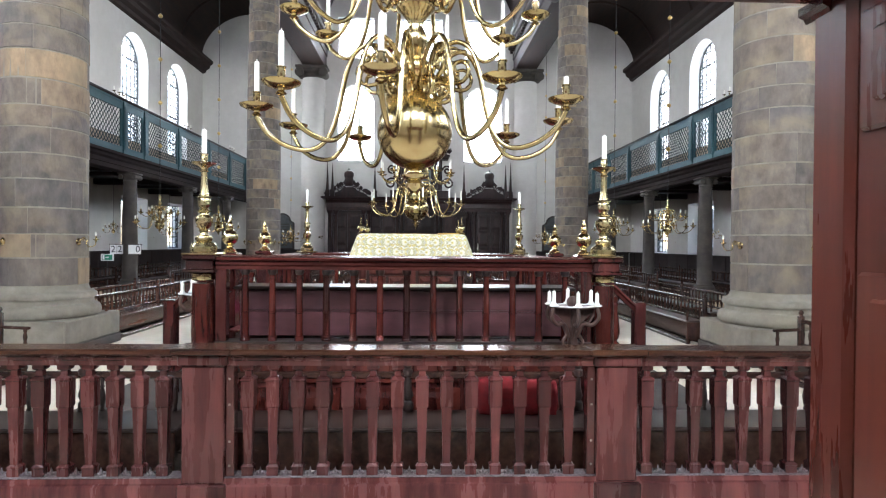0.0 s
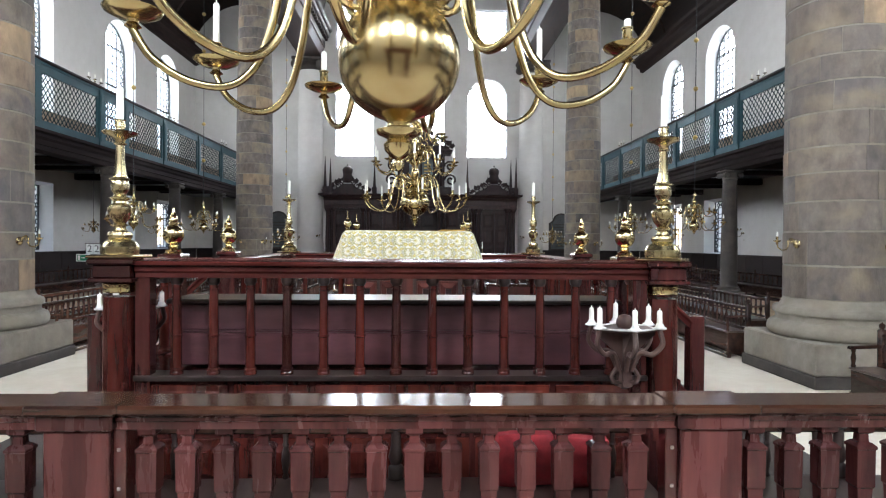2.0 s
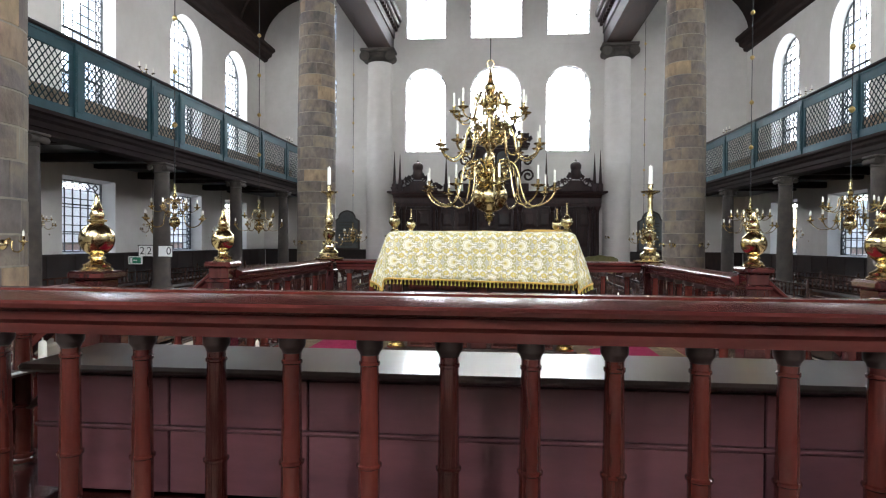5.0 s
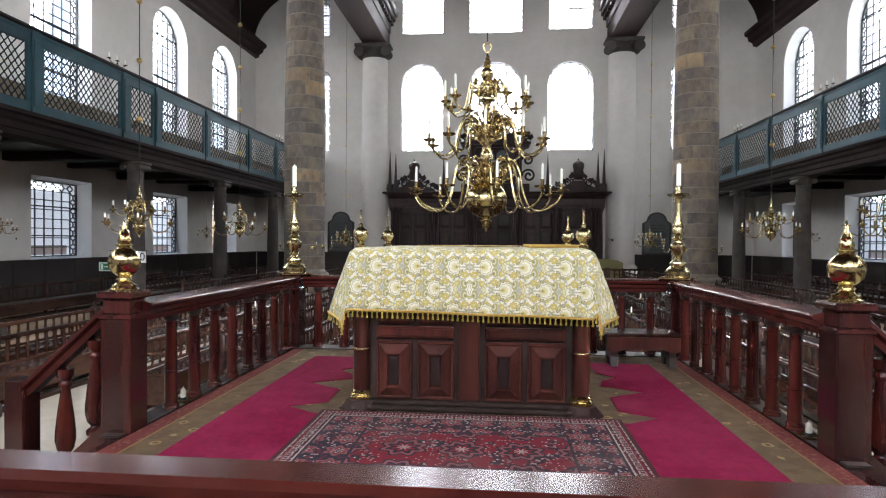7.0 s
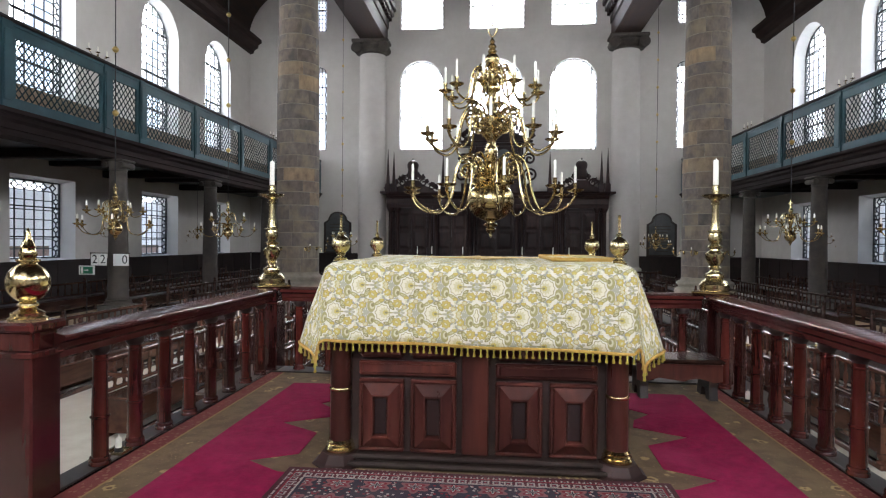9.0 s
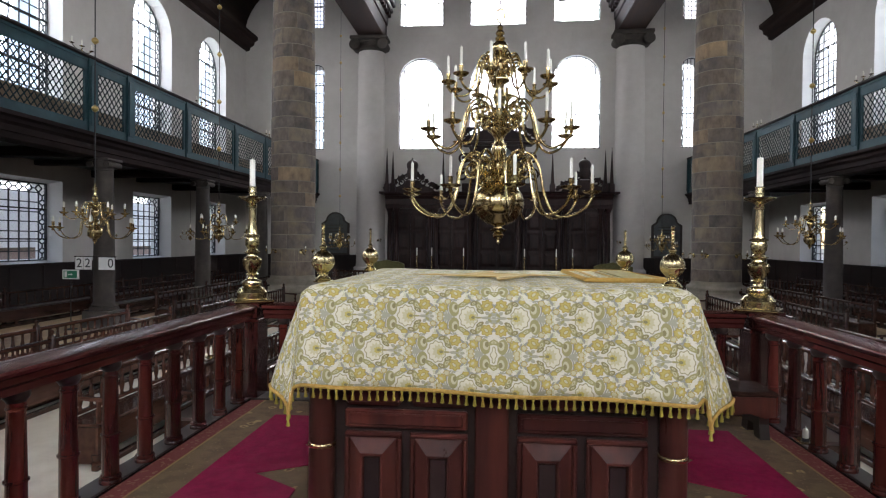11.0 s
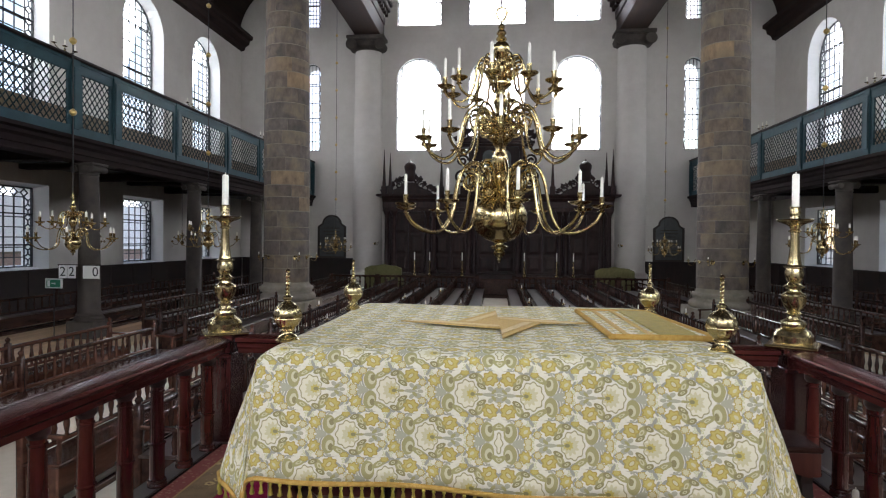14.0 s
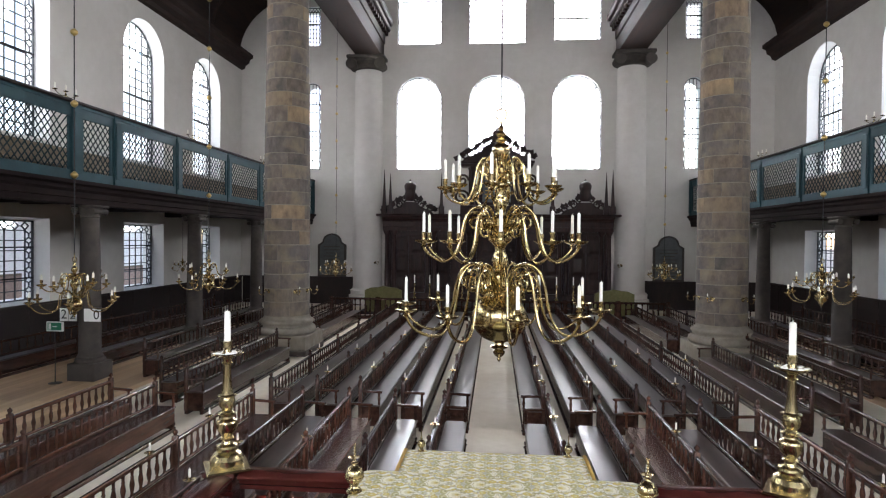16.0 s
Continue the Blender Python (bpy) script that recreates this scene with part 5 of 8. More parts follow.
def big_candlestick():
    c = thing("candlestick", "tall turned brass candlestick with a thick white candle", "candlestick", (0, 0, 0), "tebah candlesticks")
    part("foot", boxes((-0.15, 0.15, -0.15, 0.15, 0, 0.02), bevel=0.006), AGED_BRASS, c, "square brass foot plate")
    prof = [(r, z + 0.02) for r, z in CANDLESTICK]
    part("shaft", turned(prof, 28), AGED_BRASS, c, "turned brass shaft", 22)
    runs = bmesh.new()
    for k in range(9):
        a, r = 2.4 * k, 0.045 + 0.02 * (k % 3)
        lathe(runs, [(0, 0.014), (0.016, 0.011), (0.024, 0.004), (0.026, 0.0)], 8, (r * math.cos(a), r * math.sin(a), 0.833))
    part("wax_drips", runs, DRIP, c, "grey-white wax drips on the pan", 60)
    wax = candle_mesh(0.0225, 0.24)
    bmesh.ops.translate(wax, verts=wax.verts, vec=(0, 0, 0.905))
    part("candle", wax, WAX, c, "thick white wax candle", 50)
    return c


def finial():
    c = thing("brass_finial", "polished brass ball finial with a pointed top on a rail post", "finial", (0, 0, 0), "post finials")
    prof = [(0.088, 0), (0.09, 0.012), (0.075, 0.022), (0.078, 0.038), (0.05, 0.052), (0.036, 0.064), (0.05, 0.074), (0.048, 0.084), (0.034, 0.09)] + \
           [(0.1 * math.sin(math.pi * k / 14), 0.188 - 0.1 * math.cos(math.pi * k / 14)) for k in range(2, 13)] + \
           [(0.04, 0.288), (0.055, 0.296), (0.055, 0.303), (0.036, 0.31), (0.04, 0.322), (0.042, 0.335), (0.03, 0.36), (0.036, 0.368), (0.03, 0.376), (0.016, 0.41), (0.012, 0.435), (0.004, 0.46), (0, 0.462)]
    part("ball", turned([(r * 0.88, z * 0.9) for r, z in prof], 28), BRASS, c, "", 50)
    return c


# ---------------------------------------------------------------- the tebah (reading platform)
TX, FX, TY0, TY1, TF, RAIL = 1.96, 1.85, 5.67, 11.14, 0.88, 1.70

platform = thing("tebah_platform", "raised mahogany reading platform with panelled sides on a stone step", "platform")
part("stone_step", boxes((-3.35, 3.35, TY0 - 0.35, TY1 + 0.35, 0, 0.12), bevel=0.02), GREY_STONE, platform, "worn grey stone step")
part("body", boxes((-TX - 0.02, TX + 0.02, TY0 - 0.02, TY1 + 0.02, 0.12, TF - 0.004)), MAHOGANY, platform, "mahogany platform body")
for span in ((-1.73, 1.73, TY0 - 0.075, TY0 + 0.12), (-TX - 0.1, TX + 0.1, TY1 - 0.12, TY1 + 0.1), (-TX - 0.1, -TX + 0.03, 8.2, TY1 - 0.12), (TX - 0.03, TX + 0.1, 8.2, TY1 - 0.12)):
    part("base_rail", boxes((*span, TF, TF + (0.035 if span[2] < 6 else 0.012)), bevel=0.004), BLACK_PAINT, platform, "dark base rail")
for k in range(6):
    x0, w = -1.37 + 0.545 * k - 0.255, 0.51
    for z0, z1 in ((0.53, 0.85), (0.17, 0.49)):
        bm = boxes((x0, x0 + w, TY0 - 0.05, TY0 - 0.02, z0, z1), bevel=0.006)
        a = [(x0 + 0.05, z0 + 0.04), (x0 + w - 0.05, z0 + 0.04), (x0 + w - 0.05, z1 - 0.04), (x0 + 0.05, z1 - 0.04)]
        b = [(x0 + 0.12, z0 + 0.09), (x0 + w - 0.12, z0 + 0.09), (x0 + w - 0.12, z1 - 0.09), (x0 + 0.12, z1 - 0.09)]
        va = [bm.verts.new((x, TY0 - 0.05, z)) for x, z in a]
        vb = [bm.verts.new((x, TY0 - 0.066, z)) for x, z in b]
        for j in range(4):
            bm.faces.new([va[j], va[(j + 1) % 4], vb[(j + 1) % 4], vb[j]])
        box(bm, x0 + 0.115, x0 + w - 0.115, TY0 - 0.074, TY0 - 0.058, z0 + 0.085, z1 - 0.085, 0.004)
        part("front_panel", bm, RED_PILLAR, platform, "raised mahogany panel")

BALUSTER = [(0.044, 0), (0.044, 0.014), (0.040, 0.022), (0.043, 0.034), (0.040, 0.044), (0.034, 0.048), (0.0335, 0.25), (0.034, 0.266), (0.0395, 0.271), (0.040, 0.279), (0.034, 0.284),
            (0.0335, 0.29), (0.029, 0.60), (0.033, 0.604), (0.033, 0.612), (0.029, 0.616), (0.029, 0.64)]
CAPITAL = [(0.030, 0.636), (0.032, 0.644), (0.040, 0.656), (0.0415, 0.662), (0.0415, 0.69), (0, 0.69)]
capital_me = None
baluster_me = None


LOW = 1.645  # the side and end rails


def tebah_rail(a, b, count, over=0.0, height=1.645):
    """A moulded hand rail from a to b with turned balusters under it."""
    global baluster_me, capital_me
    a, b = Vector(a), Vector(b)
    d = (b - a).normalized()
    out = Vector((d.y, -d.x, 0))
    r = thing("tebah_railing", "mahogany railing with turned red-brown balusters", "railing", (0, 0, 0), "tebah railings")
    prof = [(-0.05, 0), (0.05, 0), (0.05, 0.03), (0.065, 0.045), (0.065, 0.07), (0.095, 0.085), (0.10, 0.10), (0.093, 0.109), (0.02, 0.129), (-0.02, 0.129), (-0.093, 0.109), (-0.10, 0.10), (-0.095, 0.085),
            (-0.065, 0.07), (-0.065, 0.045), (-0.05, 0.03)]
    bm = moulding(bmesh.new(), prof, (a.x - d.x * over, a.y - d.y * over, height - 0.13), (b.x + d.x * over, b.y + d.y * over, height - 0.13), out)
    part("hand_rail", bm, MAHOGANY_FLAT, r, "moulded mahogany hand rail", 30)
    for k in range(count):
        p = a + (b - a) * ((k + 0.5) / count)
        if baluster_me is None:
            s = (RAIL - 0.13 - TF - 0.035) / 0.69
            bm = turned([(q, z * s) for q, z in BALUSTER], 16)
            ob = part("baluster", bm, RED_PILLAR, r, "", 32)
            cp = part("capital", turned([(q, z * s) for q, z in CAPITAL], 16), BLACK_PAINT, ob, "dark moulded capital", 32)
            baluster_me, capital_me = ob.data, cp.data
        else:
            ob = part("baluster", baluster_me, RED_PILLAR, r)
            part("capital", capital_me, BLACK_PAINT, ob, "dark moulded capital")
        foot = 0.035 if height == RAIL else 0.012
        wide = 1.0 if height == RAIL else 1.22
        ob.location, ob.scale = (p.x, p.y, TF + foot), (wide, wide, (height - 0.13 - foot - TF) / (RAIL - 0.165 - TF))
    return r


front = tebah_rail((-1.595, TY0, 0), (1.615, TY0, 0), 13, 0.13, RAIL)
part("rail_shelf", boxes((-1.70, 1.72, 5.775, 5.86, RAIL - 0.035, RAIL - 0.001), bevel=0.010), SHELF_VARNISH, front, "narrow polished shelf behind the hand rail")
tebah_rail((-TX, 8.63, 0), (-TX, TY1 - 0.11, 0), 8, 0.225)
tebah_rail((TX, TY1 - 0.11, 0), (TX, 8.63, 0), 8, 0.225)
tebah_rail((-FX - 0.02, TY0 + 0.12, 0), (-TX - 0.03, 6.80, 0), 3)
tebah_rail((TX + 0.03, 6.80, 0), (FX + 0.02, TY0 + 0.12, 0), 3)
tebah_rail((TX - 0.12, TY1, 0), (-TX + 0.12, TY1, 0), 13)


def post_cap(bm, x, y, w, z):
    box(bm, x - w - 0.01, x + w + 0.01, y - w - 0.01, y + w + 0.01, z - 0.16, z - 0.13, 0.006)
    box(bm, x - w + 0.01, x + w - 0.01, y - w + 0.01, y + w - 0.01, z - 0.13, z - 0.045, 0.006)
    box(bm, x - w - 0.018, x + w + 0.018, y - w - 0.018, y + w + 0.018, z - 0.045, z, 0.012)


for sx in (-1, 1):  # front corner posts: round shafts with brass collars
    p = thing("corner_post", "round mahogany corner post with brass collar and base", "post", (sx * FX, TY0, 0), "tebah posts")
    part("pedestal", boxes((-0.14, 0.14, -0.14, 0.14, 0.12, 0.6), bevel=0.01), MAHOGANY, p, "square pedestal")
    part("shaft", turned([(0.105, 0.63), (0.105, 1.2), (0.098, 1.44)], 24), RED_PILLAR, p, "round polished red-brown shaft", 45)
    part("brass_base", turned([(0.135, 0.6), (0.135, 0.615), (0.12, 0.63), (0.125, 0.65), (0.106, 0.665)], 24), BRASS, p, "brass base ring", 45)
    part("brass_collar", turned([(0.098, 1.468), (0.106, 1.474), (0.104, 1.48), (0.104, 1.52), (0.108, 1.526), (0.104, 1.536)], 24), BRASS, p, "brass collar", 45)
    bm = bmesh.new()
    post_cap(bm, 0, 0, 0.13, 1.70)
    part("cap", bm, MAHOGANY, p, "moulded square cap")
    bm = bmesh.new()
    box(bm, -sx * 0.17 - 0.05, -sx * 0.17 + 0.05, -0.05, 0.05, 0.5, 1.57, 0.006)
    part("side_stile", bm, MAHOGANY, p, "plain square stile")
for sx in (-1, 1):
    for y, w, x, top in ((6.88, 0.085, sx * 2.0, 1.70), (8.35, 0.09, sx * 2.0, 1.70), (TY1, 0.11, sx * 1.98, LOW)):
        p = thing("corner_post" if y > 11 else "stair_post", "square mahogany post at the tebah rail", "post", (x, y, 0), "tebah posts")
        part("shaft", boxes((-w, w, -w, w, TF, top - 0.15), bevel=0.008), MAHOGANY, p, "square shaft")
        bm = bmesh.new()
        post_cap(bm, 0, 0, w, top)
        part("cap", bm, MAHOGANY, p, "moulded square cap")
stick = big_candlestick()
stick.matrix_basis = pose(-FX, TY0, RAIL)
for x, y in ((FX, TY0), (-TX, TY1), (TX, TY1)):
    copy_thing(stick, pose(x, y, RAIL if y < 7 else LOW, 0, 0, x * 30))
ball = finial()
ball.matrix_basis = pose(-2.0, 6.88, 1.70)
for x, y in ((2.0, 6.88), (-2.0, 8.35), (2.0, 8.35)):
    copy_thing(ball, pose(x, y, 1.70))

VASE = [(0.03, 0), (0.05, 0.008), (0.05, 0.03), (0.03, 0.045), (0.026, 0.055), (0.045, 0.08), (0.056, 0.13), (0.055, 0.18), (0.044, 0.28), (0.03, 0.38), (0.026, 0.42), (0.038, 0.435),
        (0.038, 0.45), (0.028, 0.465), (0.045, 0.49), (0.048, 0.53)]
vase_me = None
for sx in (-1, 1):  # steep stairs down on either side
    st = thing("stairs", "short flight of mahogany stairs down from the tebah", "stairs", (0, 0, 0), "tebah stairs", kind="structure")
    for k in range(3):
        x0 = TX + 0.02 + 0.19 * k
        part("tread", boxes((*sorted((sx * x0, sx * (x0 + 0.21))), 6.97, 8.25, 0.12, TF - 0.19 * (k + 1) + 0.02), bevel=0.008), MAHOGANY_FLAT, st)
    for y in (6.88, 8.35):
        sr = thing("stair_railing", "sloping mahogany stair rail with vase balusters", "railing", (0, 0, 0), "stair railings")
        prof = [(-0.04, -0.05), (0.04, -0.05), (0.05, -0.01), (0.075, 0.01), (0.075, 0.035), (0.05, 0.05), (-0.05, 0.05), (-0.075, 0.035), (-0.075, 0.01), (-0.05, -0.01)]
        bm = moulding(bmesh.new(), prof, (sx * (TX + 0.06), y, 1.63), (sx * (TX + 0.64), y, 1.10), (0, 1, 0))
        part("hand_rail", bm, MAHOGANY_FLAT, sr, "sloping hand rail")
        bm = moulding(bmesh.new(), [(-0.05, -0.14), (0.05, -0.14), (0.05, 0.0), (-0.05, 0.0)], (sx * (TX + 0.08), y, 0.98), (sx * (TX + 0.64), y, 0.47), (0, 1, 0))
        part("string", bm, MAHOGANY, sr, "sloping stair string")
        bm = boxes((*sorted((sx * (TX + 0.62), sx * (TX + 0.75))), y - 0.07, y + 0.07, 0, 1.17), bevel=0.01)
        part("newel", bm, MAHOGANY, sr, "square newel post")
        for k in range(2):
            if vase_me is None:
                ob = part("baluster", turned(VASE, 16), RED_PILLAR, sr, "vase-shaped baluster", 45)
                vase_me = ob.data
            else:
                ob = part("baluster", vase_me, RED_PILLAR, sr, "vase-shaped baluster")
            f = 0.19 * k + 0.22
            ob.location, ob.scale = (sx * (TX + f), y, 1.045 - f * 0.915), (1, 1, 1.06)

# box bench behind the front rail
bench = thing("platform_bench", "dark box bench with a polished top inside the tebah", "bench")
bm = boxes((-1.62, 1.62, 6.02, 6.40, TF + 0.02, 1.355), bevel=0.006)
part("chest", bm, DARK_OAK, bench, "dark panelled bench chest")
# the panels' purple cast is reflected sky, put into the colour
for k in range(6):
    x0 = -1.62 + 0.54 * k
    for z0, z1 in ((1.165, 1.35), (TF + 0.03, 1.145)):
        part("back_panel", boxes((x0 + 0.003, x0 + 0.537, 6.0, 6.018, z0, z1), bevel=0.004), SKY_SHEEN_MAHOGANY, bench, "purple-brown back panel with sky sheen in its colour")
part("back_bead", boxes((-1.62, 1.62, 5.992, 6.018, 1.148, 1.162), bevel=0.004), SKY_SHEEN_MAHOGANY, bench, "bead between the panels, coloured with the same sky sheen")
part("top", boxes((-1.68, 1.68, 5.97, 6.46, 1.358, 1.39), bevel=0.012), SEAT_OAK, bench, "polished dark bench top")

# carpet over the platform floor


def flat_uv(name, polys, z, thick, mat, parent=None, label="", category="", origin=(0, 0)):
    """A thin textile of one or more outlines, with its metres as UVs."""
    bm = bmesh.new()
    uv = bm.loops.layers.uv.new("UVMap")
    for poly in polys:
        top = [bm.verts.new((x, y, z + thick)) for x, y in poly]
        low = [bm.verts.new((x, y, z)) for x, y in poly]
        bm.faces.new(top)
        n = len(poly)
        for k in range(n):
            bm.faces.new([top[k], low[k], low[(k + 1) % n], top[(k + 1) % n]])
    for f in bm.faces:
        for l in f.loops:
            l[uv].uv = (l.vert.co.x - origin[0], l.vert.co.y - origin[1])
    return part(name, bm, mat, parent, label, category=category)


flat_uv("border_carpet", [[(-1.905, 6.5), (1.905, 6.5), (1.905, 11.0), (-1.905, 11.0)]], TF, 0.006, RUNNER, None, "olive-brown patterned border carpet on the tebah floor", "carpet", (0, 8.75))
for sx in (-1, 1):
    poly = [(1.56, 6.6), (1.56, 10.62), (1.02, 10.62), (1.02, 10.2), (1.16, 10.05), (1.02, 9.9), (0.98, 9.75), (1.28, 9.58), (0.99, 9.40), (0.98, 9.05), (1.22, 8.92), (1.0, 8.78), (0.1, 8.78), (0.1, 6.6)]
    poly = [(sx * x, y) for x, y in poly]
    flat_uv("crimson_carpet", [poly if sx > 0 else poly[::-1]], TF + 0.006, 0.006, CRIMSON, None, "worn crimson pile carpet with notched corners", "carpet")
flat_uv("persian_rug", [[(-0.95, 7.55), (0.95, 7.55), (0.95, 8.82), (-0.95, 8.82)]], TF + 0.016, 0.008, RUG, None, "faded Persian rug in red, navy and cream", "rug", (0, 8.18))

# the reading desk and its cloth
desk = thing("reading_desk", "mahogany reading desk with raised panels and corner columns", "desk", (0.0, 8.96, TF))
DW, DD, DH = 0.70, 1.38, 1.02
part("body", boxes((-DW + 0.02, DW - 0.02, 0.03, DD - 0.03, 0.05, DH - 0.05)), BLACK_PAINT, desk, "dark desk carcass")
part("base", boxes((-DW - 0.05, DW + 0.05, -0.09, DD + 0.05, 0.012, 0.04), (-DW - 0.03, DW + 0.03, -0.05, DD + 0.02, 0.04, 0.068), bevel=0.01), BLACK_PAINT, desk, "black stepped moulded base")
part("top", boxes((-DW - 0.05, DW + 0.05, 0.02, DD + 0.06, DH - 0.05, DH), bevel=0.01), MAHOGANY_FLAT, desk)
for x0, x1 in ((-0.625, -0.105), (0.10, 0.625)):
    bm = boxes((x0, x1, 0.0, 0.03, 0.475, 0.555), bevel=0.008)
    box(bm, x0 + 0.02, x1 - 0.02, -0.008, 0.01, 0.49, 0.54, 0.006)
    part("frieze_panel", bm, BROWN_MAHOGANY, desk, "long low mahogany frieze panel")
    for f0, f1 in ((x0, (x0 + x1) / 2 - 0.014), ((x0 + x1) / 2 + 0.014, x1)):
        part("frieze_panel", boxes((f0, f1, -0.012, 0.03, 0.572, 0.95), bevel=0.02), BROWN_MAHOGANY, desk)
    for p0, p1 in ((x0, (x0 + x1) / 2 - 0.018), ((x0 + x1) / 2 + 0.018, x1)):
        z0, z1 = 0.072, 0.458
        pnl = part("panel", boxes((p0, p1, 0.012, 0.03, z0, z1), bevel=0.004), BROWN_MAHOGANY, desk, "recessed mahogany panel field")
        for fr in ((p0, p1, z0, z0 + 0.02), (p0, p1, z1 - 0.02, z1), (p0, p0 + 0.02, z0 + 0.021, z1 - 0.021), (p1 - 0.02, p1, z0 + 0.021, z1 - 0.021)):
            part("panel_frame", boxes((fr[0], fr[1], -0.004, 0.012, fr[2], fr[3]), bevel=0.006), BROWN_MAHOGANY, pnl)
        bm = bmesh.new()
        loops = []
        for du, dz, y in ((0.020, 0.020, 0.012), (0.022, 0.022, 0.004), (0.074, 0.078, -0.034), (0.082, 0.088, -0.034), (0.089, 0.098, -0.012)):
            loops.append([bm.verts.new((x, y, z)) for x, z in ((p0 + du, z0 + dz), (p1 - du, z0 + dz), (p1 - du, z1 - dz), (p0 + du, z1 - dz))])
        for va, vb in zip(loops, loops[1:]):
            for k in range(4):
                bm.faces.new([va[k], va[(k + 1) % 4], vb[(k + 1) % 4], vb[k]])
        bm.faces.new(loops[-1])
        part("raised_field", bm, BROWN_MAHOGANY, pnl, "bevelled field rising to a sunk middle")
        part("inlay", boxes((p0 + 0.090, p1 - 0.090, -0.018, -0.014, z0 + 0.100, z1 - 0.100)), ARK_WOOD, pnl, "black sunk field")
part("centre_stile", boxes((-0.075, 0.065, -0.006, 0.03, 0.069, 0.95), bevel=0.006), BROWN_MAHOGANY, desk, "plain centre stile")
for x in (-0.725, 0.725):
    for y in (0.012, DD - 0.02):
        c = part("corner_column", turned([(0.056, 0.07), (0.056, 0.5), (0.052, 0.85)], 20, (x, y, 0)), BROWN_MAHOGANY, desk, "round dark mahogany column", 45)
        part("brass_base", turned([(0.078, 0.071), (0.078, 0.082), (0.068, 0.088), (0.076, 0.098), (0.064, 0.108), (0.069, 0.118), (0.057, 0.13)], 20, (x, y, 0)), BRASS, c, "brass base ring", 45)
        part("brass_band", turned([(0.056, 0.392), (0.061, 0.397), (0.061, 0.407), (0.056, 0.412)], 20, (x, y, 0)), BRASS, c, "thin brass band", 45)
        part("foot_block", turned([(0.15, 0.0), (0.15, 0.014), (0.13, 0.024), (0.10, 0.068), (0.078, 0.07)], 8, (x, y, 0), math.pi / 8), VESTIBULE_WOOD, c, "eight-sided splayed foot block")


def cloth_mesh(hx, y0, y1, top, drop_f, drop_s, nx=64, ny=52):
    """A cloth over a box: flat on top, hanging in soft folds on all sides, corners longer and drawn out."""
    bm = bmesh.new()
    uv = bm.loops.layers.uv.new("UVMap")
    wide, deep = hx + drop_s, (y1 - y0) + 2 * drop_f
    grid = []
    for j in range(ny + 1):
        row = []
        for i in range(nx + 1):
            u = -wide + 2 * wide * i / nx
            v = -drop_f + deep * j / ny
            ox = max(0.0, abs(u) - hx)
            oy = max(0.0, -v, v - (y1 - y0))
            sx, sy = (1 if u > 0 else -1), (-1 if v < 0 else 1)
            x = max(-hx, min(hx, u))
            y = y0 + max(0.0, min(y1 - y0, v))
            z = top
            if ox > 0 and oy > 0:  # corner: a doubled fold that hangs below the hems
                both = math.sin(2 * math.atan2(oy, ox))
                x += sx * (0.015 + 0.30 * ox * (1 - 0.80 * both))
                y += sy * (0.02 + 0.13 * oy + 0.06 * ox * both)
                z -= max(ox, oy) * 0.95 + min(ox, oy) * 0.20
            elif ox > 0 or oy > 0:
                fall = ox + oy
                swell = 0.018 * math.sin((v if ox > 0 else u) * 9.0 + 1.0) * min(1, fall / 0.3)
                if ox > 0:
                    x += sx * (0.015 * min(1, fall / 0.04) + 0.30 * fall + swell)
                    z -= fall * 0.95
                else:
                    y += sy * (0.02 * min(1, fall / 0.04) + 0.13 * fall + swell)
                    z -= fall * (0.985 + 0.05 * u)
            near = min(hx - abs(u), v, (y1 - y0) - v)
            if near >= 0:
                z -= 0.012 * max(0, 1 - near / 0.05) ** 2
                z += 0.006 * noise.noise((u * 3.1, v * 3.1, 0.3))
            row.append((bm.verts.new((x, y, z)), (u, v)))
        grid.append(row)
    for j in range(ny):
        for i in range(nx):
            q = [grid[j][i], grid[j][i + 1], grid[j + 1][i + 1], grid[j + 1][i]]
            f = bm.faces.new([p[0] for p in q])
            for l, p in zip(f.loops, q):
                l[uv].uv = p[1]
    edge = [grid[0][i][0].co.copy() for i in range(nx + 1)] + [grid[j][nx][0].co.copy() for j in range(1, ny + 1)] + \
           [grid[ny][i][0].co.copy() for i in range(nx - 1, -1, -1)] + [grid[j][0][0].co.copy() for j in range(ny - 1, 0, -1)]
    return bm, edge


CLOTH_TOP = TF + DH + 0.06
cloth = thing("table_cloth", "cream damask desk cloth with yellow flowers and gold tassels", "cloth")
bm, edge = cloth_mesh(0.785, 8.945, 10.44, CLOTH_TOP, 0.43, 0.46)
body = part("fabric", bm, DAMASK, cloth, "cream and yellow floral damask", 70)
solid = body.modifiers.new("thickness", "SOLIDIFY")
solid.thickness = 0.004
braid = tube(bmesh.new(), edge + edge[:1], 0.0085, 6)
part("braid", braid, FRINGE, cloth, "gold braid along the hem", 60)
tassel_me = None
run, step = 0.0, 0.033
for a, b in zip(edge, edge[1:] + edge[:1]):
    seg_len = (b - a).length
    while run < seg_len:
        p = a.lerp(b, run / seg_len)
        if tassel_me is None:
            ob = part("tassel", turned([(0.0015, 0), (0.0025, -0.006), (0.006, -0.010), (0.006, -0.016), (0.0035, -0.019), (0.0085, -0.045), (0.0075, -0.048)], 7), TASSEL, cloth, "gold silk tassel", 60)
            tassel_me = ob.data
        else:
            ob = part("tassel", tassel_me, TASSEL, cloth, "gold silk tassel")
        ob.location = p
        run += step
    run -= seg_len
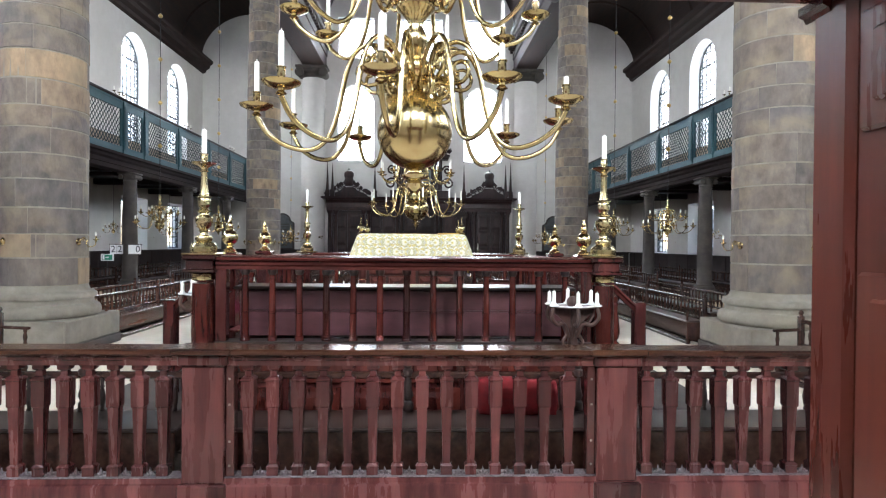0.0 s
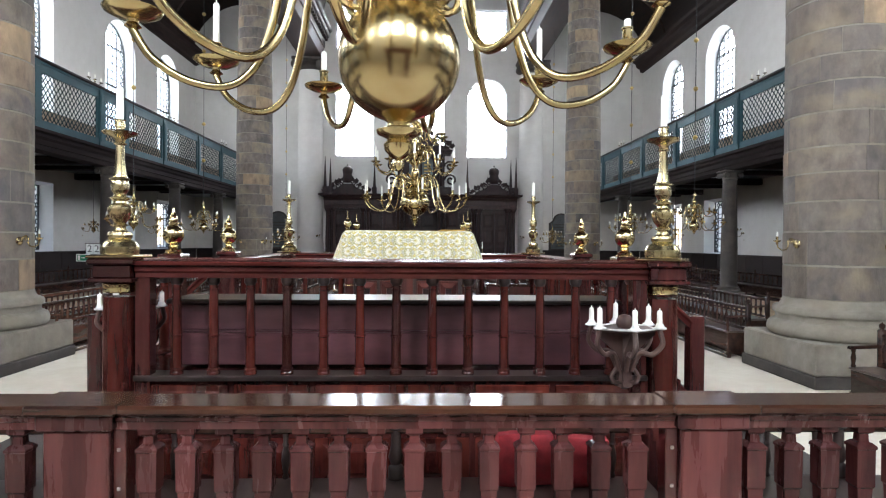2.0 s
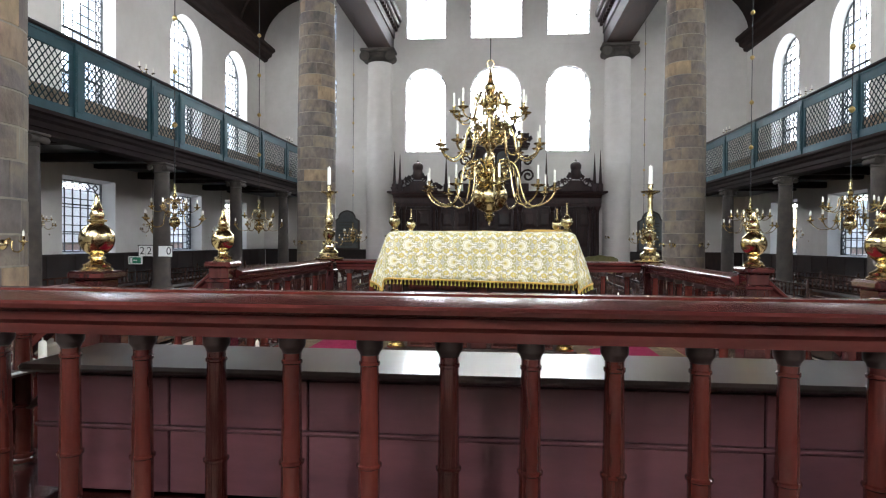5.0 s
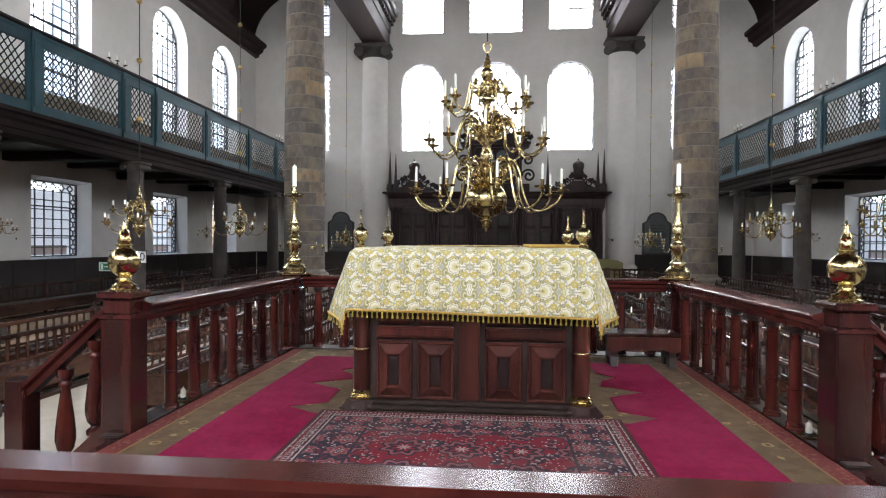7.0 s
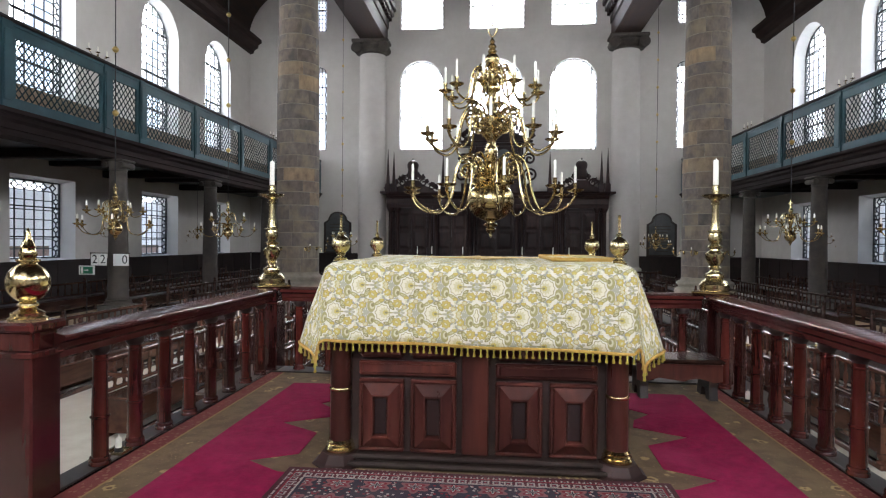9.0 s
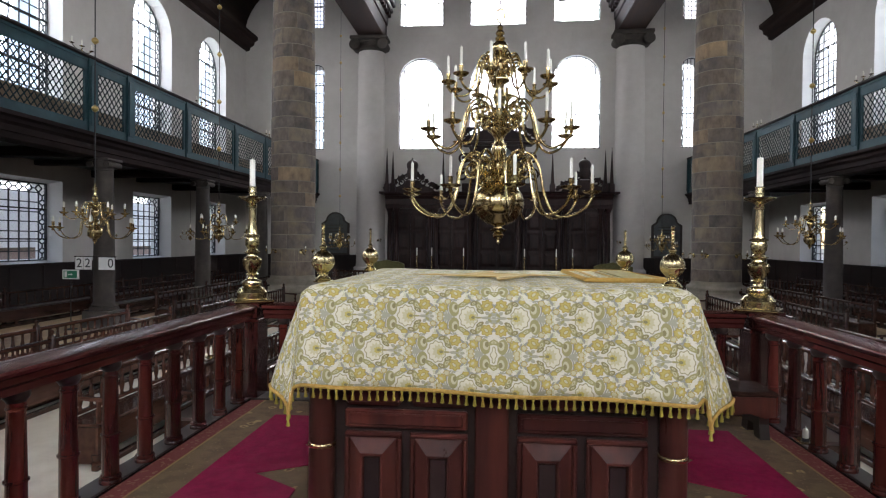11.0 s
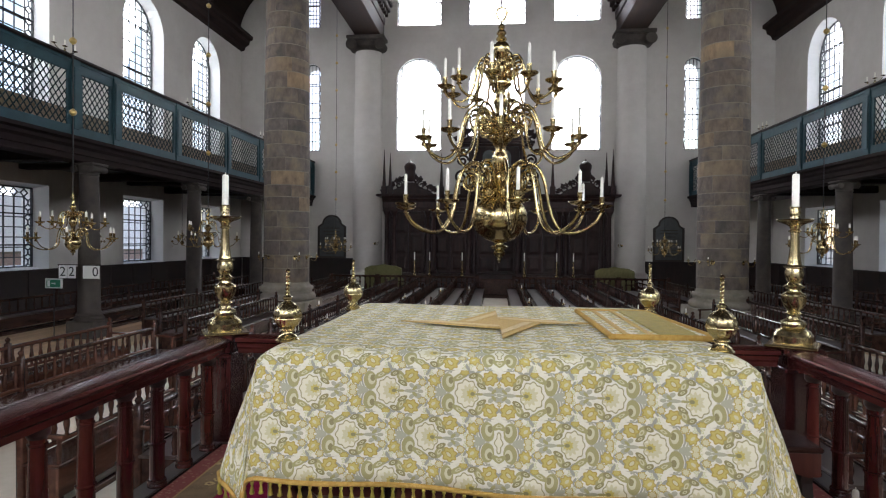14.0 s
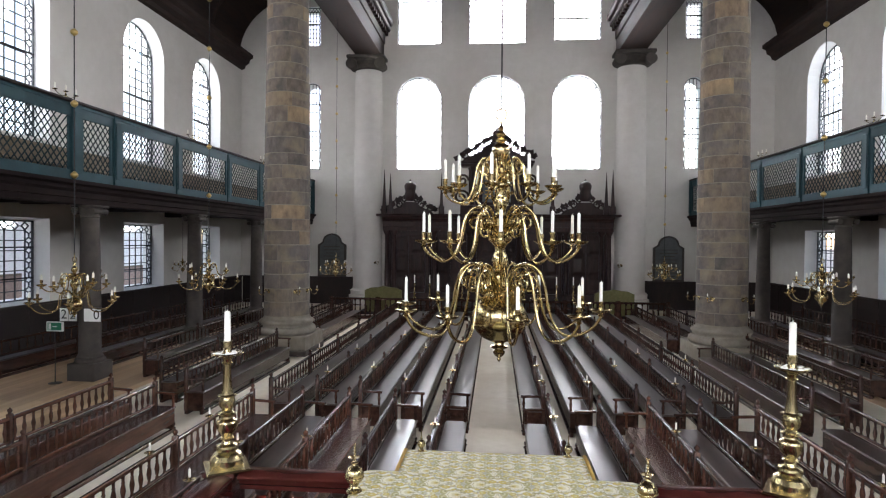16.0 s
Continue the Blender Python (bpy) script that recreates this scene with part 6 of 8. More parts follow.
# gold star of braid sewn on the top
for k in range(4):
    # a pinwheel: each arm is a right triangle, deep gold inside, with a pale braid along its long side
    a0 = math.pi / 2 * k + 0.03
    ax, side = Vector((math.cos(a0), math.sin(a0))), Vector((-math.sin(a0), math.cos(a0)))
    for lo, hi, lift, braid_mat, what in ((0.0, 0.62, 0.009, GOLD_BRAID, "deep gold star point"), (0.60, 0.80, 0.011, PALE_BRAID, "pale braid on the star"), (0.78, 1.0, 0.009, GOLD_BRAID, "gold braid edge of the star")):
        tri = [ax * 0.43 * lo + Vector((0, 0)), ax * 0.43 * hi, side * 0.185 * hi, side * 0.185 * lo]
        if lo == 0:
            tri = [Vector((0, 0)), ax * 0.43 * hi, side * 0.185 * hi]
        bm = bmesh.new()
        extrude(bm, [(q.x, 9.62 + q.y) for q in tri], lambda u, w, k: (u, w, CLOTH_TOP + lift + k), 0.004)
        bmesh.ops.recalc_face_normals(bm, faces=bm.faces)
        part("star_point", bm, braid_mat, cloth, what)
cov = thing("folded_cover", "folded damask cover edged with gold braid lying on the desk cloth", "cloth")
flat_uv("fabric", [[(0.42, 9.28), (0.80, 9.28), (0.74, 10.1), (0.40, 10.1)]], CLOTH_TOP + 0.006, 0.009, DAMASK, cov)
part("braid", tube(bmesh.new(), [(0.42, 9.28, CLOTH_TOP + 0.013), (0.80, 9.28, CLOTH_TOP + 0.013), (0.74, 10.1, CLOTH_TOP + 0.013), (0.40, 10.1, CLOTH_TOP + 0.013), (0.42, 9.28, CLOTH_TOP + 0.013)], 0.012, 6),
     FRINGE, cov, "gold braid edge", 60)
part("velvet_band", boxes((0.60, 0.745, 9.3, 10.08, CLOTH_TOP + 0.017, CLOTH_TOP + 0.022), bevel=0.003), OLIVE_VELVET, cov, "olive-gold velvet band")
for x in (0.47, 0.56):
    part("braid_line", boxes((x, x + 0.02, 9.3, 10.08, CLOTH_TOP + 0.0155, CLOTH_TOP + 0.0195)), GOLD_BRAID, cov, "narrow gold braid")


def desk_finial():
    c = thing("desk_finial", "ribbed brass finial with a twisted point at the desk corner", "finial", (0, 0, 0), "desk finials")
    prof = [(0.042, 0), (0.043, 0.006), (0.034, 0.011), (0.036, 0.016), (0.022, 0.026), (0.020, 0.033), (0.028, 0.039), (0.024, 0.044)] + \
           [(0.0475 * math.sin(math.pi * k / 14), 0.093 - 0.051 * math.cos(math.pi * k / 14)) for k in range(3, 13)] + [(0.014, 0.144), (0.012, 0.150), (0.018, 0.155), (0.018, 0.160), (0.011, 0.164), (0.009, 0.172)]
    bm = bmesh.new()
    seg = 48

    def swell(z, k):
        return 1 + (0.09 * abs(math.sin(math.pi * k / 4)) if 0.05 < z < 0.140 else 0)
    rings = [[bm.verts.new((r * swell(z, k) * math.cos(2 * math.pi * k / seg), r * swell(z, k) * math.sin(2 * math.pi * k / seg), z)) for k in range(seg)] for r, z in prof]
    for a, b in zip(rings, rings[1:]):
        for k in range(seg):
            bm.faces.new([a[k], a[(k + 1) % seg], b[(k + 1) % seg], b[k]])
    lathe(bm, [(0.044, 0.078), (0.0515, 0.0805), (0.053, 0.083), (0.052, 0.0855), (0.044, 0.088)], 32)
    tube(bm, [(0.0022 * math.cos(0.95 * k), 0.0022 * math.sin(0.95 * k), 0.168 + 0.0022 * k) for k in range(37)], 0.0066, 8)
    lathe(bm, [(0.006, 0), (0.010, 0.005), (0.007, 0.012), (0, 0.015)], 12, (0, 0, 0.249))
    part("ball", bm, AGED_BRASS, c, "", 50)
    return c


fin = desk_finial()
fin.matrix_basis = pose(-0.77, 9.12, CLOTH_TOP - 0.004)
for x, y in ((0.75, 9.10), (-0.77, 10.12), (0.76, 10.08)):
    copy_thing(fin, pose(x, y, CLOTH_TOP - 0.004, 0, 0, x * 50))

# stool in the corner of the platform, and the lectern at its far rail
stool = thing("corner_stool", "low dark wooden stool in the corner of the tebah", "stool", (1.48, 10.62, TF))
part("seat", boxes((-0.33, 0.33, -0.17, 0.17, 0.282, 0.315), bevel=0.012), DARK_OAK, stool, "worn seat board")
for x in (-0.255, 0.255):
    bm = bmesh.new()
    extrude(bm, [(-0.15, 0.0), (-0.06, 0.0), (-0.035, 0.08), (0.035, 0.08), (0.06, 0.0), (0.15, 0.0), (0.13, 0.10), (0.135, 0.281), (-0.135, 0.281), (-0.13, 0.10)], lambda u, w, k: (x - 0.03 + k, u, w), 0.06)
    part("leg", bm, BLACK_PAINT, stool, "shaped board leg")
for y in (-0.158, 0.137):
    bm = bmesh.new()
    extrude(bm, [(-0.315, 0.155), (-0.25, 0.145), (-0.15, 0.175), (0, 0.155), (0.15, 0.175), (0.25, 0.145), (0.315, 0.155), (0.315, 0.281), (-0.315, 0.281)], lambda u, w, k: (u, y + k, w), 0.02)
    part("apron", bm, BROWN_MAHOGANY, stool, "scalloped apron")

lectern = thing("rail_lectern", "cloth-covered reading board resting on the far rail of the tebah", "lectern", (-0.02, TY1 + 0.12, LOW))
part("board", boxes((-0.66, 0.66, -0.30, 0.30, 0.001, 0.03), bevel=0.006), MAHOGANY, lectern, "mahogany board")
for sx in (-1, 1):
    bm = bmesh.new()
    extrude(bm, [(0.04, 0.0), (0.27, 0.0), (0.24, -0.05), (0.10, -0.16), (0.04, -0.30)], lambda u, w, k: (sx * 0.45 - 0.02 + k, u, w), 0.04)
    part("bracket", bm, MAHOGANY, lectern, "curved wooden bracket")
bm = bmesh.new()
uv = bm.loops.layers.uv.new("UVMap")
ys = [(-0.335, -0.10, 0.0), (-0.325, -0.02, 0.08), (-0.31, 0.030, 0.13), (-0.28, 0.040, 0.16), (0.0, 0.042, 0.44), (0.28, 0.040, 0.72), (0.315, 0.028, 0.76), (0.335, -0.06, 0.85), (0.345, -0.30, 1.09)]
rows = []
for k in range(21):
    x = -0.68 + 1.36 * k / 20
    rows.append([(bm.verts.new((x, y + 0.008 * math.sin(x * 16) * (z < 0), z)), (x, v)) for y, z, v in ys])
for a, b in zip(rows, rows[1:]):
    for j in range(len(ys) - 1):
        q = [a[j], a[j + 1], b[j + 1], b[j]]
        f = bm.faces.new([p[0] for p in q])
        for l, p in zip(f.loops, q):
            l[uv].uv = p[1]
ob = part("cover", bm, DAMASK, lectern, "cream floral damask cover", 70)
ob.modifiers.new("thickness", "SOLIDIFY").thickness = 0.005
for sx in (-1, 1):
    part("side_fringe", tube(bmesh.new(), [(sx * 0.684, y, z) for y, z, v in ys], 0.014, 6), FRINGE, lectern, "gold fringe along the edge", 60)
for sx in (-1, 1):
    copy_thing(fin, pose(-0.02 + sx * 0.56, TY1 + 0.38, LOW + 0.042, 0, 0, 30 * sx) @ Matrix.Scale(0.62, 4))

# small candle trays on the base rail between the balusters


def candle_tray():
    c = thing("candle_tray", "small square brass tray with a white candle stub", "candle holder", (0, 0, 0), "tebah candle trays")
    bm = boxes((-0.05, 0.05, -0.05, 0.05, 0, 0.006), bevel=0.002)
    for a, b, d, e in ((-0.05, 0.05, -0.05, -0.046), (-0.05, 0.05, 0.046, 0.05), (-0.05, -0.046, -0.045, 0.045), (0.046, 0.05, -0.045, 0.045)):
        box(bm, a, b, d, e, 0.007, 0.016)
    part("tray", bm, AGED_BRASS, c)
    part("socket", turned([(0.022, 0.006), (0.022, 0.02), (0.017, 0.028), (0, 0.028)], 12), IRON, c, "dark candle socket", 45)
    wax = candle_mesh(0.0165, 0.06)
    bmesh.ops.translate(wax, verts=wax.verts, vec=(0, 0, 0.028))
    part("candle", wax, WAX, c, "white candle stub", 50)
    return c


tray = candle_tray()
tray.matrix_basis = pose(-TX - 0.005, 8.94, TF + 0.0125)
for x, y in ((TX + 0.005, 8.63), (TX + 0.005, 10.44)):
    copy_thing(tray, pose(x, y, TF + 0.0125))

# wax-covered candle bracket fixed to the tebah front


def candle_bracket(at, turn, rx=0.22, ry=0.185):
    c = thing("candle_bracket", "carved wooden bracket with a wax-covered candle tray", "candelabrum", at, "tebah brackets", turn)
    bm = bmesh.new()
    side = [(0.0, 0.0), (0.05, 0.02), (0.035, 0.14), (0.065, 0.24), (0.14, 0.31), (0.19, 0.35), (0.19, 0.378), (-0.19, 0.378), (-0.19, 0.35), (-0.14, 0.31), (-0.065, 0.24), (-0.035, 0.14), (-0.05, 0.02)]
    extrude(bm, side, lambda u, w, k: (u, -0.02 + k, w), 0.04)
    extrude(bm, [(p * 0.8, q) for p, q in side], lambda u, w, k: (-0.02 + k, u, w), 0.04)
    part("bracket", bm, BRACKET_WOOD, c, "carved brown wooden bracket", 40)
    for s in (-1, 1):
        foot = [(s * (0.03 + 0.012 * k), -0.012, 0.17 - 0.017 * k) for k in range(6)] + [(s * (0.052 + q[0]), -0.012, 0.045 + q[1]) for q in volute(0, 0, 0.036, 1.1, 0.9)]
        part("scroll_foot", tube(bmesh.new(), foot, 0.015, 7), BRACKET_WOOD, c, "small carved scroll at the foot", 50)
    spots = [(rx * math.cos(math.pi / 3 * a + math.pi / 6), ry * math.sin(math.pi / 3 * a + math.pi / 6)) for a in range(6)]
    for x, y in spots:
        pts = [(x * 0.2, y * 0.2, 0.12), (x * 0.45, y * 0.45, 0.235), (x * 0.8, y * 0.8, 0.235), (x * 1.08, y * 1.08, 0.30), (x * 1.04, y * 1.04, 0.365), (x, y, 0.398)]
        part("scroll_arm", tube(bmesh.new(), [(q.x, q.y, q.z) for q in spline(pts, 5)], 0.0165, 8), BRACKET_WOOD, c, "carved wooden scroll arm", 50)
    tray = bmesh.new()
    extrude(tray, [(x * 0.9, y * 0.9) for x, y in spots], lambda u, w, k: (u, w, 0.38 + k), 0.016)
    part("tray", tray, BRACKET_WOOD, c, "brown hexagonal wooden tray")
    rim = tube(bmesh.new(), [(x * 0.93, y * 0.93, 0.397) for x, y in spots + spots[:1]], 0.007, 6)
    part("wax_rim", rim, DRIP, c, "pale wax run along the rim of the tray", 60)
    part("knob", turned([(0.0, 0.395), (0.045, 0.395), (0.056, 0.42), (0.052, 0.45), (0.034, 0.475), (0.0, 0.485)], 14), BRACKET_WOOD, c, "round wooden knob", 50)
    for a, (x, y) in enumerate(spots):
        bm = turned([(0.034, 0.398), (0.041, 0.403), (0.040, 0.409), (0.028, 0.414), (0.022, 0.425), (0.019, 0.434), (0, 0.434)], 12, (x, y, 0))
        for v in bm.verts:
            v.co += Vector((noise.noise(v.co * 40) * 0.009, noise.noise(v.co * 33) * 0.009, 0))
        pan = part("wax_cup", bm, DRIP, c, "cup crusted with dripped wax", 60)
        wax = candle_mesh(0.0165, 0.095 + 0.012 * math.sin(a * 2.3))
        bmesh.ops.translate(wax, verts=wax.verts, vec=(x, y, 0.434))
        part("candle", wax, WAX, pan, "burnt white candle stub", 50)
    return c


candle_bracket((1.495, 5.39, 0.88), 0)
candle_bracket((-2.03, 6.2, 0.90), 60)

# ---------------------------------------------------------------- balustrade and bench before the tebah
FY = 4.40
fb = thing("front_balustrade", "dark mahogany balustrade with flat tapered balusters", "balustrade", (0.09, FY, 0))
SPAN = 3.6
prof = [(0.10, -0.035), (0.125, -0.02), (0.125, 0.0), (0.11, 0.012), (-0.11, 0.012), (-0.125, 0.0), (-0.125, -0.02), (-0.10, -0.035)]
part("hand_rail", moulding(bmesh.new(), prof, (-SPAN, 0, 1.065), (SPAN, 0, 1.065), (0, 1, 0)), WORN_RAIL, fb, "broad moulded hand rail worn brown", 30)
prof = [(-0.055, -0.11), (0.055, -0.11), (0.06, -0.075), (0.066, -0.07), (0.07, -0.052), (0.092, -0.036), (-0.092, -0.036), (-0.07, -0.052), (-0.066, -0.07), (-0.06, -0.075)]
part("rail_moulding", moulding(bmesh.new(), prof, (-SPAN, 0, 1.065), (SPAN, 0, 1.065), (0, 1, 0)), FRONT_PURPLE, fb, "moulded frieze under the rail", 30)
prof = [(-0.10, 0.0), (0.10, 0.0), (0.10, 0.115), (0.092, 0.130), (0.078, 0.138), (0.072, 0.17), (-0.072, 0.17), (-0.078, 0.138), (-0.092, 0.130), (-0.10, 0.115)]
part("sole_rail", moulding(bmesh.new(), prof, (-SPAN, 0, 0), (SPAN, 0, 0), (0, 1, 0)), FRONT_PURPLE, fb, "thick moulded sole rail with dusty ledge", 30)
part("ledge", boxes((-SPAN, SPAN, -0.066, 0.066, 0.1705, 0.1735)), LEDGE_DUST, fb, "dusty grey ledge between the balusters")
for x in (-1.455, 1.455, -SPAN + 0.05, SPAN - 0.05):
    pst = part("post", boxes((x - 0.145, x + 0.145, -0.085, 0.085, 0.138, 0.955), bevel=0.008), FRONT_PURPLE, fb, "broad square post")
    part("post_cap", boxes((x - 0.205, x + 0.205, -0.14, 0.14, 1.035, 1.083), bevel=0.012), WORN_RAIL, pst, "projecting cap")
    part("post_neck", boxes((x - 0.17, x + 0.17, -0.105, 0.105, 0.957, 1.034), bevel=0.01), FRONT_PURPLE, pst, "moulded neck under the cap")
    part("post_foot", boxes((x - 0.17, x + 0.17, -0.118, 0.118, 0.0, 0.136), bevel=0.012), FRONT_PURPLE, pst, "projecting foot block")
    s = -1 if x > 0 else 1
    stile = part("stile", boxes(tuple(sorted((x + s * 0.146, x + s * 0.205))) + (-0.045, 0.045, 0.172, 0.954), bevel=0.005), MAHOGANY, pst, "pinned stile")
    for z in (0.25, 0.42, 0.68, 0.86):
        part("peg", boxes((x + s * 0.175 - 0.008, x + s * 0.175 + 0.008, -0.051, -0.044, z - 0.008, z + 0.008), bevel=0.002), PEG_WOOD, stile, "pale wooden peg")
flat = bmesh.new()
rings = []
for w, z in ((0.040, 0.172), (0.040, 0.226), (0.043, 0.229), (0.043, 0.238), (0.032, 0.250), (0.025, 0.254), (0.037, 0.652), (0.044, 0.662), (0.045, 0.840), (0.050, 0.844), (0.050, 0.856),
             (0.036, 0.870), (0.024, 0.877), (0.022, 0.912), (0.034, 0.919), (0.040, 0.927), (0.040, 0.956)):
    d = w * 0.9
    rings.append([flat.verts.new((sx * w, sy * d, z)) for sx, sy in ((-1, -1), (1, -1), (1, 1), (-1, 1))])
for a, b in zip(rings, rings[1:]):
    for k in range(4):
        flat.faces.new([a[k], a[(k + 1) % 4], b[(k + 1) % 4], b[k]])
flat.faces.new(rings[0])
flat.faces.new(rings[-1][::-1])
flat_me = None
xs = [-1.16 + 0.1754 * k for k in range(14)] + [-1.75 - 0.17 * k for k in range(11)] + [1.69 + 0.178 * k for k in range(11)]
for x in xs:
    if flat_me is None:
        ob = part("baluster", flat, FRONT_PURPLE, fb)
        flat_me = ob.data
    else:
        ob = part("baluster", flat_me, FRONT_PURPLE, fb)
    ob.location = (x, 0, 0)

# little pierced sprigs on the ledge between the balusters
sprig = bmesh.new()
for cx, cz, w, h in ((0.0, 0.030, 0.011, 0.030), (-0.020, 0.014, 0.014, 0.014), (0.020, 0.014, 0.014, 0.014), (-0.040, 0.008, 0.010, 0.008), (0.040, 0.008, 0.010, 0.008)):
    extrude(sprig, [(cx - w, cz), (cx - w * 0.45, cz - h * 0.5), (cx, cz - h), (cx + w * 0.45, cz - h * 0.5), (cx + w, cz), (cx + w * 0.4, cz + h * 0.45), (cx, cz + h), (cx - w * 0.4, cz + h * 0.45)],
            lambda u, w_, k: (u, -0.006 + k, 0.1735 + w_), 0.012)
sprig_me = None
for x0, x1 in zip(sorted(xs), sorted(xs)[1:]):
    if x1 - x0 < 0.2:
        ob = part("sprig", sprig_me if sprig_me else sprig, LEDGE_DUST, fb, "dusty carved sprig")
        sprig_me = ob.data
        ob.location = ((x0 + x1) / 2, -0.02, 0)

KNOB = [(0.028, 0), (0.018, 0.012), (0.03, 0.03), (0.034, 0.045), (0.026, 0.065), (0.008, 0.075), (0.006, 0.085), (0, 0.09)]
SPINDLE = [(0.014, 0), (0.018, 0.01), (0.012, 0.03), (0.017, 0.06), (0.0235, 0.11), (0.02, 0.15), (0.012, 0.19), (0.018, 0.2), (0.012, 0.215), (0.014, 0.25), (0.016, 0.27)]
shared = {}


def shared_part(name, build, mat, parent, at, label="", smooth=45):
    if name not in shared:
        ob = part(name, build(), mat, parent, label, smooth)
        shared[name] = ob.data
    else:
        ob = part(name, shared[name], mat, parent, label)
    ob.location = at
    return ob


def bench(x, y0, y1, seat_side, group, warm=False, step=0.15, turn=0.0, feet=True):
    """A long bench along y. Its back stands at x; the seat lies on seat_side of it."""
    label = "reddish wooden pew with a turned spindle back and armrests" if warm else "long dark wooden pew with a turned spindle back"
    b = thing("pew", label, "pew", (x, y0, 0), group, turn)
    L = y1 - y0
    s = seat_side
    wood = PEW_RED if warm else DARK_OAK
    tail = "_red" if warm else "_dark"

    def span(a, c):
        return sorted((s * a, s * c))

    part("seat", boxes((*span(0.02, 0.36), 0, L, 0.405, 0.435), bevel=0.008), PEW_RED if warm else SEAT_OAK, b, "worn polished seat board")
    part("front_board", boxes((*span(0.315, 0.34), 0.02, L - 0.02, 0.15, 0.404)), wood, b)
    part("back_board", boxes((*span(0.0, 0.02), 0.02, L - 0.02, 0.15, 0.44)), wood, b)
    part("sole", boxes((*span(0.28, 0.35), 0, L, 0.0, 0.06), (*span(-0.02, 0.06), 0, L, 0.0, 0.06), bevel=0.01), wood, b, "floor sills")
    part("top_rail", boxes((-0.026, 0.026, 0, L, 0.765, 0.82), bevel=0.012), wood, b, "moulded top rail")
    part("lower_rail", boxes((-0.02, 0.02, 0, L, 0.455, 0.49), bevel=0.006), wood, b)
    n = max(2, round(L / step))
    stops = max(1, round(L / 2.3))
    newels = [L * k / stops for k in range(stops + 1)]
    for yy in newels:
        e = min(max(yy, 0.04), L - 0.04)
        def post():
            bm = boxes((-0.034, 0.034, -0.034, 0.034, 0.06, 0.86), bevel=0.006)
            lathe(bm, KNOB, 12, (0, 0, 0.86))
            return bm
        shared_part("newel" + tail, post, wood, b, (0, e, 0), "newel with a round knob").name = "newel"
        if feet:
            shared_part("foot" + tail, lambda: turned([(0.05, 0.06), (0.055, 0.075), (0.03, 0.09), (0.045, 0.12), (0.045, 0.152)], 10), wood, b, (s * 0.315, e, 0)).name = "foot"
    for e in (0.04, L - 0.04):
        def arm():
            bm = bmesh.new()
            moulding(bm, [(-0.028, 0), (0.028, 0), (0.034, 0.02), (0.02, 0.034), (-0.02, 0.034), (-0.034, 0.02)], (0.03 * s, 0, 0.655), (0.38 * s, 0, 0.64), (0, 1, 0))
            lathe(bm, [(0.02, 0.435), (0.026, 0.45), (0.018, 0.48), (0.028, 0.54), (0.018, 0.60), (0.024, 0.62), (0.02, 0.642)], 10, (s * 0.33, 0, 0))
            return bm
        shared_part("armrest%d%s" % (s, tail), arm, wood, b, (0, e, 0), "armrest on a turned post", 40).name = "armrest"
        shared_part("end_board%d%s" % (s, tail), lambda: boxes((*span(0.02, 0.32), -0.012, 0.012, 0.06, 0.404)), wood, b, (0, e - 0.02 if e > 0.1 else e + 0.0, 0)).name = "end_board"
    for k in range(n):
        yy = L * (k + 0.5) / n
        shared_part("spindle" + tail, lambda: turned([(r * 1.22, 0.49 + z * 1.02) for r, z in SPINDLE], 8), wood, b, (0, yy, 0)).name = "spindle"
    return b


# rows on both sides of the middle walk
for s in (-1, 1):
    for k, (xb, y0, y1, z0, z1) in enumerate(((0.81, 11.9, 16.38, 17.1, 30.6), (1.60, 11.9, 16.38, 17.1, 30.6), (2.35, 11.9, 16.38, 17.1, 30.6), (3.12, 11.9, 16.38, 17.1, 30.6), (3.96, 11.6, 16.38, 17.1, 30.6))):
        bench(s * xb, y0, y1, -s, "nave pews", warm=(k in (2, 4)), step=0.16)
        bench(s * xb, z0, z1, -s, "nave pews", step=0.17)
    xf = 5.8 if s < 0 else 5.4
    bench(s * xf, 10.9, 16.65, -s, "aisle pews", warm=(s < 0), step=0.16)
    bench(s * xf, 17.6, 22.3, -s, "aisle pews", step=0.17)
    bench(s * xf, 25.0, 30.6, -s, "aisle pews", step=0.19)
    xg = 6.7 if s < 0 else 6.6
    bench(s * xg, 12.4, 16.8, -s, "aisle pews", warm=(s < 0), step=0.17)
    bench(s * xg, 18.3, 30.6, -s, "aisle pews", step=0.2)
    bench(s * 8.3, 20.3, 30.5, -s, "aisle pews", step=0.22)
    bench(s * 10.2, 20.6, 31.0, -s, "aisle pews", step=0.24)
    bench(s * 11.8, 13.0, 31.0, -s, "aisle pews", step=0.26)
    bench(s * 5.4, 3.2, 8.2, -s, "aisle pews", step=0.16)

